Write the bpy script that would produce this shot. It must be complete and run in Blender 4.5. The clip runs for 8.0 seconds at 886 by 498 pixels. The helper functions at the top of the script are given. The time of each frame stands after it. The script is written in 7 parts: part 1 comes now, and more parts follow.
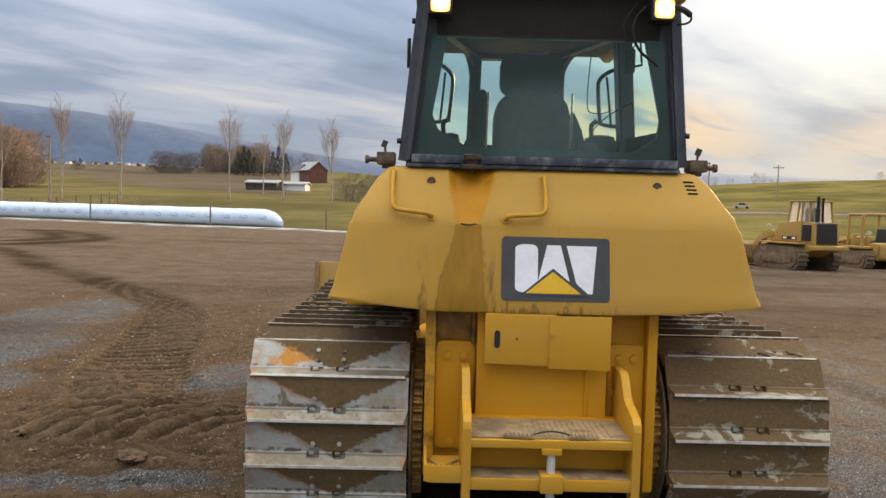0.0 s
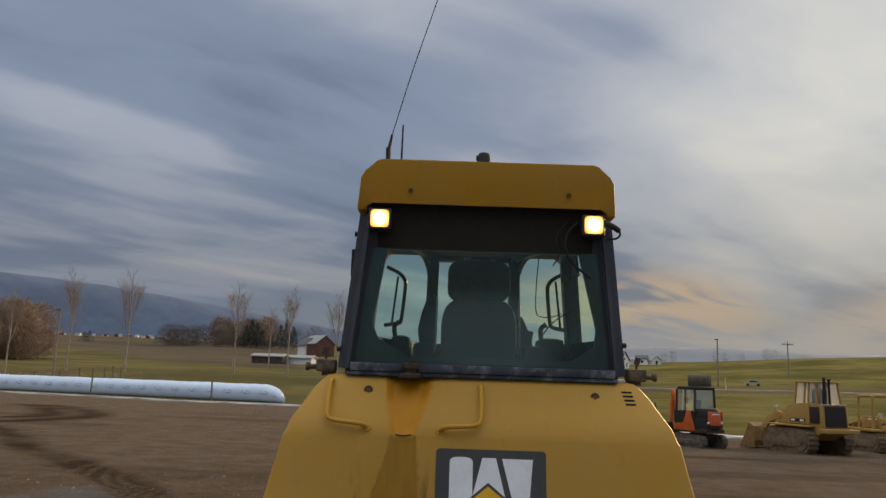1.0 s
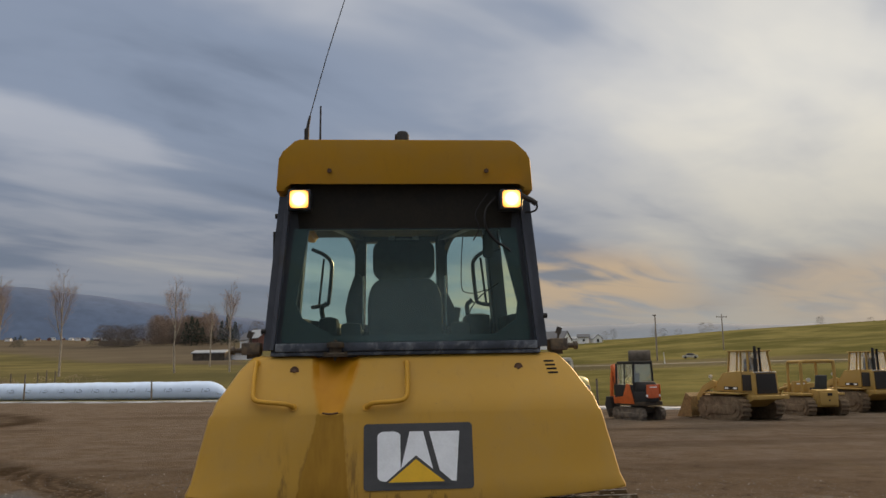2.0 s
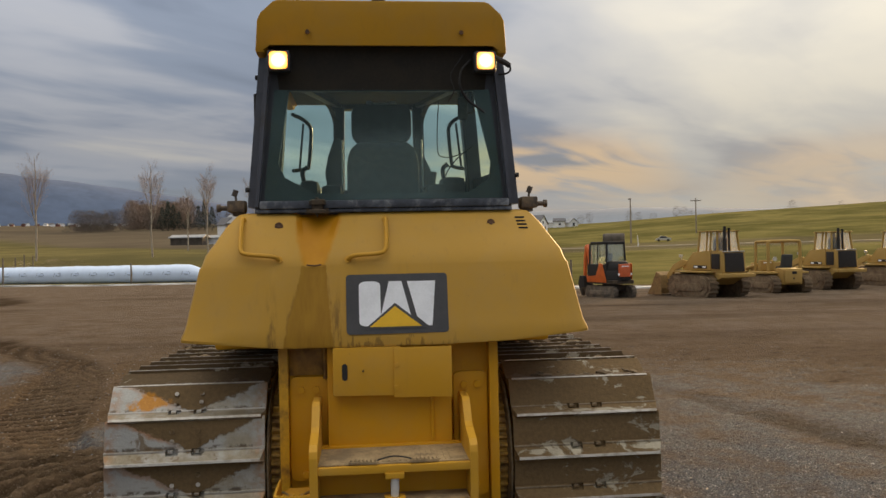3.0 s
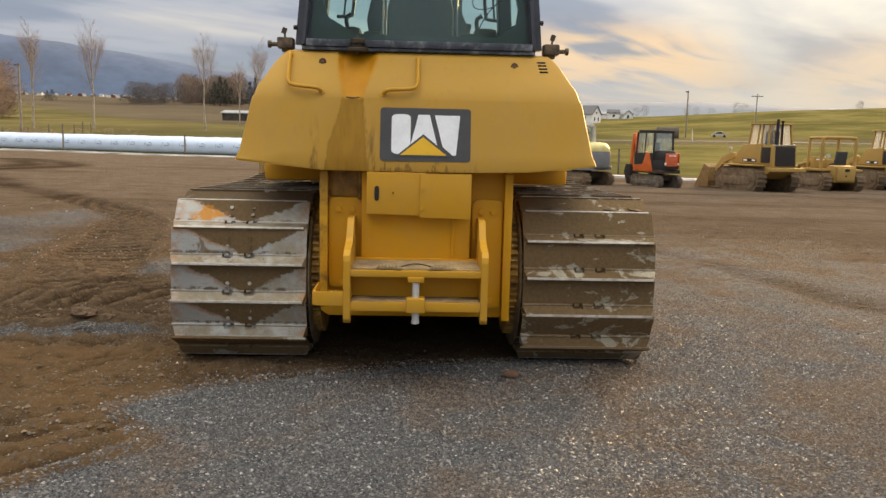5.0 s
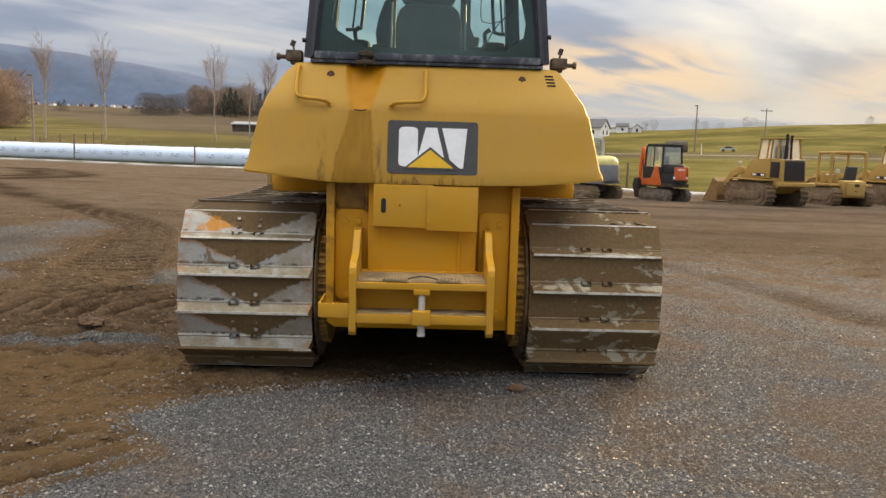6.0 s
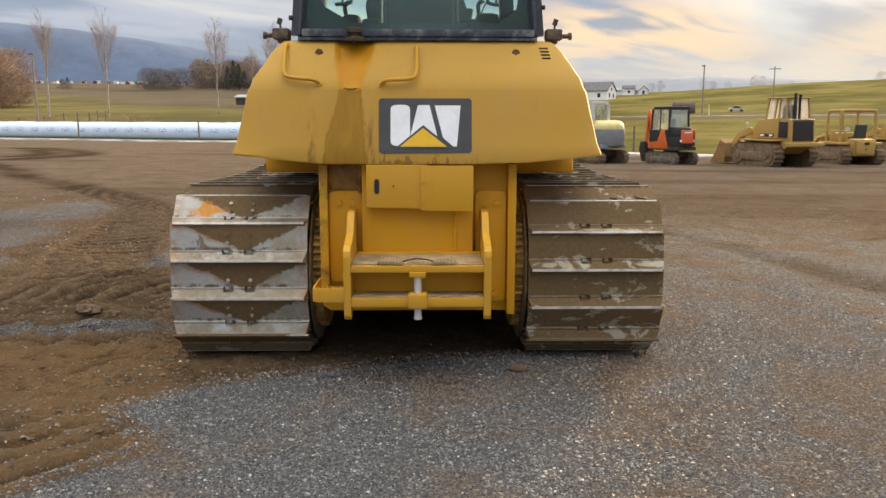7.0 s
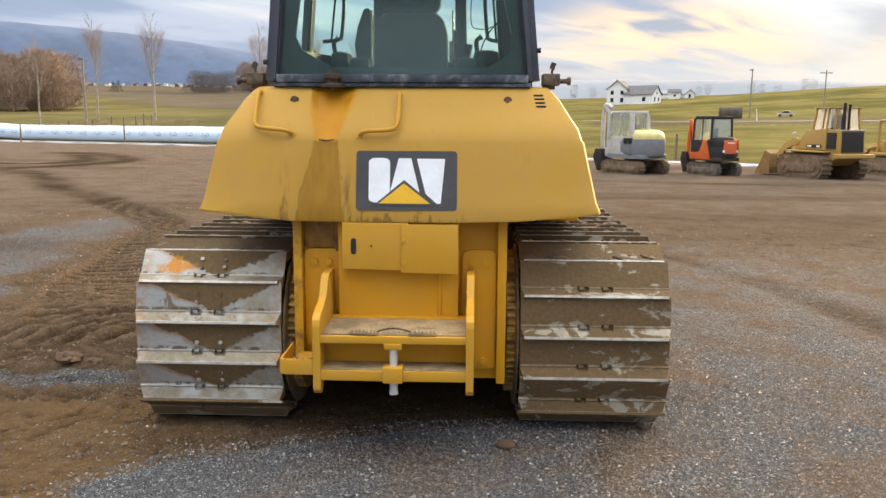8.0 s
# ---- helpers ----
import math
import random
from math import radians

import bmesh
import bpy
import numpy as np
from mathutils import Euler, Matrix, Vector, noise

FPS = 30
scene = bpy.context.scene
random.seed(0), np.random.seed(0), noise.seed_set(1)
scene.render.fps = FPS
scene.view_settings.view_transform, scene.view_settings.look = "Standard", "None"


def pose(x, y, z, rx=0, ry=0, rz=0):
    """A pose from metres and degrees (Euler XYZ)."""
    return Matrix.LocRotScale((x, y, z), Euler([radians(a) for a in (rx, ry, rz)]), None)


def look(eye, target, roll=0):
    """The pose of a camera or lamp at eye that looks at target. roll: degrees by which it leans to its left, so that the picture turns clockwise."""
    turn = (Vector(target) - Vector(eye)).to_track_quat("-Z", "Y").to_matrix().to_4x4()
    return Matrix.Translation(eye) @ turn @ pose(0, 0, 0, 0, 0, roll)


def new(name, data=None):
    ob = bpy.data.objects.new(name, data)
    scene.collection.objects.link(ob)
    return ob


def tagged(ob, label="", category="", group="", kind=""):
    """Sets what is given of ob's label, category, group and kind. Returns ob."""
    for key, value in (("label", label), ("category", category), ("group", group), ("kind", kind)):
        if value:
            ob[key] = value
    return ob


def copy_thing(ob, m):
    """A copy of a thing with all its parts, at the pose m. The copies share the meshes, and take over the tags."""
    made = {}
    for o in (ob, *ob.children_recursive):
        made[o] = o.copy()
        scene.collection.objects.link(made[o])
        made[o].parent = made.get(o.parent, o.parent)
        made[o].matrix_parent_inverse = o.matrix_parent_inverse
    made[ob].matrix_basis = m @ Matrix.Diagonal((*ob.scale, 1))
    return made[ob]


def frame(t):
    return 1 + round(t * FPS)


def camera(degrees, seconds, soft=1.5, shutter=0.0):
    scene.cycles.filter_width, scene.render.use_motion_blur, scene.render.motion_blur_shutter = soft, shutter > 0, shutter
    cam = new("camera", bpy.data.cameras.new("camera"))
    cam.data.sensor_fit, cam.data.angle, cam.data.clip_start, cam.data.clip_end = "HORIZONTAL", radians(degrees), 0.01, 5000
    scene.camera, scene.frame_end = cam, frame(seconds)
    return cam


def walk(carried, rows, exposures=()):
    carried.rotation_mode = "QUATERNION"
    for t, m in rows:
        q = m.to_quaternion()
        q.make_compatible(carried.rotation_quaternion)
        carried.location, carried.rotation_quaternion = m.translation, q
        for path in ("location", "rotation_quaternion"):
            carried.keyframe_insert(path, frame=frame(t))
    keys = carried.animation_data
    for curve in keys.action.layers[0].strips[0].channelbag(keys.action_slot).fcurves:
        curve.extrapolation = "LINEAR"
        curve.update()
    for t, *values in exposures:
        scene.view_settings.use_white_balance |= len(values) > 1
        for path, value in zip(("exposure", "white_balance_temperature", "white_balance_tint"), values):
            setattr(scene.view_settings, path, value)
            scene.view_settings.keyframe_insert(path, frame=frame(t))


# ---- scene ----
cam = camera(58.8, 8.0)
PATH = [
    (0, (-0.522, -3.607, 1.63), (-0.496, -1.61, 1.517), 1.5),
    (0.5, (-0.352, -3.603, 1.762), (-0.377, -1.612, 1.953), 2.2),
    (1, (-0.191, -3.66, 1.803), (-0.199, -1.687, 2.128), 1.9),
    (1.2, (-0.17, -3.674, 1.794), (-0.142, -1.703, 2.135), 1.0),
    (2.3, (-0.083, -3.714, 1.743), (0.091, -1.736, 1.981), -0.9),
    (2.5, (-0.087, -3.747, 1.733), (0.108, -1.765, 1.916), -0.9),
    (2.6, (-0.091, -3.751, 1.713), (0.109, -1.767, 1.863), -1.1),
    (3, (-0.105, -3.874, 1.605), (0.09, -1.883, 1.607), -1.2),
    (3.5, (-0.091, -4.008, 1.506), (0.08, -2.026, 1.3), -1.3),
    (4, (-0.022, -4.183, 1.425), (0.103, -2.209, 1.129), -0.5),
    (4.5, (-0.004, -4.302, 1.382), (0.086, -2.329, 1.069), 0.8),
    (5, (-0.013, -4.381, 1.341), (0.062, -2.403, 1.058), 1.3),
    (6.5, (0.017, -4.367, 1.35), (0.06, -2.383, 1.098), 1.5),
    (7, (0.064, -4.285, 1.398), (0.098, -2.313, 1.065), 0.1),
    (7.5, (0.171, -4.048, 1.519), (0.153, -2.083, 1.145), 0.0),
    (8, (0.363, -3.879, 1.649), (0.291, -1.907, 1.322), 0.3),
]
EXPOSURES = [(0, 0.93, 6550, 10), (0.5, 0.29, 6500, 10), (1, -0.12, 6400, 10), (2.3, 0.03, 6700, 10), (2.6, 0.06, 6800, 10), (3, 0.27, 6950, 10), (3.5, 0.66, 7120, 10), (4, 0.86, 7160, 10), (5, 0.90, 7050, 10),
             (6.5, 0.95, 6800, 10), (7, 1.08, 6720, 10), (7.5, 1.36, 6540, 10), (8, 1.36, 6420, 10)]
walk(cam, [(t, look(eye, target, roll)) for t, eye, target, roll in PATH], EXPOSURES)

# ---- world and sun ----
SUN_AZ, SUN_EL = radians(35), radians(13)
SUN_DIR = Vector((math.sin(SUN_AZ) * math.cos(SUN_EL), math.cos(SUN_AZ) * math.cos(SUN_EL), math.sin(SUN_EL)))


class Nodes:
    """Short hand for building a node tree."""

    def __init__(self, tree):
        self.tree = tree

    def node(self, kind, inputs=(), **attrs):
        n = self.tree.nodes.new(kind)
        if "operation" in attrs:
            n.operation = attrs["operation"]
        if "use_clamp" in attrs:
            n.use_clamp = attrs["use_clamp"]
        if "data_type" in attrs:
            n.data_type = attrs["data_type"]
        if "blend_type" in attrs:
            n.blend_type = attrs["blend_type"]
        if "interpolation_type" in attrs:
            n.interpolation_type = attrs["interpolation_type"]
        if "attribute_name" in attrs:
            n.attribute_name = attrs["attribute_name"]
        if "sky_type" in attrs:
            n.sky_type, n.sun_disc = attrs["sky_type"], attrs["sun_disc"]
            n.sun_elevation, n.sun_rotation = attrs["sun_elevation"], attrs["sun_rotation"]
        for key, value in dict(inputs).items():
            self.put(n.inputs[key], value)
        return n

    def put(self, socket, value):
        if isinstance(value, bpy.types.NodeSocket):
            self.tree.links.new(value, socket)
        else:
            socket.default_value = value

    def math(self, op, a, b=0.0, c=0.0, clamp=False):
        n = self.node("ShaderNodeMath", operation=op, use_clamp=clamp)
        for i, v in enumerate((a, b, c)):
            self.put(n.inputs[i], v)
        return n.outputs[0]

    def mix(self, fac, a, b, blend="MIX"):
        n = self.node("ShaderNodeMix", data_type="RGBA", blend_type=blend)
        self.put(n.inputs[0], fac), self.put(n.inputs[6], rgba(a)), self.put(n.inputs[7], rgba(b))
        return n.outputs[2]

    def ramp(self, fac, stops, smooth=False):
        n = self.node("ShaderNodeValToRGB")
        self.put(n.inputs[0], fac)
        e = n.color_ramp.elements
        while len(e) < len(stops):
            e.new(0.5)
        for el, (p, c) in zip(e, stops):
            el.position, el.color = p, rgba(c)
        if smooth:
            n.color_ramp.interpolation = "EASE"
        return n.outputs[0]

    def noise(self, vec, scale, detail=4.0, rough=0.55, distortion=0.0):
        n = self.node("ShaderNodeTexNoise")
        self.put(n.inputs["Vector"], vec)
        n.inputs["Scale"].default_value, n.inputs["Detail"].default_value = scale, detail
        n.inputs["Roughness"].default_value, n.inputs["Distortion"].default_value = rough, distortion
        return n.outputs[0]

    def smooth(self, v, lo, hi):
        n = self.node("ShaderNodeMapRange", interpolation_type="SMOOTHSTEP")
        self.put(n.inputs[0], v), self.put(n.inputs[1], lo), self.put(n.inputs[2], hi)
        return n.outputs[0]


def rgba(c):
    if isinstance(c, bpy.types.NodeSocket):
        return c
    if isinstance(c, (int, float)):
        return (c, c, c, 1)
    return (*c, 1) if len(c) == 3 else c


def build_world():
    world = bpy.data.worlds.new("evening_sky")
    scene.world = world
    world.use_nodes = True
    tree = world.node_tree
    tree.nodes.clear()
    N = Nodes(tree)
    sky = N.node("ShaderNodeTexSky", sky_type="NISHITA", sun_disc=False, sun_elevation=SUN_EL, sun_rotation=SUN_AZ)
    way = N.node("ShaderNodeTexCoord").outputs["Generated"]
    sep = N.node("ShaderNodeSeparateXYZ", {0: way})
    x, y, z = sep.outputs
    up = N.math("ADD", N.math("MAXIMUM", z, 0.0), 0.10)
    u, v = N.math("DIVIDE", x, up), N.math("DIVIDE", y, up)
    # long streaks of cloud that run towards the sunset
    a = radians(47)
    along = N.math("ADD", N.math("MULTIPLY", u, math.sin(a)), N.math("MULTIPLY", v, math.cos(a)))
    across = N.math("SUBTRACT", N.math("MULTIPLY", u, math.cos(a)), N.math("MULTIPLY", v, math.sin(a)))
    flow = N.node("ShaderNodeCombineXYZ", {0: N.math("MULTIPLY", along, 0.46), 1: across, 2: 3.7}).outputs[0]
    big = N.noise(flow, 0.62, 3, 0.45, 0.6)
    fine = N.noise(flow, 2.2, 4, 0.5, 0.6)
    puffs = N.noise(N.node("ShaderNodeCombineXYZ", {0: N.math("MULTIPLY", along, 0.75), 1: across, 2: 9.1}).outputs[0], 1.5, 4, 0.5, 0.35)
    veil = N.math("ADD", N.math("ADD", N.math("MULTIPLY", big, 0.60), N.math("MULTIPLY", fine, 0.18)), N.math("MULTIPLY", puffs, 0.22))
    cloud = N.ramp(veil, [(0.34, (0.100, 0.125, 0.178)), (0.45, (0.172, 0.208, 0.280)), (0.54, (0.288, 0.312, 0.365)), (0.65, (0.43, 0.425, 0.415))], True)
    # light of the low sun behind the cloud
    dot = N.node("ShaderNodeVectorMath", {0: way, 1: tuple(SUN_DIR)}, operation="DOT_PRODUCT").outputs["Value"]
    wide = N.smooth(dot, 0.55, 1.0)
    near = N.smooth(dot, 0.915, 1.0)
    low = N.math("SUBTRACT", 1.0, N.smooth(z, 0.03, 0.13), clamp=True)
    lit = N.math("MULTIPLY", N.smooth(veil, 0.42, 0.60), wide)
    tone = N.mix(N.math("MULTIPLY", lit, 0.28), cloud, (0.50, 0.482, 0.44))
    tone = N.mix(N.math("MULTIPLY", N.math("MULTIPLY", near, 0.50), N.smooth(veil, 0.40, 0.60)), tone, (0.72, 0.68, 0.57))
    warm = N.math("MULTIPLY", N.math("MULTIPLY", low, N.smooth(dot, 0.70, 0.97)), N.smooth(fine, 0.38, 0.58))
    tone = N.mix(N.math("MULTIPLY", warm, 0.14), tone, (0.56, 0.43, 0.28))
    # two banks of cloud lit orange by the sunset
    for az, el, amount in ((13.5, 5.6, 0.68), (34.0, 4.6, 0.36)):
        a = radians(az)
        bank = N.node("ShaderNodeVectorMath", {0: way, 1: (math.sin(a), math.cos(a), 0.0)}, operation="DOT_PRODUCT").outputs["Value"]
        off = N.math("ABSOLUTE", N.math("SUBTRACT", z, math.sin(radians(el))))
        glow = N.math("MULTIPLY", N.math("MULTIPLY", N.smooth(bank, 0.978, 0.994), N.smooth(off, 0.062, 0.012)), N.smooth(fine, 0.36, 0.58))
        tone = N.mix(N.math("MULTIPLY", glow, amount), tone, (0.76, 0.52, 0.27))
    haze = N.math("SUBTRACT", 1.0, N.smooth(z, 0.02, 0.15), clamp=True)
    tone = N.mix(N.math("MULTIPLY", haze, 0.52), tone, N.mix(wide, (0.33, 0.385, 0.47), (0.42, 0.41, 0.385)))
    clear = N.node("ShaderNodeVectorMath", {0: sky.outputs[0], 1: (0.08, 0.08, 0.08)}, operation="MULTIPLY").outputs[0]
    gap = N.math("MULTIPLY", N.math("SUBTRACT", 1.0, N.smooth(veil, 0.30, 0.56), clamp=True), 0.10)
    tone = N.mix(gap, tone, clear)
    # an overcast sky is brightest overhead
    power = N.math("ADD", 1.0, N.math("ADD", N.math("MULTIPLY", N.smooth(z, 0.12, 0.34), 0.44), N.math("MULTIPLY", N.smooth(z, 0.42, 0.95), 2.85)))
    # dimmer low down, where one looks through more cloud, and away from the sunset
    power = N.math("MULTIPLY", power, N.math("ADD", 0.80, N.math("MULTIPLY", N.smooth(z, 0.05, 0.20), 0.20)))
    power = N.math("MULTIPLY", power, N.math("ADD", 0.88, N.math("MULTIPLY", N.smooth(dot, -0.6, 0.55), 0.12)))
    tone = N.mix(N.smooth(z, 0.40, 0.85), tone, (0.37, 0.355, 0.33))
    back = N.node("ShaderNodeBackground", {0: tone, 1: power})
    tree.links.new(back.outputs[0], N.node("ShaderNodeOutputWorld").inputs[0])


build_world()
sun_data = bpy.data.lights.new("low_sun", "SUN")
sun_data.energy, sun_data.angle, sun_data.color = 2.3, radians(10), (1.0, 0.66, 0.34)
sun = new("low_sun", sun_data)
sun.matrix_world = look(SUN_DIR * 50, (0, 0, 0))

# ---- materials ----


def material(name):
    m = bpy.data.materials.new(name)
    m.use_nodes = True
    m.node_tree.nodes.clear()
    N = Nodes(m.node_tree)
    out = N.node("ShaderNodeOutputMaterial")
    bsdf = N.node("ShaderNodeBsdfPrincipled")
    m.node_tree.links.new(bsdf.outputs[0], out.inputs[0])
    return m, N, bsdf, out


def bump(N, bsdf, height, strength, distance):
    b = N.node("ShaderNodeBump", {"Height": height, "Strength": strength, "Distance": distance})
    N.put(bsdf.inputs["Normal"], b.outputs[0])


def plain(name, base, rough=0.5, metal=0.0, vary=0.25, scale=9.0, relief=0.15, grime=None, grime_amount=0.3, grime_scale=3.0):
    """Painted or bare surface with grain, blotches and, if asked, grime."""
    m, N, bsdf, _ = material(name)
    co = N.node("ShaderNodeTexCoord").outputs["Object"]
    grain = N.noise(co, scale * 8, 4, 0.6)
    blotch = N.noise(co, scale, 4, 0.55)
    dark = tuple(c * (1 - vary) for c in base)
    light = tuple(min(1, c * (1 + vary * 0.7)) for c in base)
    tone = N.mix(N.smooth(N.math("ADD", N.math("MULTIPLY", blotch, 0.7), N.math("MULTIPLY", grain, 0.3)), 0.3, 0.7), dark, light)
    r = N.math("ADD", rough - 0.08, N.math("MULTIPLY", blotch, 0.16))
    if grime:
        cover = N.smooth(N.noise(co, grime_scale, 6, 0.65, 0.3), 0.62 - grime_amount * 0.5, 0.78 - grime_amount * 0.3)
        tone = N.mix(N.math("MULTIPLY", cover, 0.85), tone, grime)
        r = N.math("ADD", r, N.math("MULTIPLY", cover, 0.3), clamp=True)
    N.put(bsdf.inputs["Base Color"], tone)
    N.put(bsdf.inputs["Roughness"], r)
    bsdf.inputs["Metallic"].default_value = metal
    bump(N, bsdf, grain, relief, 0.004)
    return m


def machine_yellow(name, base, dust=0.35, rough=0.38, tank=False):
    """Yellow machine enamel under a film of dust, with thin runs of dirt."""
    m, N, bsdf, _ = material(name)
    co = N.node("ShaderNodeTexCoord").outputs["Object"]
    stretched = N.node("ShaderNodeMapping", {"Vector": co, "Scale": (14.0, 14.0, 1.1)}).outputs[0]
    runs = N.smooth(N.noise(stretched, 1.6, 5, 0.6), 0.56, 0.74)
    cloudy = N.noise(co, 2.2, 5, 0.6)
    speck = N.noise(co, 70.0, 3, 0.6)
    tone = N.mix(cloudy, tuple(c * 0.86 for c in base), tuple(min(1, c * 1.08) for c in base))
    film = N.math("MULTIPLY", N.smooth(N.noise(co, 4.5, 6, 0.65), 0.35, 0.75), dust)
    tone = N.mix(film, tone, (0.40, 0.275, 0.12))
    tone = N.mix(N.math("MULTIPLY", runs, dust * 0.45), tone, (0.22, 0.13, 0.05))
    tone = N.mix(N.math("MULTIPLY", N.smooth(speck, 0.68, 0.76), 0.35), tone, (0.20, 0.13, 0.06))
    if tank:
        # fuel drips along the bottom edge and beside the trough
        x, y, z = N.node("ShaderNodeSeparateXYZ", {0: co}).outputs
        drip = N.noise(N.node("ShaderNodeMapping", {"Vector": co, "Scale": (1.0, 1.0, 0.12)}).outputs[0], 38.0, 4, 0.6)
        reach = N.math("ADD", 1.135, N.math("MULTIPLY", N.smooth(drip, 0.42, 0.75), 0.10))
        low = N.math("MULTIPLY", N.smooth(N.math("SUBTRACT", reach, z), -0.012, 0.02), N.smooth(N.math("ABSOLUTE", N.math("ADD", x, 0.12)), 0.55, 0.25))
        crease = N.math("MULTIPLY", N.smooth(N.math("ABSOLUTE", N.math("ADD", x, 0.566)), 0.035, 0.008), N.smooth(z, 1.50, 1.20))
        beside = N.math("MULTIPLY", N.smooth(N.math("ABSOLUTE", N.math("ADD", x, 0.252)), 0.040, 0.008), N.smooth(z, 1.48, 1.24))
        mark = N.math("MAXIMUM", N.math("MULTIPLY", low, 0.85), N.math("MULTIPLY", N.math("MAXIMUM", crease, beside), N.smooth(drip, 0.40, 0.62)))
        tone = N.mix(N.math("MULTIPLY", mark, 0.75), tone, (0.14, 0.075, 0.022))
        # ragged brown fuel stain below the neck of the trough, orange soaked paint above it
        warp = N.math("ADD", N.math("MULTIPLY", N.math("SUBTRACT", drip, 0.5), 0.020), N.math("MULTIPLY", N.math("SUBTRACT", N.noise(co, 16.0, 5, 0.6), 0.5), 0.030))

        def line(z0, z1, x0, x1):
            n = N.node("ShaderNodeMapRange")
            for k, value in enumerate((z, z0, z1, x0, x1)):
                N.put(n.inputs[k], value)
            return n.outputs[0]
        inside = N.math("MINIMUM", N.math("SUBTRACT", x, line(1.14, 1.54, -0.517, -0.420)), N.math("SUBTRACT", line(1.14, 1.54, -0.267, -0.300), x))
        stain = N.math("MULTIPLY", N.smooth(N.math("ADD", inside, warp), -0.003, 0.007), N.smooth(z, 1.548, 1.538))
        streak = N.noise(N.node("ShaderNodeMapping", {"Vector": co, "Scale": (1.0, 1.0, 0.10)}).outputs[0], 24.0, 4, 0.55)
        brown = N.mix(N.smooth(streak, 0.35, 0.68), (0.300, 0.150, 0.012), (0.372, 0.198, 0.017))
        tone = N.mix(N.math("MULTIPLY", stain, 0.92), tone, brown)
        rim = N.math("MULTIPLY", N.smooth(N.math("ABSOLUTE", N.math("ADD", inside, warp)), 0.010, 0.001), N.smooth(z, 1.53, 1.40))
        tone = N.mix(N.math("MULTIPLY", rim, N.math("MULTIPLY", N.smooth(streak, 0.45, 0.70), 0.6)), tone, (0.15, 0.070, 0.014))
        inside = N.math("MINIMUM", N.math("SUBTRACT", x, line(1.545, 1.70, -0.416, -0.455)), N.math("SUBTRACT", line(1.545, 1.75, -0.302, -0.228), x))
        soaked = N.math("MULTIPLY", N.smooth(N.math("ADD", inside, warp), -0.008, 0.018), N.smooth(z, 1.538, 1.548))
        tone = N.mix(N.math("MULTIPLY", soaked, 0.95), tone, N.mix(N.smooth(cloudy, 0.3, 0.7), (0.46, 0.190, 0.001), (0.58, 0.270, 0.003)))
    N.put(bsdf.inputs["Base Color"], tone)
    N.put(bsdf.inputs["Roughness"], N.math("ADD", rough, N.math("MULTIPLY", film, 0.6), clamp=True))
    bsdf.inputs["Specular IOR Level"].default_value = 0.3
    bump(N, bsdf, N.math("ADD", N.math("MULTIPLY", cloudy, 3.0), speck), 0.08, 0.003)
    return m


YELLOW = machine_yellow("dozer_yellow", (0.60, 0.314, 0.024), 0.24, 0.48)
TANK_YELLOW = machine_yellow("tank_yellow", (0.515, 0.292, 0.041), 0.30, 0.52, True)
YELLOW_FRAME = machine_yellow("dozer_yellow_frame", (0.63, 0.306, 0.006), 0.20, 0.52)
BLACK = plain("cab_black", (0.028, 0.033, 0.044), 0.36, 0.0, 0.3, 5, 0.1, (0.05, 0.048, 0.046), 0.12)
PILLAR = plain("cab_pillar_grey", (0.072, 0.080, 0.100), 0.34, 0.0, 0.25, 4, 0.1, (0.07, 0.07, 0.07), 0.15)
DARK = plain("dark_rubber", (0.016, 0.015, 0.015), 0.7, 0.0, 0.4, 12, 0.3)
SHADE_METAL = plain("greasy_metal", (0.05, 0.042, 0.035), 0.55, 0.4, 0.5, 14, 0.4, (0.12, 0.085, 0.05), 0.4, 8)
STEEL = plain("worn_steel", (0.42, 0.42, 0.42), 0.35, 0.85, 0.25, 20, 0.2, (0.25, 0.17, 0.1), 0.15)
PIN_METAL = plain("pale_pin", (0.62, 0.62, 0.60), 0.4, 0.2, 0.15, 30, 0.1)
SILL_METAL = plain("scuffed_sill", (0.050, 0.060, 0.078), 0.5, 0.1, 0.5, 6, 0.3, (0.27, 0.29, 0.32), 0.32, 11)
# lining colour darkened to hold the shade of the roof recess
SHADOWED = plain("recess_shaded_lining", (0.019, 0.015, 0.009), 0.85, 0.0, 0.4, 8, 0.2)
STAINED_FRAME = plain("oil_stained_frame", (0.36, 0.18, 0.022), 0.55, 0.0, 0.4, 5, 0.3, (0.12, 0.06, 0.018), 0.26, 9)
RUNNY_FRAME = plain("yellow_frame_with_oil_runs", (0.58, 0.30, 0.014), 0.5, 0.0, 0.25, 6, 0.2, (0.16, 0.075, 0.018), 0.30, 9)
SPROCKET = plain("greasy_yellow_wheel", (0.46, 0.27, 0.05), 0.5, 0.1, 0.4, 12, 0.3, (0.13, 0.07, 0.03), 0.42, 14)
PLUG = plain("brown_plug", (0.10, 0.045, 0.018), 0.7, 0.0, 0.4, 30, 0.3)
LATCH = plain("dusty_latch", (0.085, 0.066, 0.05), 0.65, 0.1, 0.4, 20, 0.3, (0.22, 0.16, 0.10), 0.35, 14)
SEAT_CLOTH = plain("seat_cloth", (0.040, 0.046, 0.050), 0.85, 0.0, 0.3, 30, 0.5)
SHELF_DUST = plain("dusty_plate", (0.37, 0.27, 0.145), 0.85, 0.0, 0.35, 10, 0.5, (0.17, 0.125, 0.075), 0.4, 6)
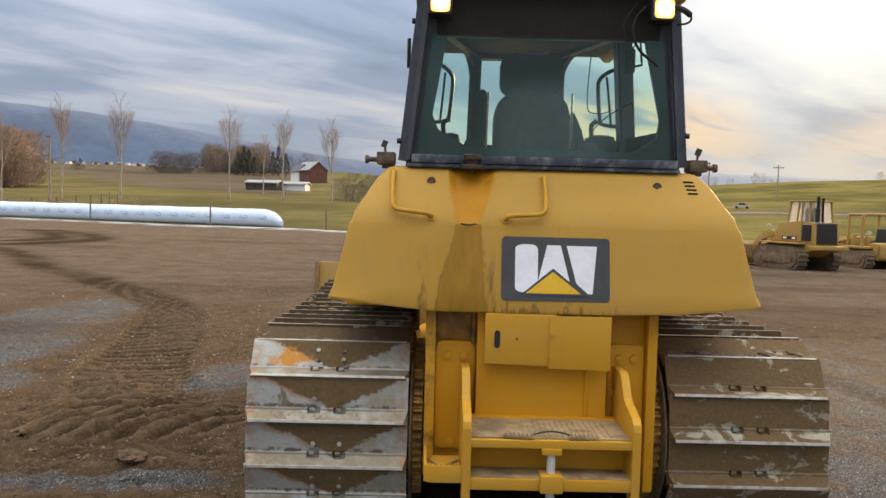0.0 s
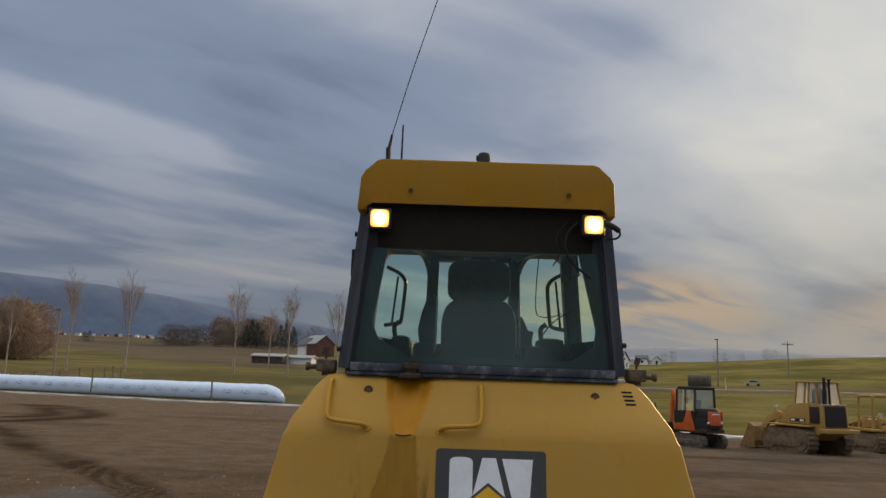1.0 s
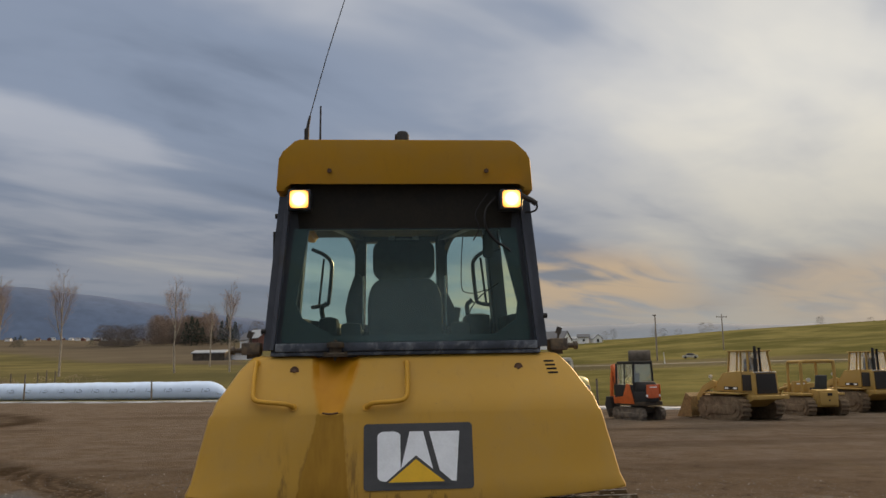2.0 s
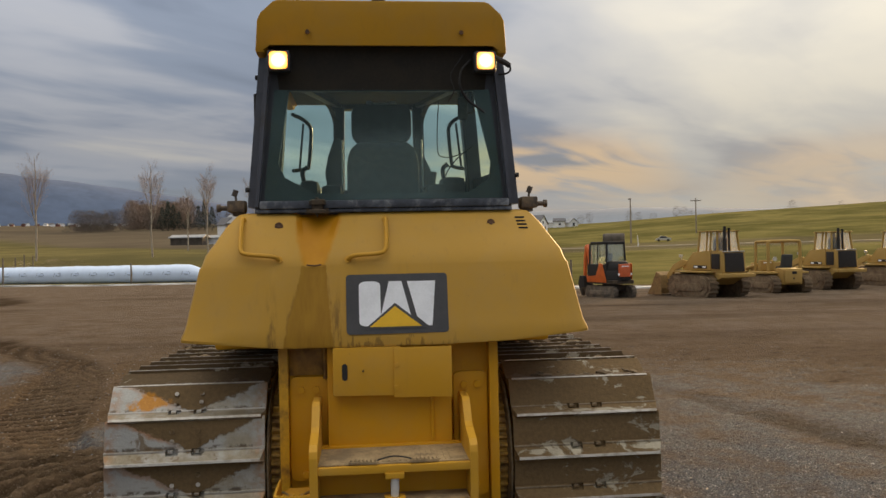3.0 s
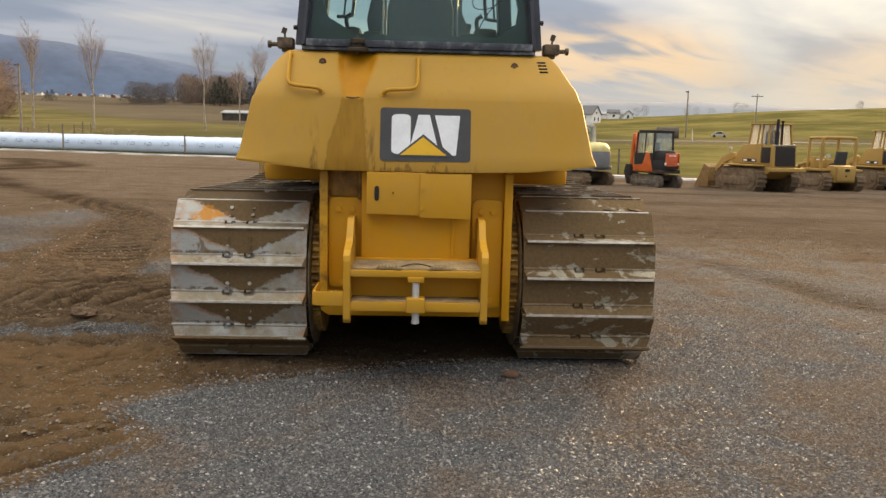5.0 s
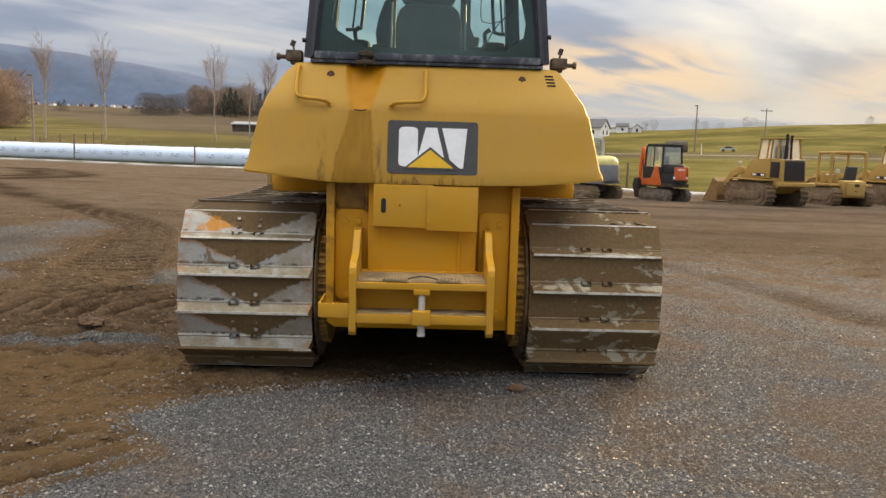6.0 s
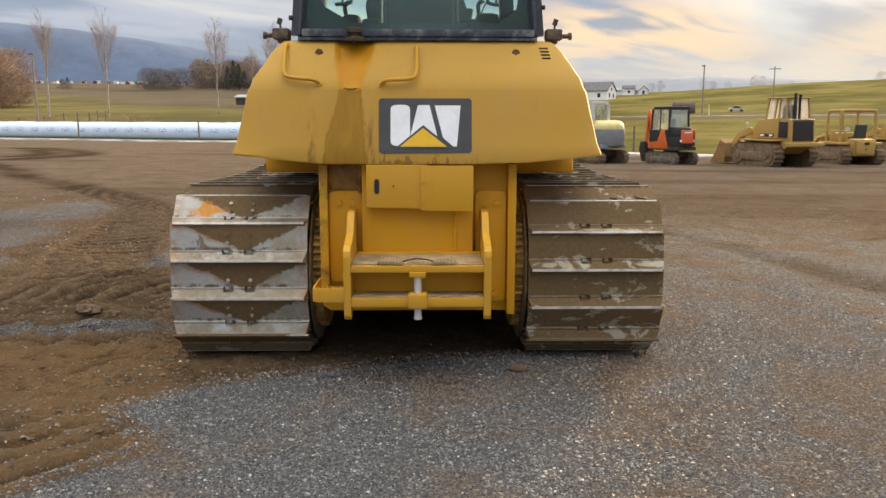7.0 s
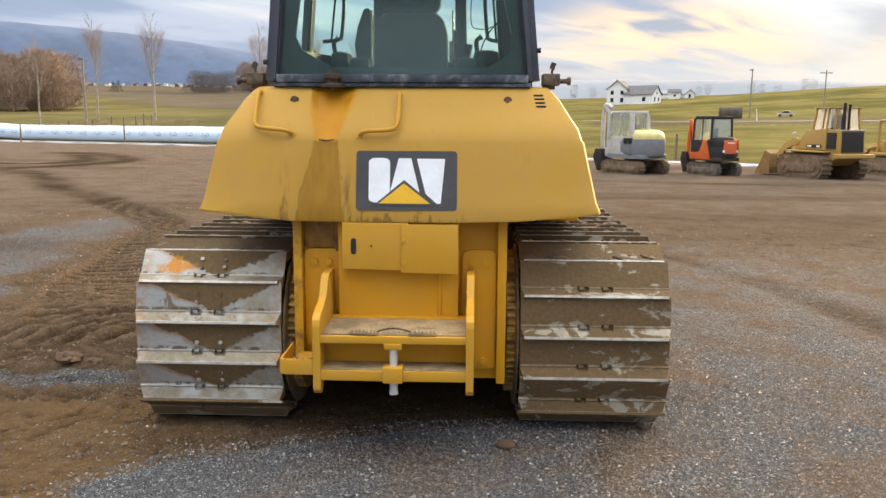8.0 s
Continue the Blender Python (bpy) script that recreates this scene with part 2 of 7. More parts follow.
DECAL_GREY = plain("decal_charcoal", (0.060, 0.060, 0.062), 0.45, 0.0, 0.15, 12, 0.05)
DECAL_WHITE = plain("decal_white", (0.86, 0.89, 0.93), 0.5, 0.0, 0.08, 12, 0.05)
DECAL_YELLOW = plain("decal_yellow", (0.80, 0.47, 0.02), 0.45, 0.0, 0.08, 12, 0.05)


def glass_material(name, tint, mirror, rim=1.0, haze=0.05, film_tone=(0.5, 0.5, 0.48), milky=False, dusty=0.0):
    m, N, bsdf, out = material(name)
    co = N.node("ShaderNodeTexCoord").outputs["Object"]
    see = N.node("ShaderNodeBsdfTransparent", {0: rgba(tint)})
    gloss = N.node("ShaderNodeBsdfGlossy", {0: (0.95, 0.97, 1.0, 1), 1: 0.03})
    film = N.node("ShaderNodeBsdfTranslucent" if milky else "ShaderNodeBsdfDiffuse", {0: rgba(film_tone)})
    edge = N.node("ShaderNodeFresnel", {0: 1.5}).outputs[0]
    dirt = N.math("MULTIPLY", N.math("ADD", 0.45, N.math("MULTIPLY", N.noise(co, 3.0, 5, 0.6), 0.25)), haze)
    if dusty:
        # wiped glass with a dull patch of dust left low in the middle
        x, y, z = N.node("ShaderNodeSeparateXYZ", {0: co}).outputs
        px, pz = N.math("MULTIPLY", N.math("SUBTRACT", x, 0.05), 2.4), N.math("MULTIPLY", N.math("SUBTRACT", z, 2.02), 4.0)
        away = N.math("ADD", N.math("ADD", N.math("MULTIPLY", px, px), N.math("MULTIPLY", pz, pz)), N.math("MULTIPLY", N.math("SUBTRACT", N.noise(co, 5.0, 5, 0.6), 0.5), 0.9))
        dirt = N.math("ADD", dirt, N.math("MULTIPLY", N.smooth(away, 1.1, 0.1), dusty))
    one = N.node("ShaderNodeMixShader", {0: dirt, 1: see.outputs[0], 2: film.outputs[0]})
    two = N.node("ShaderNodeMixShader", {0: N.math("ADD", N.math("MULTIPLY", edge, rim), mirror, clamp=True), 1: one.outputs[0], 2: gloss.outputs[0]})
    m.node_tree.links.new(two.outputs[0], out.inputs[0])
    return m


GLASS = glass_material("tinted_glass", (0.86, 1.0, 0.94), 0.004, 0.18, 0.050, (0.48, 0.63, 0.68), dusty=0.060)
CLEAR_GLASS = glass_material("side_glass", (0.985, 0.995, 0.985), 0.0, 0.002, 0.01)


def lamp_material(name):
    """A lit lens: hot in the middle, amber towards its rim."""
    m, N, bsdf, out = material(name)
    x, y, z = N.node("ShaderNodeSeparateXYZ", {0: N.node("ShaderNodeTexCoord").outputs["Object"]}).outputs
    dx = N.math("SUBTRACT", N.math("ABSOLUTE", x), 0.515)
    dz = N.math("SUBTRACT", z, 2.554)
    far = N.math("SQRT", N.math("ADD", N.math("MULTIPLY", dx, dx), N.math("MULTIPLY", dz, dz)))
    colour = N.ramp(N.math("MULTIPLY", far, 16.0), [(0.0, (1.0, 0.90, 0.70)), (0.40, (1.0, 0.82, 0.52)), (0.62, (1.0, 0.52, 0.14)), (0.85, (0.6, 0.22, 0.03))])
    e = N.node("ShaderNodeEmission", {0: colour, 1: 2.6})
    m.node_tree.links.new(e.outputs[0], out.inputs[0])
    return m


LAMP_GLOW = lamp_material("work_lamp_glow")


def shoe_material(name, muddy, bare=0.57, rusty=False, damp=1.0):
    """Track shoe: worn grey steel, caked mud in a wedge over the middle, rust and old paint at one end."""
    m, N, bsdf, _ = material(name)
    co = N.node("ShaderNodeTexCoord").outputs["Object"]
    rnd = N.node("ShaderNodeObjectInfo").outputs["Random"]
    shift = N.node("ShaderNodeCombineXYZ", {0: N.math("MULTIPLY", rnd, 31.0), 1: N.math("MULTIPLY", rnd, 17.0), 2: 0.0}).outputs[0]
    p = N.node("ShaderNodeVectorMath", {0: co, 1: shift}, operation="ADD").outputs[0]
    x, s, h = N.node("ShaderNodeSeparateXYZ", {0: co}).outputs
    x = N.math("MULTIPLY", x, -1.0)
    wob = N.math("MULTIPLY", N.math("SUBTRACT", N.noise(p, 9.0, 5, 0.62), 0.5), 0.17)
    cake = N.noise(p, 45.0, 5, 0.65)
    fine = N.noise(p, 140.0, 3, 0.6)
    steel = N.mix(N.noise(p, 6.0, 4, 0.6), (0.31, 0.315, 0.30), (0.47, 0.47, 0.445))
    steel = N.mix(N.math("MULTIPLY", N.smooth(N.noise(N.node("ShaderNodeMapping", {"Vector": p, "Scale": (0.6, 2.2, 1.0)}).outputs[0], 14.0, 6, 0.7), 0.54, 0.70), 0.45), steel, (0.19, 0.15, 0.10))
    rust = N.mix(cake, (0.26, 0.10, 0.025), (0.42, 0.19, 0.04))
    mud = N.mix(cake, tuple(c * damp for c in (0.082, 0.052, 0.022)), tuple(c * damp for c in (0.205, 0.134, 0.060)))
    pale = N.mix(cake, (0.23, 0.205, 0.150), (0.40, 0.360, 0.275))
    if muddy:
        where = N.smooth(N.math("ADD", N.noise(N.node("ShaderNodeMapping", {"Vector": p, "Scale": (0.75, 1.3, 1.0)}).outputs[0], 6.5, 6, 0.66, 0.5), N.math("MULTIPLY", s, 0.22)), bare - 0.045, bare + 0.005)
        tone = N.mix(where, mud, N.mix(N.smooth(fine, 0.62, 0.75), pale, steel))
        cover = N.math("SUBTRACT", 1.0, where, clamp=True)
        metal = N.math("MULTIPLY", where, 0.25)
    else:
        # the wedge narrows towards the grouser below it
        half = N.math("SUBTRACT", 0.275, N.math("MULTIPLY", N.math("ADD", s, 0.10), 2.15))
        off = N.math("ABSOLUTE", N.math("ADD", x, -0.03))
        cover = N.smooth(N.math("ADD", N.math("SUBTRACT", half, off), N.math("ADD", wob, N.math("MULTIPLY", N.math("SUBTRACT", N.noise(p, 38.0, 5, 0.68), 0.5), 0.14))), -0.012, 0.022)
        cover = N.math("MULTIPLY", cover, N.smooth(s, 0.075, 0.045))
        rim = N.smooth(N.math("ADD", N.math("SUBTRACT", half, off), N.math("MULTIPLY", wob, 1.6)), -0.075, -0.015)
        left = N.smooth(x, 0.02, -0.12)
        tone = N.mix(N.math("MULTIPLY", N.math("MULTIPLY", rim, left), N.math("ADD", 0.40, N.math("MULTIPLY", rnd, 0.5))), steel, rust)
        tone = N.mix(N.math("MULTIPLY", N.smooth(x, 0.0, 0.14), N.smooth(N.noise(p, 7.0, 5, 0.65), 0.36, 0.60)), tone, pale)
        tone = N.mix(N.math("MULTIPLY", N.smooth(s, 0.016, 0.026), N.smooth(N.noise(p, 10.0, 4, 0.6), 0.30, 0.62)), tone, N.mix(cake, (0.15, 0.120, 0.075), (0.31, 0.265, 0.185)))
        tone = N.mix(N.smooth(N.noise(p, 12.0, 5, 0.7), 0.66, 0.71), tone, mud)
        # dirt packed along the foot of the grouser
        seam = N.math("MULTIPLY", N.smooth(N.math("ABSOLUTE", N.math("SUBTRACT", s, 0.006)), 0.016, 0.004), N.smooth(N.noise(p, 20.0, 5, 0.65), 0.46, 0.58))
        tone = N.mix(N.math("MULTIPLY", seam, 0.85), tone, (0.075, 0.050, 0.026))
        blot = N.smooth(N.noise(p, 4.5, 6, 0.68, 0.6), 0.62, 0.68)
        tone = N.mix(N.math("MULTIPLY", blot, 0.8), tone, mud)
        ends = N.math("MULTIPLY", N.smooth(N.math("ABSOLUTE", x), 0.30, 0.38), N.smooth(N.noise(p, 18.0, 4, 0.6), 0.40, 0.60))
        tone = N.mix(N.math("MULTIPLY", ends, 0.6), tone, rust)
        tone = N.mix(cover, tone, mud)
        if rusty:
            spot = N.math("ADD", N.math("ABSOLUTE", N.math("ADD", x, 0.20)), N.math("MULTIPLY", N.math("ABSOLUTE", N.math("ADD", s, 0.03)), 1.6))
            tone = N.mix(N.smooth(N.math("ADD", N.math("ADD", spot, wob), N.math("MULTIPLY", N.math("SUBTRACT", N.noise(p, 22.0, 4, 0.6), 0.5), 0.22)), 0.135, 0.06), tone, N.mix(cake, (0.36, 0.14, 0.012), (0.56, 0.25, 0.02)))
        metal = N.math("MULTIPLY", N.math("SUBTRACT", 1.0, cover, clamp=True), 0.18)
    tip = N.smooth(h, 0.046, 0.0495)
    # pale line on the lip above the grouser, a highlight put into the colour
    lip = N.math("MULTIPLY", N.smooth(N.math("ABSOLUTE", N.math("SUBTRACT", s, 0.0155)), 0.0050, 0.0025), N.smooth(h, 0.008, 0.0115))
    tip = N.math("MAXIMUM", tip, N.math("MULTIPLY", lip, 0.25 if muddy else 0.8))
    tone = N.mix(N.math("MULTIPLY", tip, N.math("ADD", 0.55, N.math("MULTIPLY", N.smooth(N.noise(p, 16.0, 3, 0.6), 0.40, 0.55), 0.4))), tone, N.mix(cake, (0.40, 0.37, 0.33), (0.68, 0.66, 0.62)))
    # bolt heads are rubbed bright
    head = N.math("MULTIPLY", N.smooth(h, 0.0085, 0.0105), N.smooth(s, 0.002, -0.008))
    tone = N.mix(N.math("MULTIPLY", head, N.smooth(N.noise(p, 11.0, 2, 0.5), 0.48, 0.58)), tone, (0.50, 0.47, 0.42))
    N.put(bsdf.inputs["Base Color"], tone)
    N.put(bsdf.inputs["Metallic"], metal)
    N.put(bsdf.inputs["Roughness"], N.math("ADD", 0.42, N.math("MULTIPLY", cover, 0.5), clamp=True))
    bump(N, bsdf, N.math("ADD", N.math("MULTIPLY", cover, 1.5), N.math("ADD", cake, N.math("MULTIPLY", fine, 0.25))), 0.45, 0.008)
    return m


SHOE_GREY = shoe_material("shoe_worn_grey", False)
SHOE_RUSTY = shoe_material("shoe_rusty_grey", False, rusty=True)
SHOE_MUDDY = shoe_material("shoe_muddy", True, 0.595)
SHOE_CAKED = shoe_material("shoe_caked", True, 0.63, damp=0.62)
SHOE_MUD = plain("dried_mud", (0.15, 0.108, 0.062), 0.95, 0, 0.5, 18, 0.6)


def ground_material():
    """Yard and fields: grey crushed stone, brown dirt, grass and plough land, mixed by the sheet's own masks."""
    m, N, bsdf, _ = material("yard_and_fields")
    co = N.node("ShaderNodeTexCoord").outputs["Object"]
    mask = {k: N.node("ShaderNodeAttribute", attribute_name=k).outputs["Fac"] for k in ("dirt", "grass", "plough", "wet_shade", "road", "crest", "dust", "clay")}
    n1 = N.noise(co, 1.3, 6, 0.62, 0.2)
    n2 = N.noise(co, 11.0, 5, 0.65)
    n3 = N.noise(co, 0.22, 4, 0.55)
    vor = N.node("ShaderNodeTexVoronoi", {"Vector": co, "Scale": 140.0})
    cell = vor.outputs["Color"]
    cellv = N.node("ShaderNodeSeparateXYZ", {0: cell}).outputs[0]
    stone = N.ramp(cellv, [(0.0, (0.042, 0.045, 0.051)), (0.45, (0.098, 0.102, 0.109)), (0.88, (0.180, 0.180, 0.180)), (0.96, (0.30, 0.295, 0.28)), (1.0, (0.55, 0.53, 0.49))])
    stone = N.mix(N.math("MULTIPLY", N.smooth(n1, 0.44, 0.68), 0.55), stone, (0.128, 0.088, 0.056))
    soil = N.mix(n2, (0.068, 0.047, 0.028), (0.172, 0.118, 0.070))
    soil = N.mix(N.smooth(n1, 0.35, 0.7), soil, N.mix(n2, (0.100, 0.069, 0.045), (0.185, 0.133, 0.088)))
    n4 = N.noise(co, 42.0, 5, 0.7)
    n5 = N.noise(co, 3.2, 6, 0.68, 0.5)
    n6 = N.noise(co, 115.0, 4, 0.7)
    soil = N.mix(N.smooth(n6, 0.40, 0.66), N.mix(0.26, soil, (0.030, 0.020, 0.012)), soil)
    soil = N.mix(N.math("MULTIPLY", N.smooth(n5, 0.50, 0.68), 0.75), soil, (0.045, 0.029, 0.017))
    soil = N.mix(N.math("MULTIPLY", N.smooth(n4, 0.55, 0.75), 0.5), soil, (0.23, 0.165, 0.105))
    soil = N.mix(N.math("MULTIPLY", N.smooth(cellv, 0.86, 0.97), 0.55), soil, (0.26, 0.22, 0.17))
    smear = N.noise(N.node("ShaderNodeMapping", {"Vector": co, "Scale": (0.10, 0.55, 1.0), "Rotation": (0, 0, 0.25)}).outputs[0], 1.0, 5, 0.65, 0.4)
    soil = N.mix(N.math("MULTIPLY", N.smooth(smear, 0.50, 0.72), 0.42), soil, (0.050, 0.035, 0.023))
    soil = N.mix(N.math("MULTIPLY", mask["clay"], N.smooth(n1, 0.25, 0.6)), soil, N.mix(n4, (0.105, 0.064, 0.030), (0.255, 0.160, 0.080)))
    edge = N.math("ADD", mask["dirt"], N.math("MULTIPLY", N.math("SUBTRACT", N.math("ADD", N.math("MULTIPLY", n1, 0.6), N.math("MULTIPLY", n2, 0.4)), 0.5), 1.1))
    d = N.smooth(edge, 0.30, 0.68)
    tone = N.mix(d, stone, soil)
    dusty = N.mix(n2, (0.125, 0.098, 0.077), (0.225, 0.185, 0.150))
    tone = N.mix(N.math("MULTIPLY", mask["dust"], N.math("ADD", 0.25, N.math("MULTIPLY", N.smooth(n1, 0.3, 0.7), 0.55))), tone, dusty)
    # crests paled, hollows darkened: dry and damp soil plus shade of the relief
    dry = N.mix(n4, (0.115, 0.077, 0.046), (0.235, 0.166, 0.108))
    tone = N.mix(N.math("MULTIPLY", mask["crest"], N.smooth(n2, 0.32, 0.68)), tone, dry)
    tone = N.mix(N.math("MULTIPLY", mask["wet_shade"], N.smooth(n2, 0.05, 0.55)), tone, (0.040, 0.027, 0.016))
    tone = N.mix(mask["road"], tone, (0.34, 0.33, 0.31))
    turf = N.mix(N.smooth(N.noise(co, 0.05, 5, 0.65), 0.35, 0.68), (0.100, 0.092, 0.030), (0.230, 0.190, 0.068))
    turf = N.mix(N.math("MULTIPLY", n1, 0.45), turf, (0.068, 0.064, 0.026))
    field = N.mix(N.smooth(N.noise(co, 0.03, 5, 0.6), 0.3, 0.7), (0.092, 0.074, 0.054), (0.138, 0.112, 0.076))
    tone = N.mix(mask["grass"], tone, turf)
    tone = N.mix(mask["plough"], tone, field)
    N.put(bsdf.inputs["Base Color"], tone)
    bsdf.inputs["Roughness"].default_value = 0.97
    N.put(bsdf.inputs["Specular IOR Level"], N.math("MULTIPLY", N.math("SUBTRACT", 1.0, d), 0.30))
    pebble = N.math("MULTIPLY", N.math("SUBTRACT", 1.0, N.math("MULTIPLY", vor.outputs["Distance"], 1.4)), N.math("SUBTRACT", 1.0, N.math("MULTIPLY", d, 0.75)))
    height = N.math("ADD", N.math("ADD", pebble, N.math("MULTIPLY", n2, 1.6)), N.math("MULTIPLY", d, N.math("ADD", N.math("ADD", N.math("MULTIPLY", n4, 1.6), N.math("MULTIPLY", n6, 0.9)), N.math("MULTIPLY", n5, 2.0))))
    bump(N, bsdf, height, 0.9, 0.018)
    return m


GROUND = ground_material()
POLE_WOOD = plain("pale_pole", (0.30, 0.25, 0.20), 0.9, 0, 0.3, 3, 0.3)
# twigs of the far hill, paled in the base colour to imitate haze
FAR_TREES = plain("hazy_far_trees", (0.25, 0.228, 0.21), 0.95, 0, 0.3, 0.2, 0.1)
TRACK_EARTH = plain("field_track_earth", (0.165, 0.142, 0.095), 0.95, 0, 0.3, 0.5, 0.3)
LANE = plain("pale_gravel_lane", (0.42, 0.42, 0.42), 0.9, 0, 0.3, 0.6, 0.3, (0.20, 0.17, 0.14), 0.25, 0.25)
ASH_BARK = plain("pale_bark", (0.39, 0.34, 0.27), 0.9, 0, 0.5, 3, 0.4)
HEDGE = plain("hedge_twigs", (0.165, 0.138, 0.120), 0.95, 0, 0.4, 0.3, 0.1)
DUSTY_TRACK = plain("dusty_rubber_track", (0.15, 0.125, 0.10), 0.85, 0, 0.4, 6, 0.3, (0.24, 0.19, 0.14), 0.4)
GROVE = plain("grove_twigs", (0.26, 0.195, 0.15), 0.95, 0, 0.4, 0.2, 0.1)
TWIG = plain("bare_twigs", (0.33, 0.245, 0.195), 0.95, 0, 0.3, 2, 0.1)
WOODS = plain("brown_woods", (0.37, 0.275, 0.205), 0.95, 0, 0.5, 0.15, 0.1)
CONIFER = plain("conifer_green", (0.052, 0.062, 0.046), 0.95, 0, 0.4, 0.4, 0.1)
POST_WOOD = plain("weathered_post", (0.17, 0.14, 0.11), 0.9, 0, 0.4, 8, 0.4)
BAG_WHITE = plain("white_bale_wrap", (0.64, 0.77, 0.97), 0.38, 0, 0.06, 1.5, 0.25)
MARK_BLUE = plain("faded_print", (0.24, 0.33, 0.46), 0.5, 0, 0.3, 4, 0.05)
OLD_YELLOW = machine_yellow("old_machine_yellow", (0.41, 0.265, 0.072), 0.55, 0.6)
RUST_TRACK = plain("rusty_track", (0.23, 0.165, 0.10), 0.8, 0.1, 0.45, 6, 0.5, (0.12, 0.08, 0.05), 0.35)
BUCKET_BROWN = plain("worn_bucket", (0.30, 0.195, 0.075), 0.7, 0.1, 0.35, 3, 0.3, (0.16, 0.10, 0.055), 0.35)
GRILLE = plain("radiator_grille", (0.022, 0.018, 0.016), 0.7, 0, 0.4, 20, 0.4)
PALE_PANE = glass_material("dusty_pane", (0.96, 0.96, 0.93), 0.02, 0.25, 0.24, (0.78, 0.82, 0.84), True)
CAB_PANE = glass_material("dusty_cab_glass", (0.90, 0.93, 0.88), 0.05, 0.3, 0.16, (0.62, 0.70, 0.74), False)
EXC_ORANGE = plain("excavator_orange", (0.62, 0.13, 0.025), 0.45, 0, 0.2, 4, 0.1, (0.3, 0.16, 0.08), 0.15)
EXC_WHITE = plain("excavator_white", (0.52, 0.51, 0.47), 0.5, 0, 0.15, 4, 0.1, (0.3, 0.27, 0.2), 0.2)
EXC_GREY = plain("excavator_grey", (0.20, 0.215, 0.23), 0.5, 0, 0.15, 4, 0.1)
EXC_YELLOW = plain("excavator_yellow", (0.66, 0.58, 0.24), 0.45, 0, 0.15, 4, 0.1)
RED_PANEL = plain("red_panel", (0.62, 0.135, 0.05), 0.45, 0, 0.15, 4, 0.1)
HOUSE_WHITE = plain("white_siding", (0.88, 0.89, 0.90), 0.7, 0, 0.08, 1, 0.1)
ROOF_GREY = plain("grey_shingles", (0.13, 0.13, 0.14), 0.85, 0, 0.25, 2, 0.3)
BARN_RED = plain("barn_red", (0.16, 0.07, 0.055), 0.85, 0, 0.3, 1, 0.2)
TIN_ROOF = plain("tin_roof", (0.30, 0.31, 0.32), 0.55, 0.2, 0.2, 1, 0.1)
SHED_WOOD = plain("shed_boards", (0.09, 0.075, 0.06), 0.9, 0, 0.4, 1, 0.2)
WINDOW_DARK = plain("dark_window", (0.02, 0.022, 0.028), 0.15, 0, 0.2, 2, 0.0)
# distance haze is put into the base colours of both ridges
MOUNTAIN = plain("hazed_wooded_mountain", (0.084, 0.118, 0.192), 1.0, 0, 0.22, 0.004, 0.0)
MOUNTAIN_FAR = plain("hazed_far_mountain", (0.228, 0.252, 0.285), 1.0, 0, 0.1, 0.003, 0.0)
CLAY = plain("clay_lump", (0.115, 0.068, 0.040), 0.95, 0, 0.4, 20, 0.5)

# ---- mesh helpers ----


def mesh_object(name, bm, mats, smooth_angle=None):
    bmesh.ops.recalc_face_normals(bm, faces=bm.faces)
    me = bpy.data.meshes.new(name)
    bm.to_mesh(me)
    bm.free()
    for m in mats if isinstance(mats, (list, tuple)) else [mats]:
        me.materials.append(m)
    if smooth_angle:
        me.shade_smooth()
        me.set_sharp_from_angle(angle=radians(smooth_angle))
    return new(name, me)


def thing(name, label, category, group="", at=None):
    ob = new(name)
    ob.empty_display_size = 0.2
    ob.matrix_world = at if at is not None else Matrix()
    return tagged(ob, label, category, group)


def part(name, bm, mats, parent, label="", smooth_angle=35):
    ob = mesh_object(name, bm, mats, smooth_angle)
    ob.parent = parent
    return tagged(ob, label)


def piece(name, mesh, parent, m):
    """One more object on a mesh that is there already."""
    ob = new(name, mesh)
    ob.parent = parent
    ob.matrix_local = m
    return ob


def prism(bm, pts, axis, a, b, bevel=0.0, mat=0):
    """A polygon in the plane across an axis, pushed from a to b. For x the points are (y, z), for y (x, z), for z (x, y)."""
    def place(p, d):
        return {"x": (d, p[0], p[1]), "y": (p[0], d, p[1]), "z": (p[0], p[1], d)}[axis]
    lo = [bm.verts.new(place(p, a)) for p in pts]
    hi = [bm.verts.new(place(p, b)) for p in pts]
    n = len(pts)
    faces = [bm.faces.new(lo[::-1]), bm.faces.new(hi)]
    faces += [bm.faces.new((lo[i], lo[(i + 1) % n], hi[(i + 1) % n], hi[i])) for i in range(n)]
    for f in faces:
        f.material_index = mat
    if bevel:
        edges = list({e for f in faces for e in f.edges})
        done = bmesh.ops.bevel(bm, geom=edges, offset=bevel, segments=2, affect="EDGES", profile=0.6, clamp_overlap=True)
        for f in done["faces"]:
            f.material_index = mat
    return bm


def box(bm, x0, x1, y0, y1, z0, z1, bevel=0.0, mat=0):
    return prism(bm, [(x0, y0), (x1, y0), (x1, y1), (x0, y1)], "z", z0, z1, bevel, mat)


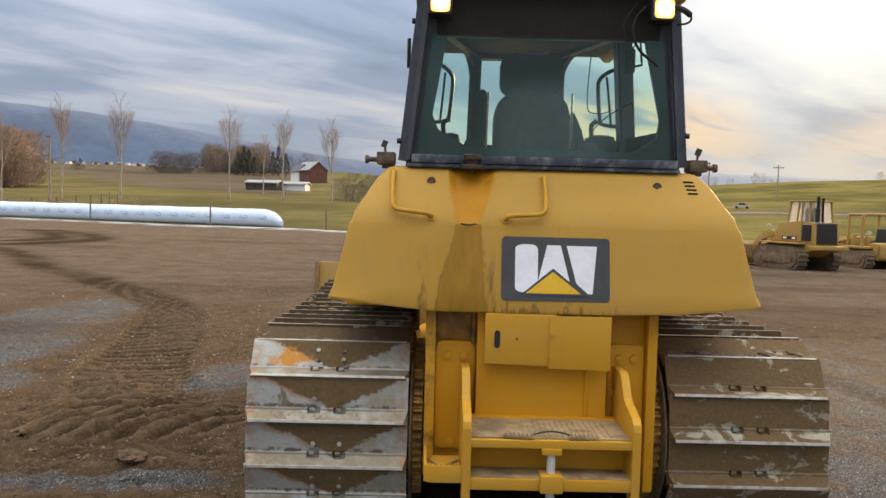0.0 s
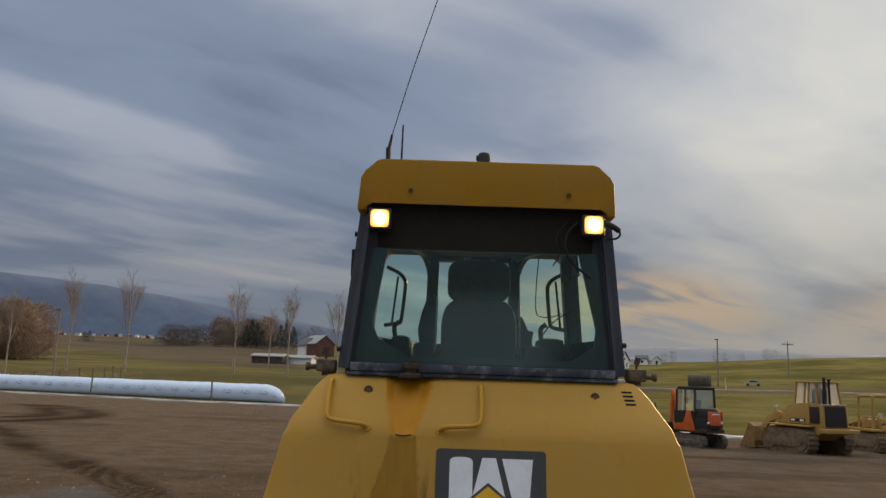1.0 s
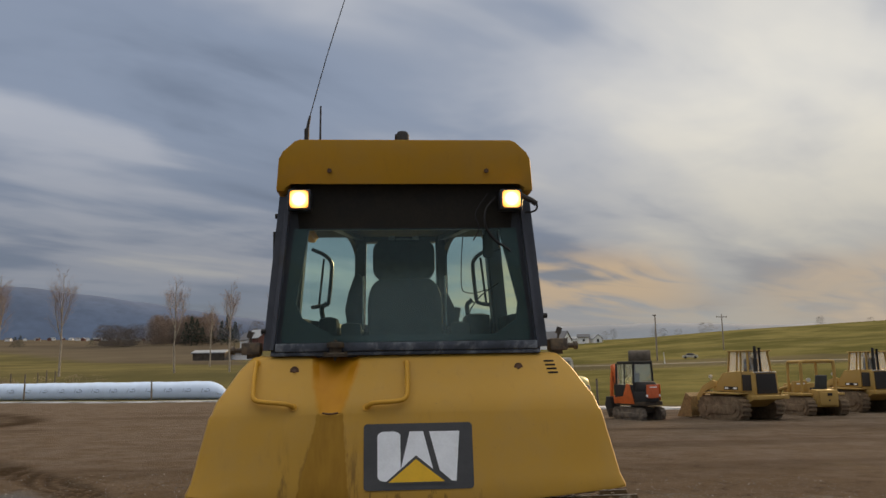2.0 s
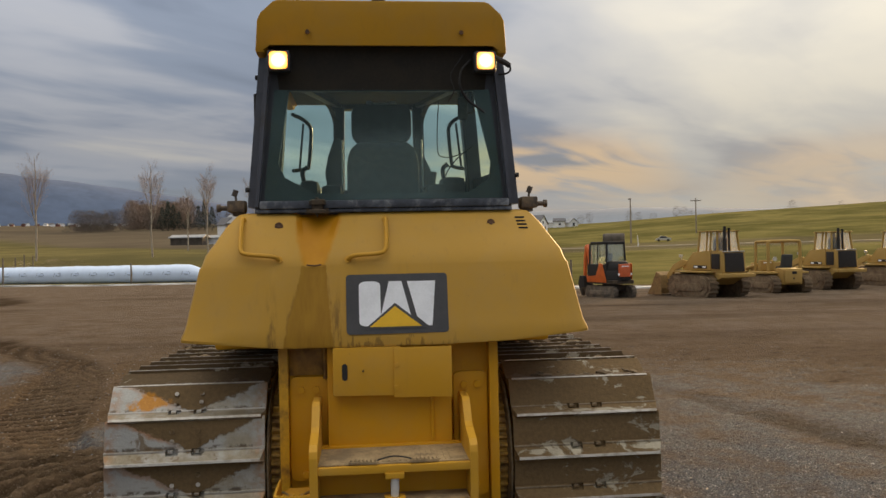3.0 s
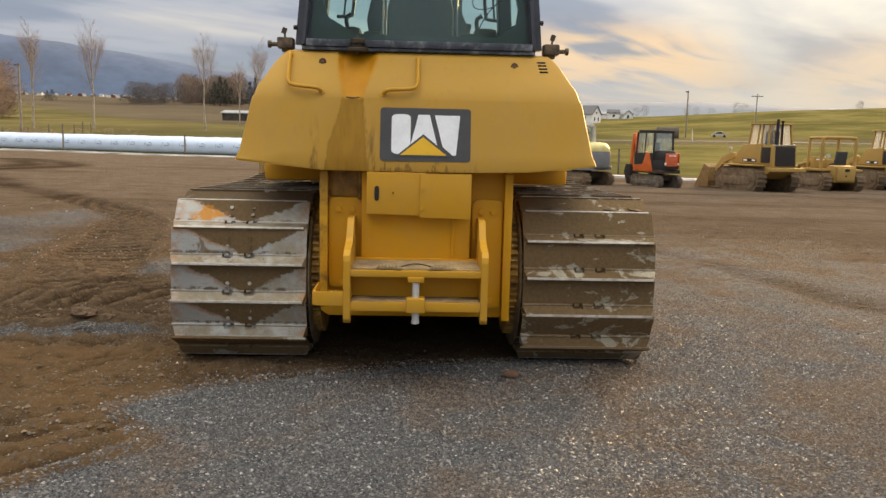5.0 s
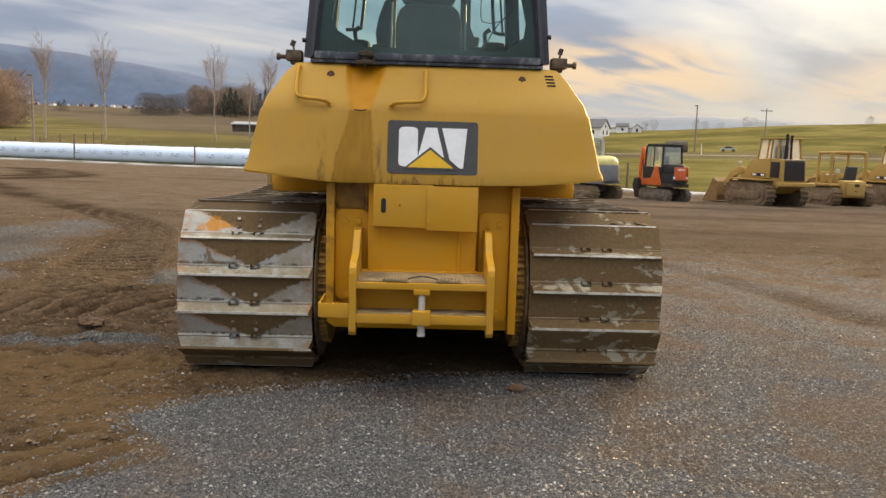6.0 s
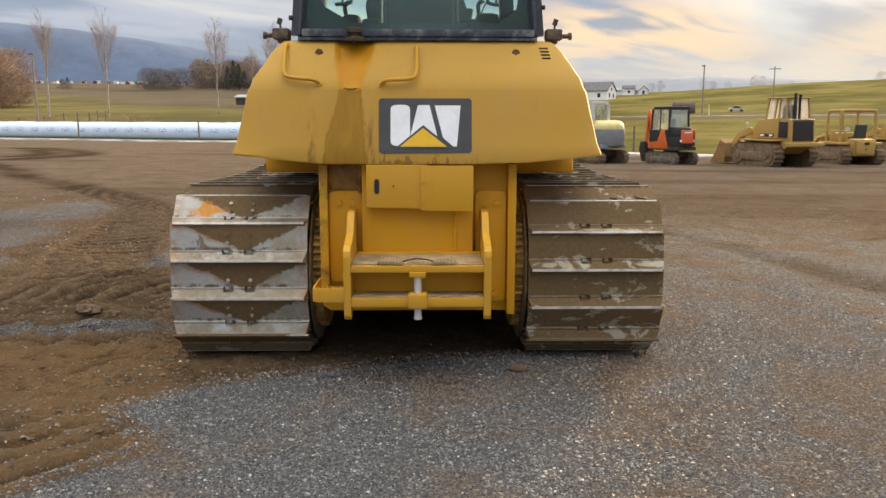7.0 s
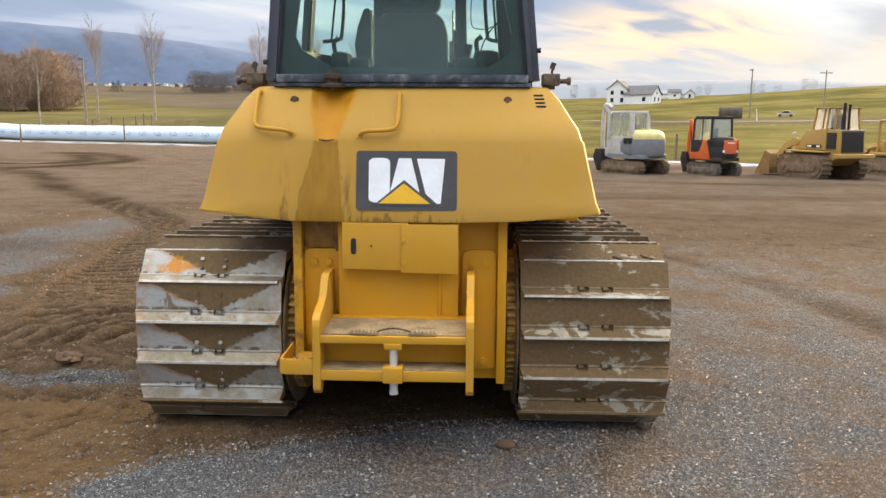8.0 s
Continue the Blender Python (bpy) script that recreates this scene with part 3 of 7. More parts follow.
def tube(bm, pts, r, n=8, caps=True, mat=0):
    """A round bar along points; r is one radius or one for each point."""
    pts = [Vector(p) for p in pts]
    rings, side = [], None
    for i, p in enumerate(pts):
        d = (pts[min(i + 1, len(pts) - 1)] - pts[max(i - 1, 0)]).normalized()
        side = d.orthogonal().normalized() if side is None else (side - d * side.dot(d)).normalized()
        up = d.cross(side)
        rad = r[i] if isinstance(r, (list, tuple)) else r
        rings.append([bm.verts.new(p + (side * math.cos(6.28319 * k / n) + up * math.sin(6.28319 * k / n)) * rad) for k in range(n)])
    faces = []
    for a, b in zip(rings, rings[1:]):
        faces += [bm.faces.new((a[k], a[(k + 1) % n], b[(k + 1) % n], b[k])) for k in range(n)]
    if caps:
        faces += [bm.faces.new(rings[0][::-1]), bm.faces.new(rings[-1])]
    for f in faces:
        f.material_index = mat
    return bm


def round_rect(x0, x1, z0, z1, r, n=4):
    pts = []
    for cx, cz, a0 in ((x1 - r, z1 - r, 0), (x0 + r, z1 - r, 90), (x0 + r, z0 + r, 180), (x1 - r, z0 + r, 270)):
        pts += [(cx + r * math.cos(radians(a0 + 90 * k / n)), cz + r * math.sin(radians(a0 + 90 * k / n))) for k in range(n + 1)]
    return pts


def bolt(bm, p, d, r=0.014, h=0.012, mat=0):
    d = Vector(d)
    return tube(bm, [Vector(p), Vector(p) + d * h], r, 6, True, mat)


def curve_pts(pts, n=6):
    """Catmull-Rom through the points."""
    P = [Vector(p) for p in pts]
    P = [P[0] * 2 - P[1]] + P + [P[-1] * 2 - P[-2]]
    out = []
    for a, b, c, d in zip(P, P[1:], P[2:], P[3:]):
        for k in range(n):
            t = k / n
            out.append(0.5 * (2 * b + (c - a) * t + (2 * a - 5 * b + 4 * c - d) * t * t + (3 * b - 3 * c + d - a) * t ** 3))
    return out + [P[-2]]


# ---- terrain ----


def step(v, lo, hi):
    t = np.clip((v - lo) / (hi - lo), 0, 1)
    return t * t * (3 - 2 * t)


def fbm(x, y, scale, seed):
    """Cheap smooth noise made of sines."""
    g = np.random.RandomState(seed)
    out = np.zeros_like(x)
    amp = 1.0
    for octave in range(4):
        for k in range(4):
            a, ph = g.uniform(0, 6.283), g.uniform(0, 6.283)
            f = scale * 2 ** octave * g.uniform(0.7, 1.3)
            out += amp * np.sin((x * math.cos(a) + y * math.sin(a)) * f + ph) * 0.25
        amp *= 0.55
    return out


def base_height(x, y):
    """Large shape of the land: a yard that falls gently away, then rising fields."""
    x, y = np.asarray(x, float), np.asarray(y, float)
    r = np.hypot(x, y + 3.6)
    az = np.degrees(np.arctan2(x, y + 3.6))
    yard = -0.65 * step(0.8 * y + 0.35 * x, 2, 34)
    rl = r - np.interp(az, [-45, -29, -12], [26, 15, 0])
    left = np.interp(rl, [0, 74, 100, 190, 350, 700, 1500, 4500], [0, 0, 2.0, 4.6, 13.0, 26, 58, 60])
    crest = np.interp(az, [4, 16, 24, 35, 60, 90], [1.05, 1.6, 2.1, 2.5, 2.0, 0.6])
    far = 2.3 + 310 * np.tan(np.radians(crest))
    rr = np.clip((r - 46) / (310 - 46), 0, None)
    right = np.where(r < 46, 0, np.where(r < 310, far * rr ** 1.6, far + np.clip(r - 310, 0, 310) * 0.030 + np.clip(r - 620, 0, None) * 0.006))
    w = step(az, -7, 6)
    ahead = left * (1 - w) + right * w
    return yard + ahead * step(115 - np.abs(az), 0, 40)


DIRT_EDGE = [(-6.0, -3.2), (-1.9, -1.95), (-1.05, -1.10), (-1.42, -0.62), (-1.12, -0.36), (-0.5, -0.12), (0.05, 0.10), (0.70, 0.22), (1.20, 0.7), (1.35, 2.0), (1.4, 3.4), (1.9, 6.0), (3.0, 12.0), (10, 60), (30, 300)]
PRINTS = [(-2.72, 2.35), (-2.98, 2.95), (-3.34, 3.87), (-3.66, 5.4), (-4.30, 7.7), (-5.16, 9.27), (-6.65, 11.25), (-8.2, 13.3), (-9.95, 15.3), (-12.8, 19.8), (-15.5, 22.8), (-19.0, 25.5)]
MARK = [(2.2, 7.2), (3.0, 5.3), (3.38, 3.7), (3.6, 2.4), (3.95, 1.6), (5.2, 0.0)]


def along_line(x, y, line):
    """Distance to a line of points, the signed side, and the length run along it."""
    best, side, run = np.full(x.shape, 1e9), np.zeros(x.shape), np.zeros(x.shape)
    done = 0.0
    for (ax, ay), (bx, by) in zip(line, line[1:]):
        dx, dy = bx - ax, by - ay
        ln = math.hypot(dx, dy)
        t = np.clip(((x - ax) * dx + (y - ay) * dy) / ln ** 2, 0, 1)
        d = np.hypot(x - ax - t * dx, y - ay - t * dy)
        hit = d < best
        best = np.where(hit, d, best)
        side = np.where(hit, np.sign(dx * (y - ay) - dy * (x - ax)), side)
        run = np.where(hit, done + t * ln, run)
        done += ln
    return best, side, run


PRINT_LINE = [tuple(p)[:2] for p in curve_pts([(a, b, 0) for a, b in PRINTS], 5)]
ARCS = [[tuple(p)[:2] for p in curve_pts([(u, v, 0) for u, v in line], 4)] for line in (
    ((-19.0, 22.5), (-16.1, 24.7), (-15.6, 27.3), (-15.5, 29.5), (-15.9, 32.0), (-17.4, 36.4), (-20.4, 41.4), (-23.9, 45.7)),
    ((-20.5, 27.0), (-17.9, 28.1), (-17.4, 29.5), (-17.8, 32.0), (-19.3, 35.9), (-22.2, 40.9), (-25.2, 44.6)))]


def detail_height(x, y):
    """Ruts, track prints and lumps close to the camera."""
    near = step(30 - np.hypot(x, y), 0, 20)
    d, side, run = along_line(x, y, DIRT_EDGE)
    dirt = step(d * side, -0.15, 0.25)
    h = near * (0.012 * fbm(x, y, 1.1, 3) + dirt * 0.016 * fbm(x, y, 3.4, 5))
    d, side, run = along_line(x, y, PRINT_LINE)
    band = step(np.interp(run, [0, 2, 5, 8], [0.56, 0.50, 0.42, 0.36]) - d, 0, 0.08)
    bars = np.abs(np.mod(run + 0.10 * side * d + 0.03 * fbm(x, y, 2.0, 8), 0.205) / 0.205 - 0.5) * 2
    uneven = 0.65 + 0.35 * np.clip(fbm(x, y, 2.6, 19) * 2, -1, 1)
    h += band * (0.085 * bars ** 1.4 * uneven - 0.045) + 0.022 * np.exp(-((d - 0.56) / 0.09) ** 2) * near * uneven
    # scuffed furrows where a machine slewed beside the track
    spot = np.exp(-((((x + 2.75) / 0.85) ** 2 + ((y - 2.15) / 0.50) ** 2) ** 2))
    wave = np.sin((x * 0.80 - y * 0.62 - 0.35 * (y - 2.1) ** 2) * 36 + 1.1 * fbm(x, y, 1.5, 9))
    h += spot * 0.078 * (np.abs(wave) ** 0.7 * np.sign(wave) - 0.2)
    h += 0.06 * np.exp(-((((x + 2.27) / 0.13) ** 2 + ((y - 1.06) / 0.10) ** 2)))
    spot = step(-1.1 - x, 0, 0.4) * step(-0.4 - y, 0, 0.4) * dirt * step(4.8 + x, 0, 1.0) * (0.55 + 0.55 * np.clip(fbm(x, y, 1.9, 41) * 1.5, -1, 1))
    h += spot * 0.044 * np.sin((x * 0.66 - y * 0.75) * 34 + 2.2 * fbm(x, y, 1.3, 11))
    d, side, run = along_line(x, y, MARK)
    h += near * (0.010 * np.exp(-((d * side - 0.28) / 0.12) ** 2) - 0.022 * np.exp(-(d / 0.18) ** 2)) * (0.7 + 0.5 * fbm(x, y, 3.0, 29))
    for arc in ARCS:
        d, side, run = along_line(x, y, arc)
        h += -0.04 * np.exp(-(d / 0.25) ** 2) + 0.03 * np.exp(-((d - 0.5) / 0.15) ** 2)
    # the tracks have pressed a little soil up round their feet
    for cx in (-1.0, 1.0):
        h += 0.02 * np.exp(-((x - cx) / 0.5) ** 4) * np.exp(-((y - 0.12) / 0.13) ** 2)
    return h


def churn(x, y):
    """Rough churned soil where machines have turned, and fine unevenness on the stone."""
    d, side, run = along_line(x, y, DIRT_EDGE)
    dirt = step(d * side, -0.05, 0.3) * step(11 - np.hypot(x, y + 1), 0, 5)
    wild = np.exp(-(((x + 2.3) / 1.5) ** 2 + ((y - 0.9) / 1.7) ** 2)) + 0.12 * step(-1.1 - x, 0, 0.6) * step(-0.2 - y, 0, 0.4)
    arcs = np.exp(-((((x + 2.75) / 0.95) ** 2 + ((y - 2.15) / 0.6) ** 2) ** 2))
    amp = dirt * (0.014 + 0.050 * np.clip(wild, 0, 1) * (1 - 0.75 * arcs))
    out = np.zeros_like(x)
    idx = np.argwhere(amp > 0.002)
    for i in map(tuple, idx):
        p = Vector((x[i] * 2.3, y[i] * 3.0, 0.0))
        p += noise.noise_vector(p * 0.6) * 1.1
        ridge = 1 - abs(noise.noise(p)) * 2
        clump = max(0.0, noise.noise(p * 3.1 + Vector((7, 0, 0))))
        out[i] = amp[i] * (0.45 * (ridge - 0.55) + 0.75 * clump ** 1.5 + 0.40 * noise.noise(p * 5.7) + 0.38 * noise.noise(p * 12.1))
    return out


def ground_z(x, y):
    a, b = np.array([float(x)]), np.array([float(y)])
    return float(base_height(a, b)[0] + detail_height(a, b)[0] + churn(a, b)[0])


def build_ground():
    def spread(lo, hi, fine, reach, grow):
        mid = list(np.arange(lo, hi, fine))
        out, s, v = [], fine, hi
        while v < reach:
            out.append(v)
            s *= grow
            v += s
        back, s, v = [], fine, lo - fine
        while v > -reach:
            back.append(v)
            s *= grow
            v -= s
        return np.array(back[::-1] + mid + out)
    xs, ys = spread(-5.2, 2.2, 0.030, 4600, 1.048), spread(-2.8, 6.4, 0.030, 4600, 1.044)
    X, Y = np.meshgrid(xs, ys)
    rel = detail_height(X, Y) + churn(X, Y)
    Z = base_height(X, Y) + rel
    ny, nx = X.shape
    verts = np.stack([X.ravel(), Y.ravel(), Z.ravel()], 1)
    i = np.arange(nx * ny).reshape(ny, nx)
    quads = np.stack([i[:-1, :-1].ravel(), i[:-1, 1:].ravel(), i[1:, 1:].ravel(), i[1:, :-1].ravel()], 1)
    me = bpy.data.meshes.new("ground")
    me.from_pydata(verts.tolist(), [], quads.tolist())
    me.materials.append(GROUND)
    me.shade_smooth()
    x, y = X.ravel(), Y.ravel()
    r, az = np.hypot(x, y + 3.6), np.degrees(np.arctan2(x, y + 3.6))
    d, side, run = along_line(x, y, DIRT_EDGE)
    dirt = step(d * side, -0.10, 0.10)
    # grey stone shows through the dirt in patches
    for cx, cy, rx, ry in ((-5.45, 6.9, 1.05, 2.6), (-4.85, 4.6, 0.65, 1.1), (-2.5, 0.80, 1.15, 0.20), (-2.42, 3.55, 0.40, 0.85), (-4.6, 3.2, 0.8, 0.6), (-9, 9, 2.0, 1.0)):
        dirt = dirt * (1 - 0.64 * np.exp(-(((x - cx) / rx) ** 2 + ((y - cy) / ry) ** 2) ** 2))
    soil = dirt.copy()
    # brownish gravel on the right, mixed browner still to imitate warm sunlight
    open_yard = 0.43 + 0.32 * step(r, 4.5, 16) + 0.10 * fbm(x, y, 0.35, 17) * step(r, 4, 8)
    dirt = np.where(x > 0.6, np.maximum(dirt * step(3.2 - x, 0, 1.8), open_yard), dirt)
    edge = np.where(az < 2, np.interp(az, [-60, -40, -29, -18.5, -10.5, -7, 2], [150, 108, 83, 69.3, 65.5, 62, 60]), np.interp(az, [2, 10, 20, 35, 60], [60, 47, 45, 52, 70]))
    ahead = step(100 - np.abs(az), 0, 20)
    grass = step(r - edge, 0, 2.5) * ahead + (1 - ahead) * step(r, 60, 70)
    edge_far = np.interp(az, [-32, -25, -20, -14, -9], [400, 270, 185, 150, 125])
    plough = grass * step(r, edge_far, edge_far + 8) * step(-az, 9, 11) * step(2700 - r, 0, 60)
    far_field = grass * step(r, 118, 122) * step(150 - r, 0, 2) * step(az, 8, 9) * 0.6
    plough = np.maximum(np.maximum(plough, far_field), grass * 0.30 * step(-az, 5, 8))
    d, side, run = along_line(x, y, PRINT_LINE)
    wet_shade = np.interp(run, [0, 4, 8, 12], [0.30, 0.50, 0.88, 0.92]) * step(0.56 - d, 0, 0.3) * step(40 - r, 0, 10) * (0.84 + 0.22 * np.clip(fbm(x, y, 1.7, 37) * 2, -1, 1))
    wet_shade = np.maximum(wet_shade, 0.45 * np.exp(-(((x + 2.5) / 1.0) ** 2 + ((y - 1.45) / 0.6) ** 2)))
    wet_shade = np.maximum(wet_shade, 0.55 * np.exp(-(((x + 5.75) / 0.8) ** 2 + ((y - 5.9) / 0.7) ** 2) ** 2))
    # faint shade below the bulldozer's footprint, put into the soil colour
    wet_shade = np.maximum(wet_shade, 0.05 * step(1.6 - np.abs(x), 0, 0.4) * step(y, 0.0, 0.35) * step(3.6 - y, 0, 0.4))
    d, side, run = along_line(x, y, MARK)
    far_side = np.interp(run, [0, 2.5, 4.5, 7], [0.25, 0.35, 0.8, 1.2])
    wet_shade = np.maximum(wet_shade, np.interp(run, [0, 2.5, 4.5, 7], [0.45, 0.5, 0.72, 0.75]) * step(np.where(side > 0, far_side, 0.15) - d, 0, np.where(side > 0, far_side, 0.15)) * (0.75 + 0.4 * np.clip(fbm(x, y, 2.2, 61), -1, 1)))
    streak = fbm(x * 0.30 + y * 0.05, y * 1.1, 1.0, 23)
    wet_shade = np.maximum(wet_shade, 0.34 * step(streak, 0.10, 0.55) * step(r, 10, 18) * step(52 - r, 0, 8))
    # muddy smears in front of the parked machines
    for cx, cy, rx, ry, amount in ((8.6, 22.0, 3.4, 1.1, 0.75), (12.8, 23.2, 3.0, 0.9, 0.6), (6.2, 18.8, 2.4, 0.8, 0.4), (15.5, 20.0, 4.0, 1.0, 0.35)):
        wet_shade = np.maximum(wet_shade, amount * np.exp(-(((x - cx) / rx) ** 2 + ((y - cy) / ry) ** 2)) * (0.7 + 0.6 * np.clip(fbm(x * 0.5, y * 1.6, 1.4, 71), -1, 1)))
    for arc in ARCS:
        d, side, run = along_line(x, y, arc)
        wet_shade = np.maximum(wet_shade, 0.95 * step(0.95 - d, 0, 0.6))
    # hollows darkened and crests paled: damp plus relief shade put into the colour
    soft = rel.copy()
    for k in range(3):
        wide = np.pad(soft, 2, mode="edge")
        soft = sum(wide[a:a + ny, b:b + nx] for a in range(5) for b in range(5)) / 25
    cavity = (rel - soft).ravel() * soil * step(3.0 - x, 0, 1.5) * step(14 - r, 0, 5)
    wet_shade = np.clip(np.maximum(wet_shade, step(-cavity, 0.002, 0.014) * 0.62) - step(cavity, 0.003, 0.014) * 0.8, 0, 1)
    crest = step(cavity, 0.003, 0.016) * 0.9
    # the lugs left slots and ribs; pressed mud and relief shade, both in the colour
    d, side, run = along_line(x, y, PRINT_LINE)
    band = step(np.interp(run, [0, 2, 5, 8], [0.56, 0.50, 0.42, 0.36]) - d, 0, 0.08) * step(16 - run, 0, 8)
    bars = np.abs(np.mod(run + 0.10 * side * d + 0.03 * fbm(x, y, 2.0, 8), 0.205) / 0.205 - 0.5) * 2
    wet_shade = np.maximum(wet_shade, band * step(0.55 - bars, 0, 0.35) * 0.9)
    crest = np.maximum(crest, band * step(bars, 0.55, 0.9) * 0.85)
    wet_shade = wet_shade * (1 - 0.7 * band * step(bars, 0.6, 0.9))
    # ochre subsoil turned up beside the machine
    clay = soil * step(0.72 - y, 0, 0.35) * step(-0.8 - x, 0, 0.5) * step(5 + x, 0, 1.5) * 0.85
    road = step(1.4 - np.abs(r - edge + 1.6), 0, 0.6) * ahead
    for key, value in (("dirt", dirt), ("grass", grass), ("plough", plough), ("wet_shade", wet_shade), ("road", road * 0.8), ("crest", crest), ("dust", step(r, 8, 20) * (1 - grass) * 0.9), ("clay", clay)):
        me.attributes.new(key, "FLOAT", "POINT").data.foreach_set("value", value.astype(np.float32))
    return tagged(new("ground", me), "brown dirt and grey crushed stone yard running into grass fields", "ground", kind="structure")


build_ground()


def build_lane(name, label, mat, az0, az1, reach, width):
    """A narrow lane that follows a line of distances by azimuth."""
    bm = bmesh.new()
    rows = []
    for a in np.arange(az0, az1, 0.5):
        edge = np.interp(a, *reach)
        row = []
        for k, off in enumerate((-width - 0.1, -width, width, width + 0.1)):
            rr = edge + off + 0.12 * math.sin(a * 2.3 + k)
            x, y = rr * math.sin(radians(a)), rr * math.cos(radians(a)) - 3.6
            row.append(bm.verts.new((x, y, float(base_height(np.array([x]), np.array([y]))[0]) + (0.07 if k in (1, 2) else -0.05))))
        rows.append(row)
    for a, b in zip(rows, rows[1:]):
        for k in range(3):
            bm.faces.new((a[k], a[k + 1], b[k + 1], b[k]))
    return tagged(mesh_object(name, bm, mat, 60), label, "road", kind="structure")


build_lane("road", "pale gravel lane along the edge of the yard", LANE, -58, 58, ([-60, -40, -29, -18.5, -10.5, -7, 0, 10, 20, 35, 60], [148, 106, 81, 67, 63.2, 59.7, 52.7, 45.2, 43.2, 50, 68]), 0.7)
build_lane("road_field_track", "earth track across the grass hill", TRACK_EARTH, 8, 48, ([8, 14, 20, 30, 48], [150, 138, 134, 128, 120]), 1.3)


def ridge(name, label, mat, az0, az1, dist, profile, seed):
    """A long wooded mountain; profile gives its height in degrees over the horizon by azimuth."""
    bm = bmesh.new()
    cols, rows = 160, 9
    az = np.linspace(az0, az1, cols)
    top = np.interp(az, [p[0] for p in profile], [p[1] for p in profile])
    wob = fbm(az * 0.35, az * 0.0, 1.0, seed) * 0.05
    grid = []
    for i in range(cols):
        col = []
        for j in range(rows):
            f = j / (rows - 1)
            rr = dist * (0.80 + 0.20 * f)
            h = dist * math.tan(radians(max(0.05, top[i] + wob[i]))) * math.sin(f * math.pi / 2) + 12 * math.sin(i * 0.9 + j * 2.1) * f * (1 - f)
            a = radians(az[i])
            col.append(bm.verts.new((rr * math.sin(a), rr * math.cos(a) - 3.6, h * (1.0 if j else 0) - (8 if not j else 0))))
        grid.append(col)
    for a, b in zip(grid, grid[1:]):
        for j in range(rows - 1):
            bm.faces.new((a[j], b[j], b[j + 1], a[j + 1]))
    return tagged(mesh_object(name, bm, mat, 60), label, "mountain", kind="structure")


# blue-grey and pale tones carry the haze; no air is modelled
ridge("backdrop_mountain", "long wooded mountain ridge, blue-grey haze in its colour", MOUNTAIN, -75, 4, 3000,
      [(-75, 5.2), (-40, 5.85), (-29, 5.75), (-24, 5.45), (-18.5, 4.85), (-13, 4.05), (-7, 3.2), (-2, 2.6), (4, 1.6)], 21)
ridge("backdrop_far_ridge", "far mountain ridge, pale haze in its colour", MOUNTAIN_FAR, -12, 75, 4000,
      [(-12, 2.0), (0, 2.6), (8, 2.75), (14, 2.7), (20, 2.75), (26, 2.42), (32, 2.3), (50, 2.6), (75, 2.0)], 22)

# ---- the bulldozer ----
dozer = thing("bulldozer", "yellow crawler bulldozer with black cab and wide muddy tracks", "bulldozer")


def strut(bm, a, b, wx, wy, mat=0):
    """A rectangular bar from a to b, cut level at both ends."""
    rows = []
    for p, k in ((a, 0), (b, 1)):
        w = wx[k] if isinstance(wx, tuple) else wx
        d = wy[k] if isinstance(wy, tuple) else wy
        rows.append([bm.verts.new((p[0] + sx * w / 2, p[1] + sy * d / 2, p[2])) for sx, sy in ((-1, -1), (1, -1), (1, 1), (-1, 1))])
    lo, hi = rows
    fs = [bm.faces.new(lo[::-1]), bm.faces.new(hi)] + [bm.faces.new((lo[i], lo[(i + 1) % 4], hi[(i + 1) % 4], hi[i])) for i in range(4)]
    for f in fs:
        f.material_index = mat
    bmesh.ops.bevel(bm, geom=list({e for f in fs for e in f.edges}), offset=0.040 if wx == (0.098, 0.100) else 0.012, segments=5 if wx == (0.098, 0.100) else 3, affect="EDGES", clamp_overlap=True)
    return bm


def track_path(pitch_count):
    """The loop of grouser tips, seen from the side: from the top run back, down and forward along the soil."""
    pts = []
    for k in range(60):
        pts.append((2.75 - 2.25 * k / 60, 1.0 - 0.025 * math.sin(math.pi * k / 60)))
    for k in range(90):
        a = math.pi / 2 + math.pi * k / 90
        c, s = math.cos(a), math.sin(a)
        e = 0.8 if s > 0 else 0.62
        pts.append((0.5 - 0.5 * abs(c) ** e, 0.5 + 0.5 * abs(s) ** e * (1 if s > 0 else -1)))
    for k in range(60):
        pts.append((0.5 + 2.25 * k / 60, 0.0))
    for k in range(60):
        a = -math.pi / 2 + math.pi * k / 60
        pts.append((2.75 + 0.5 * math.cos(a), 0.5 + 0.5 * math.sin(a)))
    P = np.array(pts + [pts[0]])
    seg = np.hypot(*np.diff(P, axis=0).T)
    return P, np.concatenate([[0], np.cumsum(seg)])


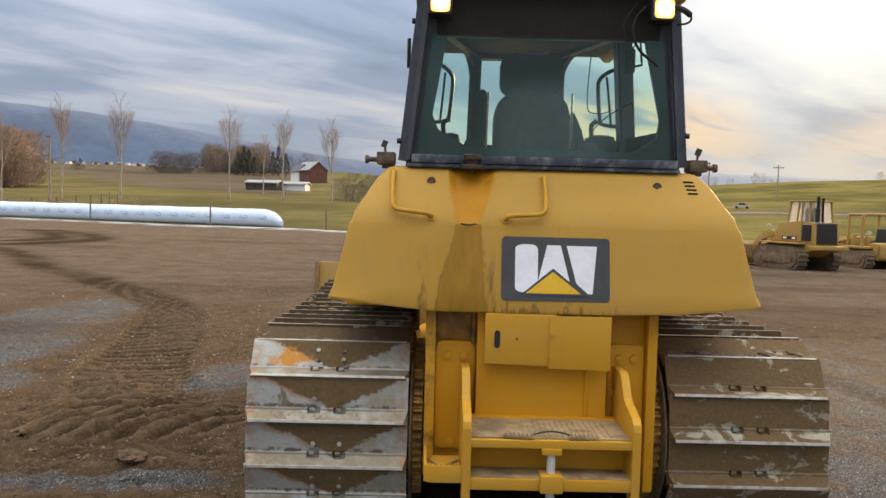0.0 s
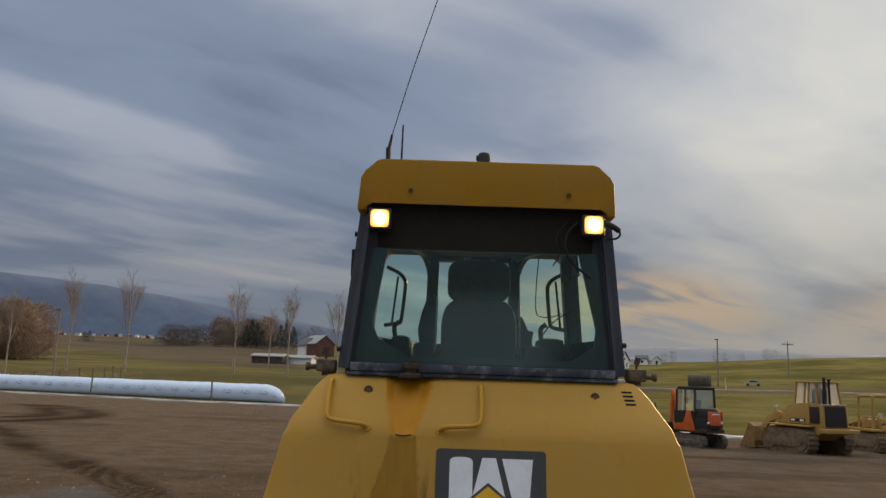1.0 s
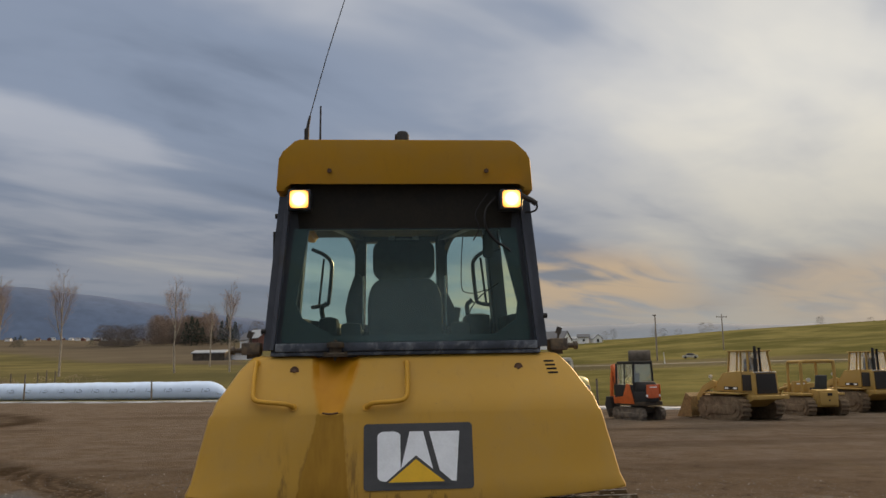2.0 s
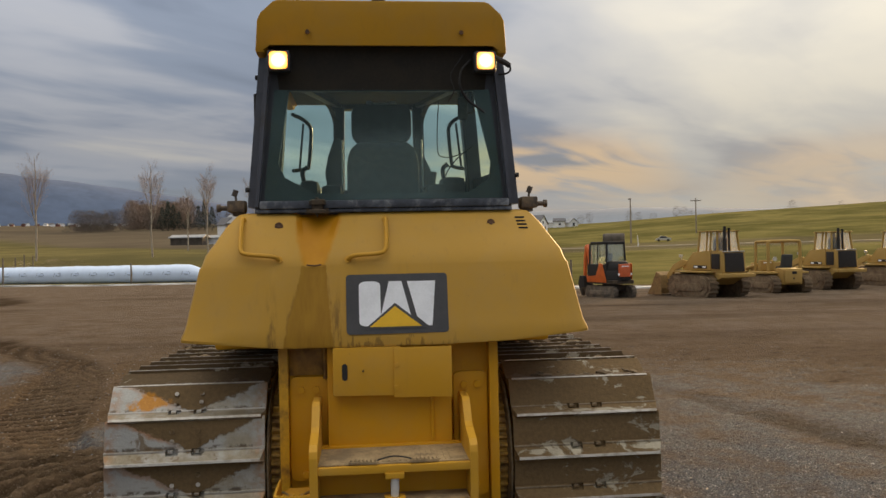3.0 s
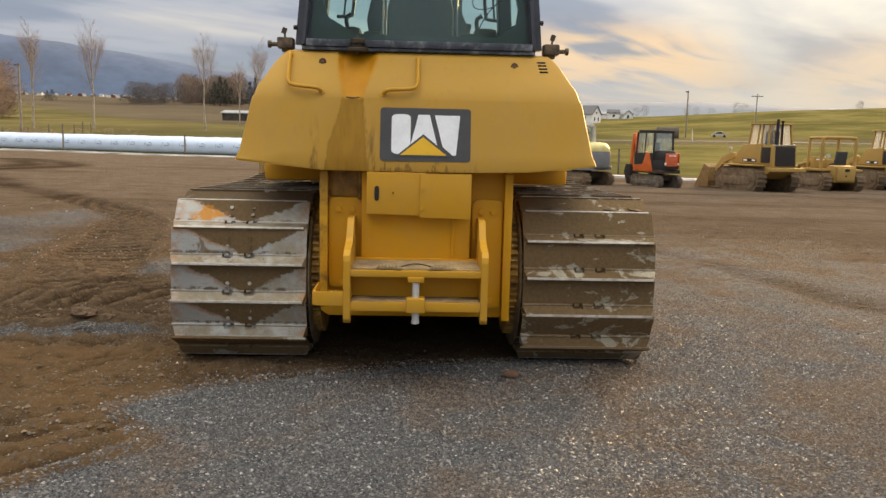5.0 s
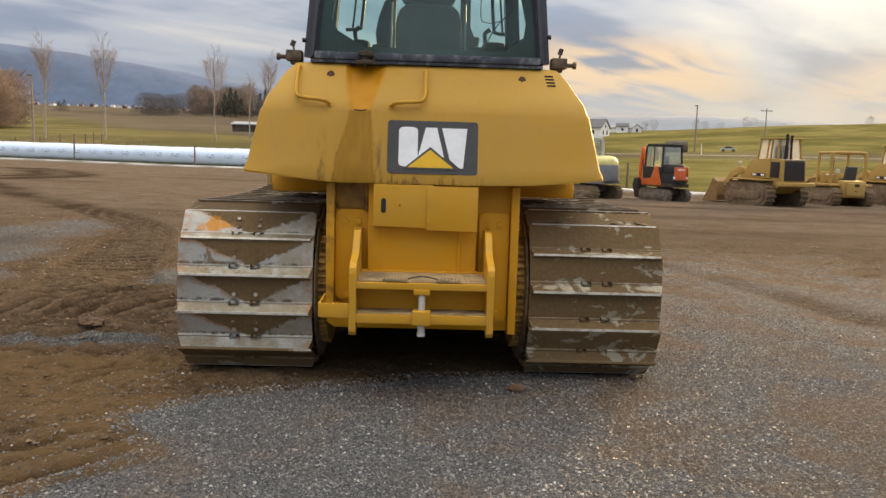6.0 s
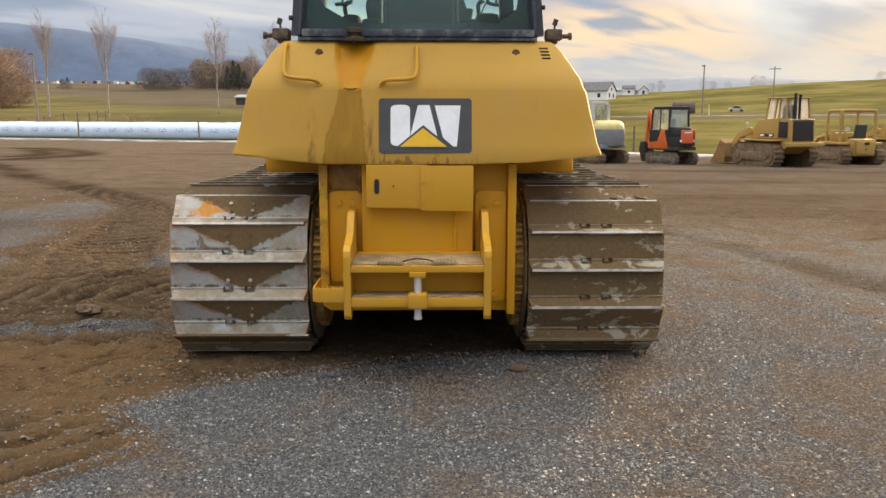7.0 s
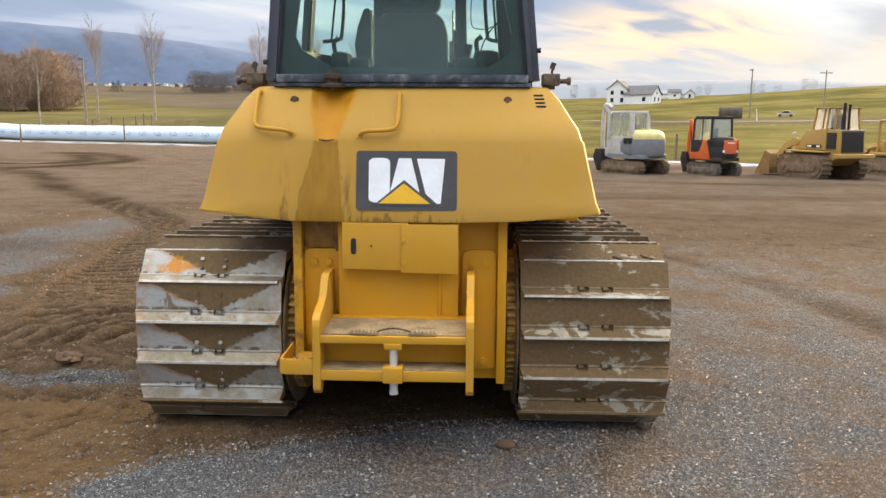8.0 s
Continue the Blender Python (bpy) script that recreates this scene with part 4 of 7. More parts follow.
def shoe_mesh(mat, bolts=True):
    bm = bmesh.new()
    normal = [(-0.135, -0.014), (-0.135, -0.002), (-0.120, 0.002), (0.010, 0.002), (0.014, 0.014), (0.024, 0.013), (0.045, 0.031), (0.066, 0.049), (0.078, 0.050), (0.085, 0.0), (0.085, -0.014)]
    notch = [(-0.135, -0.014), (-0.135, -0.002), (-0.120, 0.002), (0.008, 0.002), (0.009, -0.012), (0.034, -0.012), (0.040, 0.026), (0.066, 0.049), (0.078, 0.050), (0.085, 0.0), (0.085, -0.014)]
    stations = [(-0.381, 0), (-0.092, 0), (-0.088, 1), (-0.034, 1), (-0.030, 0), (0.030, 0), (0.034, 1), (0.088, 1), (0.092, 0), (0.381, 0)]
    rings = []
    for x, kind in stations:
        prof = notch if kind else normal
        ring = []
        for s, h in prof:
            trim = 0.018 if abs(x) > 0.3 and h > 0.03 else 0.0
            ring.append(bm.verts.new((x - math.copysign(trim, x), s, h)))
        rings.append(ring)
    n = len(normal)
    for a, b in zip(rings, rings[1:]):
        for k in range(n):
            bm.faces.new((a[k], a[(k + 1) % n], b[(k + 1) % n], b[k]))
    bm.faces.new(rings[0])
    bm.faces.new(rings[-1][::-1])
    for x in (-0.062, 0.062) if bolts else ():
        for s in (-0.075, -0.028):
            bolt(bm, (x, s, 0.0), (0, 0, 1), 0.0115, 0.012)
    # nut heads that show in the two slots
    for x in (-0.061, 0.061):
        box(bm, x - 0.006, x + 0.020, 0.011, 0.030, -0.013, 0.010, 0.003)
    bmesh.ops.recalc_face_normals(bm, faces=bm.faces)
    me = bpy.data.meshes.new("track_shoe")
    bm.to_mesh(me)
    bm.free()
    me.materials.append(mat)
    return me


def sprocket_bmesh(x, sign):
    bm = bmesh.new()
    teeth, pts = 60, []
    for k in range(teeth * 4):
        r = 0.400 if k % 4 in (0, 1) else 0.378
        a = 2 * math.pi * k / (teeth * 4)
        pts.append((0.50 + r * math.cos(a), 0.52 + r * math.sin(a)))
    prism(bm, pts, "x", x - 0.022, x + 0.022)
    tube(bm, [(x - 0.06, 0.5, 0.52), (x + 0.1 * sign, 0.5, 0.52)], 0.20, 20)
    for k in range(14):
        a = 2 * math.pi * k / 14
        bolt(bm, (x - 0.022 * sign, 0.5 + 0.28 * math.cos(a), 0.52 + 0.28 * math.sin(a)), (-sign, 0, 0), 0.018, 0.02)
    return bm


def build_track(side, z_start, mat, label):
    cx = side * 1.001
    track = part("crawler_track", prism(bmesh.new(), round_rect(0.16, 3.08, 0.16, 0.84, 0.33, 8), "x", cx - 0.11, cx + 0.11), SHADE_METAL, dozer, label)
    P, L = track_path(36)
    total, count = L[-1], 36
    pitch = total / count
    # arc length at which the tip stands at the height asked for, on the rear bend
    rear = [i for i in range(len(P)) if P[i][0] < 0.25 and 0.3 < P[i][1] < 0.8]
    s0 = np.interp(z_start, [P[i][1] for i in rear][::-1], [L[i] for i in rear][::-1])
    me, me_top = shoe_mesh(mat, side < 0), shoe_mesh(SHOE_CAKED, False)
    me_rust = shoe_mesh(SHOE_RUSTY) if side < 0 else me
    me_low = shoe_mesh(SHOE_MUDDY, False)
    for k in range(count):
        s = (s0 + k * pitch) % total
        a, b, c = (np.array([np.interp((s + d) % total, L, P[:, j]) for j in (0, 1)]) for d in (-0.07, 0.0, 0.03))
        t = c - a
        t /= np.hypot(*t)
        nrm = np.array([t[1], -t[0]])
        mid = np.array([0.5, 0.5]) if b[0] < 1.5 else np.array([2.75, 0.5])
        if np.dot(b - mid, nrm) < 0 and abs(np.dot(b - mid, nrm)) > 0.05:
            nrm = -nrm
        origin = b - t * 0.072 - nrm * 0.050
        m = Matrix(((-1, 0, 0, cx), (0, t[0], nrm[0], origin[0]), (0, t[1], nrm[1], origin[1]), (0, 0, 0, 1)))
        piece("track_shoe", me_top if b[1] > 0.93 else me_rust if b[1] > 0.74 else me_low if b[1] < 0.11 else me, track, m)
    # mud and stones lying on the upper run
    bm = bmesh.new()
    g = random.Random(50 + side)
    for k in range(620):
        c = Vector((cx + g.uniform(-0.37, 0.37), 0.24 + 2.3 * g.random() ** 1.4, 0))
        c.z = float(np.interp(c.y, [0.10, 0.25, 0.5, 2.7], [0.83, 0.915, 0.955, 0.945])) + g.uniform(-0.01, 0.012)
        r = g.uniform(0.010, 0.035) * g.uniform(0.5, 1.0)
        m = Matrix.Translation(c) @ Matrix.Rotation(g.uniform(0, 6), 4, "Z") @ Matrix.Diagonal((r * g.uniform(1, 2.4), r, r * 0.6, 1))
        vs = bmesh.ops.create_icosphere(bm, subdivisions=1, radius=1.0, matrix=m)["verts"]
        for v in vs:
            v.co += Vector((g.uniform(-1, 1), g.uniform(-1, 1), g.uniform(-1, 1))) * r * 0.25
    tagged(part("caked_mud", bm, SHOE_MUD, track, "dried mud lumps on the shoes"), kind="stuff")
    bm = bmesh.new()
    tube(bm, [(side * 0.612, 0.5, 0.5), (side * 0.604, 0.5, 0.5), (side * 0.598, 0.5, 0.5)], [0.455, 0.455, 0.44], 40)
    part("drive_disc", bm, SHOE_MUD, track, "mud-coated round plate behind the drive wheel")
    part("sprocket", sprocket_bmesh(side * 0.575, side), SPROCKET, track, "toothed greasy yellow drive wheel")
    bm = bmesh.new()
    tube(bm, [(cx - 0.1, 2.75, 0.5), (cx + 0.1, 2.75, 0.5)], 0.36, 24)
    part("idler_wheel", bm, SHADE_METAL, track)
    bm = bmesh.new()
    prism(bm, round_rect(0.9, 2.6, 0.3, 0.72, 0.1), "x", cx - 0.2, cx + 0.2)
    part("track_frame", bm, YELLOW_FRAME, track, "yellow roller frame inside the track loop")
    for k in range(6):
        bm = bmesh.new()
        tube(bm, [(cx - 0.13, 0.75 + 0.34 * k, 0.20), (cx + 0.13, 0.75 + 0.34 * k, 0.20)], 0.11, 14)
        part("track_roller", bm, SHADE_METAL, track)


build_track(-1, 0.606, SHOE_GREY, "wide track of worn grey steel shoes caked with dark mud")
build_track(1, 0.552, SHOE_MUDDY, "wide track of steel shoes covered in brown mud")

# fuel tank: rows of height, half width and setback of the rear face
TANK_ROWS = [(1.145, 0.994, -0.055), (1.16, 0.993, -0.058), (1.25, 0.974, -0.042), (1.36, 0.950, -0.024), (1.44, 0.932, -0.010), (1.50, 0.920, 0.002), (1.535, 0.912, 0.010),
             (1.545, 0.902, 0.012), (1.60, 0.886, 0.036), (1.66, 0.848, 0.076), (1.74, 0.802, 0.132), (1.785, 0.765, 0.166), (1.805, 0.745, 0.190), (1.812, 0.72, 0.23)]


def tank_face_y(z):
    return float(np.interp(z, [r[0] for r in TANK_ROWS], [r[2] for r in TANK_ROWS]))


def build_tank():
    bm = bmesh.new()
    left_edge = ([1.14, 1.29, 1.41, 1.466, 1.535, 1.545, 1.56, 1.60, 1.66, 1.74, 1.79, 1.82], [-0.519, -0.493, -0.470, -0.450, -0.422, -0.416, -0.410, -0.428, -0.442, -0.452, -0.458, -0.46])
    right_edge = ([1.14, 1.29, 1.41, 1.466, 1.535, 1.545, 1.56, 1.60, 1.66, 1.74, 1.79, 1.82], [-0.265, -0.278, -0.288, -0.287, -0.298, -0.302, -0.306, -0.290, -0.272, -0.250, -0.228, -0.22])
    rows = []
    for i, (z, hw, y) in enumerate(TANK_ROWS):
        xl, xr = np.interp(z, *left_edge), np.interp(z, *right_edge)
        deep = 0.005 if z < 1.54 else 0.012 + 0.06 * max(0.0, z - 1.545)
        wl, wr = (0.014, 0.010) if z < 1.54 else (0.03, 0.03)
        if z < 1.54:
            wl = min(wl, 0.2 * (xr - xl) + 0.004)
        ridge_y = -0.007 if z < 1.51 else 0.0
        cols = [(-hw, 0.95, 0), (-hw, y + 0.034, 0), (-hw + 0.010, y + 0.010, 0), (-hw + 0.05, y, 0), (-0.5 * hw - 0.26, y - 0.004, 0)]
        cols += [(-0.588, y - 0.002, 0), (-0.574, y + ridge_y, 0), (-0.556, y + ridge_y, 0), (-0.540, y, 0)]
        cols += [(xl, y, 1), (xl + wl, y + deep, 1), (xr - wr, y + deep, 1), (xr, y, 0)]
        cols += [(-0.10, y - 0.001, 0), (0.25, y - 0.004, 0), (0.6, y - 0.003, 0), (hw - 0.05, y, 0), (hw - 0.010, y + 0.010, 0), (hw, y + 0.034, 0), (hw, 0.95, 0)]
        row = []
        for x, yy, chan in cols:
            zz = z
            if i == 0:
                zz = z + max(0.0, (abs(x) - 0.5) / 0.48) * 0.045
            if i == 1:
                zz = z + max(0.0, (abs(x) - 0.5) / 0.48) * 0.042
            row.append(bm.verts.new((x, yy, zz)))
        rows.append(row)
    n = len(rows[0])
    for a, b in zip(rows, rows[1:]):
        for k in range(n - 1):
            bm.faces.new((a[k], a[k + 1], b[k + 1], b[k]))
    for row in (rows[0], rows[-1]):
        back = [bm.verts.new((v.co.x, 0.95, v.co.z)) for v in row[1:-1]]
        full = [row[0]] + back + [row[-1]]
        for k in range(n - 1):
            ring = [row[k], row[k + 1], full[k + 1], full[k]]
            ring = [v for j, v in enumerate(ring) if v not in ring[:j]]
            if len(ring) > 2:
                bm.faces.new(ring)
    return part("fuel_tank", bm, TANK_YELLOW, dozer, "dusty yellow rear fuel tank with an orange stained filler trough", 28)


tank = build_tank()


def on_tank(x, z, out=0.0):
    y = tank_face_y(z)
    slope = math.atan2(tank_face_y(z + 0.01) - tank_face_y(z - 0.01), 0.02)
    return Vector((x, y - out * math.cos(slope), z + out * math.sin(slope)))


# bent grab rails on the tank
for pts in ([(-0.716, 1.775, 0.004), (-0.716, 1.75, 0.03), (-0.714, 1.64, 0.034), (-0.706, 1.60, 0.034), (-0.672, 1.588, 0.034), (-0.56, 1.576, 0.034), (-0.528, 1.571, 0.004)],
            [(-0.006, 1.765, 0.004), (-0.004, 1.74, 0.03), (-0.004, 1.63, 0.034), (-0.016, 1.592, 0.034), (-0.055, 1.580, 0.034), (-0.16, 1.573, 0.034), (-0.195, 1.566, 0.004)]):
    bm = bmesh.new()
    tube(bm, curve_pts([on_tank(*p) for p in pts], 5), 0.0108, 10)
    for p in (pts[0], pts[-1]):
        bolt(bm, on_tank(p[0], p[1], -0.004), (0, -1, 0.3), 0.019, 0.012)
    part("grab_rail", bm, YELLOW, tank, "bent round bar painted yellow")
for x in (-0.537, 0.537):
    bm = bmesh.new()
    p = on_tank(x, 1.737, 0.0)
    tube(bm, [p + Vector((0, 0.02, 0)), p + Vector((0, -0.0035, 0.002))], 0.021, 16)
    part("plugged_hole", bm, PLUG, tank, "brown recessed bolt hole")
    bm = bmesh.new()
    bolt(bm, p + Vector((0, -0.003, 0)), (0, -1, 0.5), 0.010, 0.006)
    part("bolt", bm, PLUG, tank)
for k in range(4):
    bm = bmesh.new()
    z = 1.765 - 0.0185 * k
    p = on_tank(0.690 + 0.004 * k, z, 0.002)
    prism(bm, [(p.x - 0.024, p.z - 0.0042), (p.x + 0.024, p.z - 0.0042), (p.x + 0.024, p.z + 0.0042), (p.x - 0.024, p.z + 0.0042)], "y", p.y - 0.003, p.y + 0.02)
    part("vent_slot", bm, DARK, tank, "black louvre slot")


bm = bmesh.new()
p = on_tank(-0.360, 1.541, 0.0)
tube(bm, curve_pts([p + Vector((-0.036, 0.012, 0.003)), p + Vector((0, 0.006, -0.001)), p + Vector((0.036, 0.012, 0.003))], 4), 0.0045, 6)
part("trough_lip", bm, PLUG, tank, "dark lip at the neck of the trough")


def decal_matrix():
    top, bot = on_tank(0.042, 1.491, 0.006), on_tank(0.042, 1.203, 0.006)
    up = (top - bot).normalized()
    right = Vector((1, 0, 0))
    out = right.cross(up)
    m = Matrix((right, up, out)).transposed().to_4x4()
    m.translation = (top + bot) / 2
    return m, (top - bot).length


DECAL, DECAL_H = decal_matrix()
DECAL_W = 0.496


def decal_part(name, pts, a, b, mat, parent, label=""):
    """pts run from 0 to 1 across and up the plate."""
    bm = bmesh.new()
    prism(bm, [((px - 0.5) * DECAL_W, (py - 0.5) * DECAL_H) for px, py in pts], "z", a, b)
    bmesh.ops.transform(bm, matrix=DECAL, verts=bm.verts)
    return part(name, bm, mat, parent, label)


badge = decal_part("maker_badge", [(x / DECAL_W + 0.5, z / DECAL_H + 0.5) for x, z in round_rect(-0.248, 0.248, -DECAL_H / 2, DECAL_H / 2, 0.018)], -0.012, 0.0, DECAL_GREY, tank, "charcoal badge with white blocks and a yellow triangle")
decal_part("white_block", [(x, z) for x, z in round_rect(0.125, 0.335, 0.13, 0.88, 0.07)], 0.0, 0.0022, DECAL_WHITE, badge)
decal_part("white_block", [(0.335, 0.30), (0.42, 0.875), (0.545, 0.875), (0.63, 0.30), (0.485, 0.50)], 0.0, 0.0022, DECAL_WHITE, badge)
decal_part("white_block", [(0.60, 0.87), (0.69, 0.28), (0.80, 0.12), (0.84, 0.12), (0.88, 0.87)], 0.0, 0.0022, DECAL_WHITE, badge)
decal_part("badge_field", [(0.175, 0.085), (0.475, 0.51), (0.79, 0.085)], 0.0, 0.0032, DECAL_GREY, badge)
decal_part("yellow_triangle", [(0.225, 0.115), (0.475, 0.455), (0.735, 0.115)], 0.0, 0.0046, DECAL_YELLOW, badge)

# filler cap at the head of the trough
bm = bmesh.new()
tube(bm, [(-0.345, 0.150, 1.802), (-0.345, 0.150, 1.816), (-0.345, 0.150, 1.822)], [0.058, 0.058, 0.050], 20)
tube(bm, [(-0.345, 0.145, 1.820), (-0.345, 0.145, 1.846)], [0.030, 0.028], 18)
tube(bm, [(-0.345, 0.145, 1.846), (-0.345, 0.145, 1.866), (-0.345, 0.145, 1.873)], [0.042, 0.042, 0.035], 18)
box(bm, -0.351, -0.339, 0.105, 0.185, 1.871, 1.882, 0.003)
prism(bm, [(-0.358, 1.804), (-0.332, 1.804), (-0.345, 1.778)], "y", 0.108, 0.122, 0.003)
for x in (-0.393, -0.297):
    bolt(bm, (x, 0.125, 1.816), (0, 0, 1), 0.010, 0.010)
part("filler_cap", bm, SHADE_METAL, tank, "dark greasy fuel cap on a flange")
# latches and lamps on the shoulders of the tank
for s in (-1, 1):
    bm = bmesh.new()
    box(bm, min(s * 0.715, s * 0.805), max(s * 0.715, s * 0.805), 0.21, 0.31, 1.818, 1.878, 0.010)
    tube(bm, [(s * 0.80, 0.26, 1.842), (s * 0.845, 0.26, 1.842)], 0.013, 10)
    tube(bm, [(s * 0.845, 0.26, 1.842), (s * 0.862, 0.26, 1.842)], 0.021, 10)
    tube(bm, [(s * 0.765, 0.26, 1.875), (s * 0.768, 0.26, 1.905)], 0.006, 8)
    m = Matrix.Translation((s * 0.770, 0.26, 1.918)) @ Matrix.Rotation(radians(20), 4, "Y")
    geo = bmesh.ops.create_cube(bm, size=1.0, matrix=m @ Matrix.Diagonal((0.026, 0.012, 0.034, 1)))
    box(bm, min(s * 0.72, s * 0.78), max(s * 0.72, s * 0.78), 0.23, 0.29, 1.800, 1.820)
    part("side_latch", bm, LATCH, tank, "small dusty latch block with an upright tab")

# rear case between the tracks
bm = bmesh.new()
prism(bm, [(-0.545, 0.33), (-0.50, 0.30), (0.50, 0.30), (0.54, 0.33), (0.54, 1.15), (-0.545, 1.15)], "y", 0.10, 0.9, 0.012)
case = part("rear_case", bm, YELLOW_FRAME, dozer, "yellow transmission case with dirty bolted covers")
for x0, x1, z0, z1 in ((-0.495, -0.308, 0.475, 0.99), (0.318, 0.492, 0.36, 0.99)):
    bm = bmesh.new()
    prism(bm, round_rect(x0, x1, z0, z1, 0.035), "y", 0.07, 0.11, 0.004)
    cover = part("case_cover", bm, YELLOW_FRAME, case, "rounded bolted cover plate")
    for px, pz in ((0.30, 0.062), (0.70, 0.062), (0.62 if x0 < 0 else 0.12, 0.27 if x0 < 0 else 0.22), (0.40, 0.46) if x0 < 0 else (0.64, 0.555)):
        bm = bmesh.new()
        bolt(bm, (x0 + px * (x1 - x0), 0.072, z1 - pz * 1.05), (0, -1, 0), 0.019, 0.018)
        part("bolt", bm, YELLOW_FRAME, cover)
for s, zb in ((-1, 0.42), (1, 0.295)):
    bm = bmesh.new()
    box(bm, min(s * 0.497, s * 0.543), max(s * 0.497, s * 0.543), 0.03, 0.12, zb, 1.14, 0.006)
    part("case_flange", bm, RUNNY_FRAME if s < 0 else YELLOW_FRAME, case, "yellow flange with oil runs" if s < 0 else "")
bm = bmesh.new()
box(bm, -0.496, -0.282, 0.086, 0.112, 0.995, 1.142, 0.004)
part("oily_panel", bm, STAINED_FRAME, case, "oil-soaked brown panel above the cover")
bm = bmesh.new()
tube(bm, [(-0.318, 0.06, 0.98), (-0.318, 0.06, 1.14)], 0.011, 8)
part("drain_pipe", bm, STAINED_FRAME, case, "oily vertical pipe")
# dark recess walls and belly
bm = bmesh.new()
box(bm, -0.305, 0.30, 0.00, 0.11, 0.42, 1.14)
part("recess_wall", bm, YELLOW_FRAME, case)
bm = bmesh.new()
tube(bm, [(0.205, -0.002, 0.67), (0.205, -0.002, 0.905)], 0.010, 8)
part("weld_rib", bm, YELLOW_FRAME, case)
bm = bmesh.new()
box(bm, -0.5, 0.5, 0.35, 3.2, 0.42, 1.0, 0.03)
part("belly_guard", bm, SHADE_METAL, dozer, "dark belly plates")
# two plates over the recess
bm = bmesh.new()
prism(bm, [(-0.275, 0.912), (0.05, 0.906), (0.05, 1.142), (-0.275, 1.142)], "y", -0.066, 0.02, 0.004)
plate = part("rear_plate", bm, YELLOW, case, "flat yellow plate with a slotted hole")
bm = bmesh.new()
prism(bm, [(0.018, 0.897), (0.299, 0.892), (0.299, 1.138), (0.018, 1.138)], "y", -0.072, -0.0665, 0.0015)
part("lap_plate", bm, YELLOW, plate)
bm = bmesh.new()
prism(bm, round_rect(-0.232, -0.206, 0.985, 1.066, 0.012), "y", -0.0685, -0.02)
part("slot_hole", bm, DARK, plate, "black slotted hole")
for x, z in ((0.03, 1.055), (0.028, 0.945), (-0.13, 1.03)):
    bm = bmesh.new()
    bolt(bm, (x, -0.07, z), (0, -1, 0), 0.011 if x > 0 else 0.005, 0.010)
    part("bolt", bm, YELLOW if x > 0 else DARK, plate)

# drawbar housing
hitch = part("drawbar_housing", prism(bmesh.new(), [(-0.345, 0.42), (0.345, 0.42), (0.345, 0.66), (-0.345, 0.66)], "y", -0.03, 0.02, 0.004), YELLOW_FRAME, dozer, "welded yellow hitch box with side cheeks and a drawbar pin")
CHEEK = [(0.08, 0.890), (-0.080, 0.890), (-0.105, 0.875), (-0.165, 0.79), (-0.20, 0.770), (-0.315, 0.745), (-0.345, 0.72), (-0.352, 0.69), (-0.352, 0.385), (-0.335, 0.362), (-0.295, 0.362), (-0.275, 0.40), (-0.25, 0.425), (0.08, 0.425)]
for s in (-1, 1):
    bm = bmesh.new()
    a, b = (0.343, 0.380) if s > 0 else (-0.376, -0.339)
    prism(bm, CHEEK, "x", a, b, 0.004)
    part("cheek_plate", bm, YELLOW, hitch)
bm = bmesh.new()
box(bm, -0.342, 0.346, -0.345, 0.02, 0.610, 0.645, 0.004)
part("upper_shelf", bm, YELLOW, hitch)
bm = bmesh.new()
box(bm, -0.338, 0.342, -0.325, 0.0, 0.6455, 0.652, 0.002)
part("shelf_plate", bm, SHELF_DUST, hitch, "dust-covered tread plate")
bm = bmesh.new()
for k in range(15):
    x = -0.10 + 0.026 * k
    box(bm, x - 0.005, x + 0.005, -0.30, -0.06, 0.652, 0.6555)
part("tread_ribs", bm, SHELF_DUST, hitch, "fine raised ribs under dust")
bm = bmesh.new()
box(bm, -0.337, 0.341, -0.335, -0.205, 0.4785, 0.4825, 0.001)
part("dust_layer", bm, SHELF_DUST, hitch, "pale dust on the lower shelf")
bm = bmesh.new()
box(bm, -0.342, 0.346, -0.345, 0.02, 0.428, 0.478, 0.005)
part("lower_shelf", bm, YELLOW, hitch)
bm = bmesh.new()
box(bm, -0.342, 0.346, -0.20, -0.18, 0.470, 0.615)
part("back_plate", bm, YELLOW_FRAME, hitch)
bm = bmesh.new()
tube(bm, [(0.003, -0.325, 0.368), (0.003, -0.325, 0.600)], 0.0190, 16)
tube(bm, [(0.003, -0.325, 0.362), (0.003, -0.325, 0.376)], 0.0215, 16)
part("drawbar_pin", bm, PIN_METAL, hitch, "pale steel pin")
bm = bmesh.new()
box(bm, -0.045, 0.05, -0.372, -0.29, 0.426, 0.502, 0.006)
part("pin_bracket", bm, YELLOW, hitch)
bm = bmesh.new()
box(bm, -0.04, 0.045, -0.352, -0.29, 0.584, 0.612, 0.004)
part("pin_collar", bm, YELLOW, hitch)
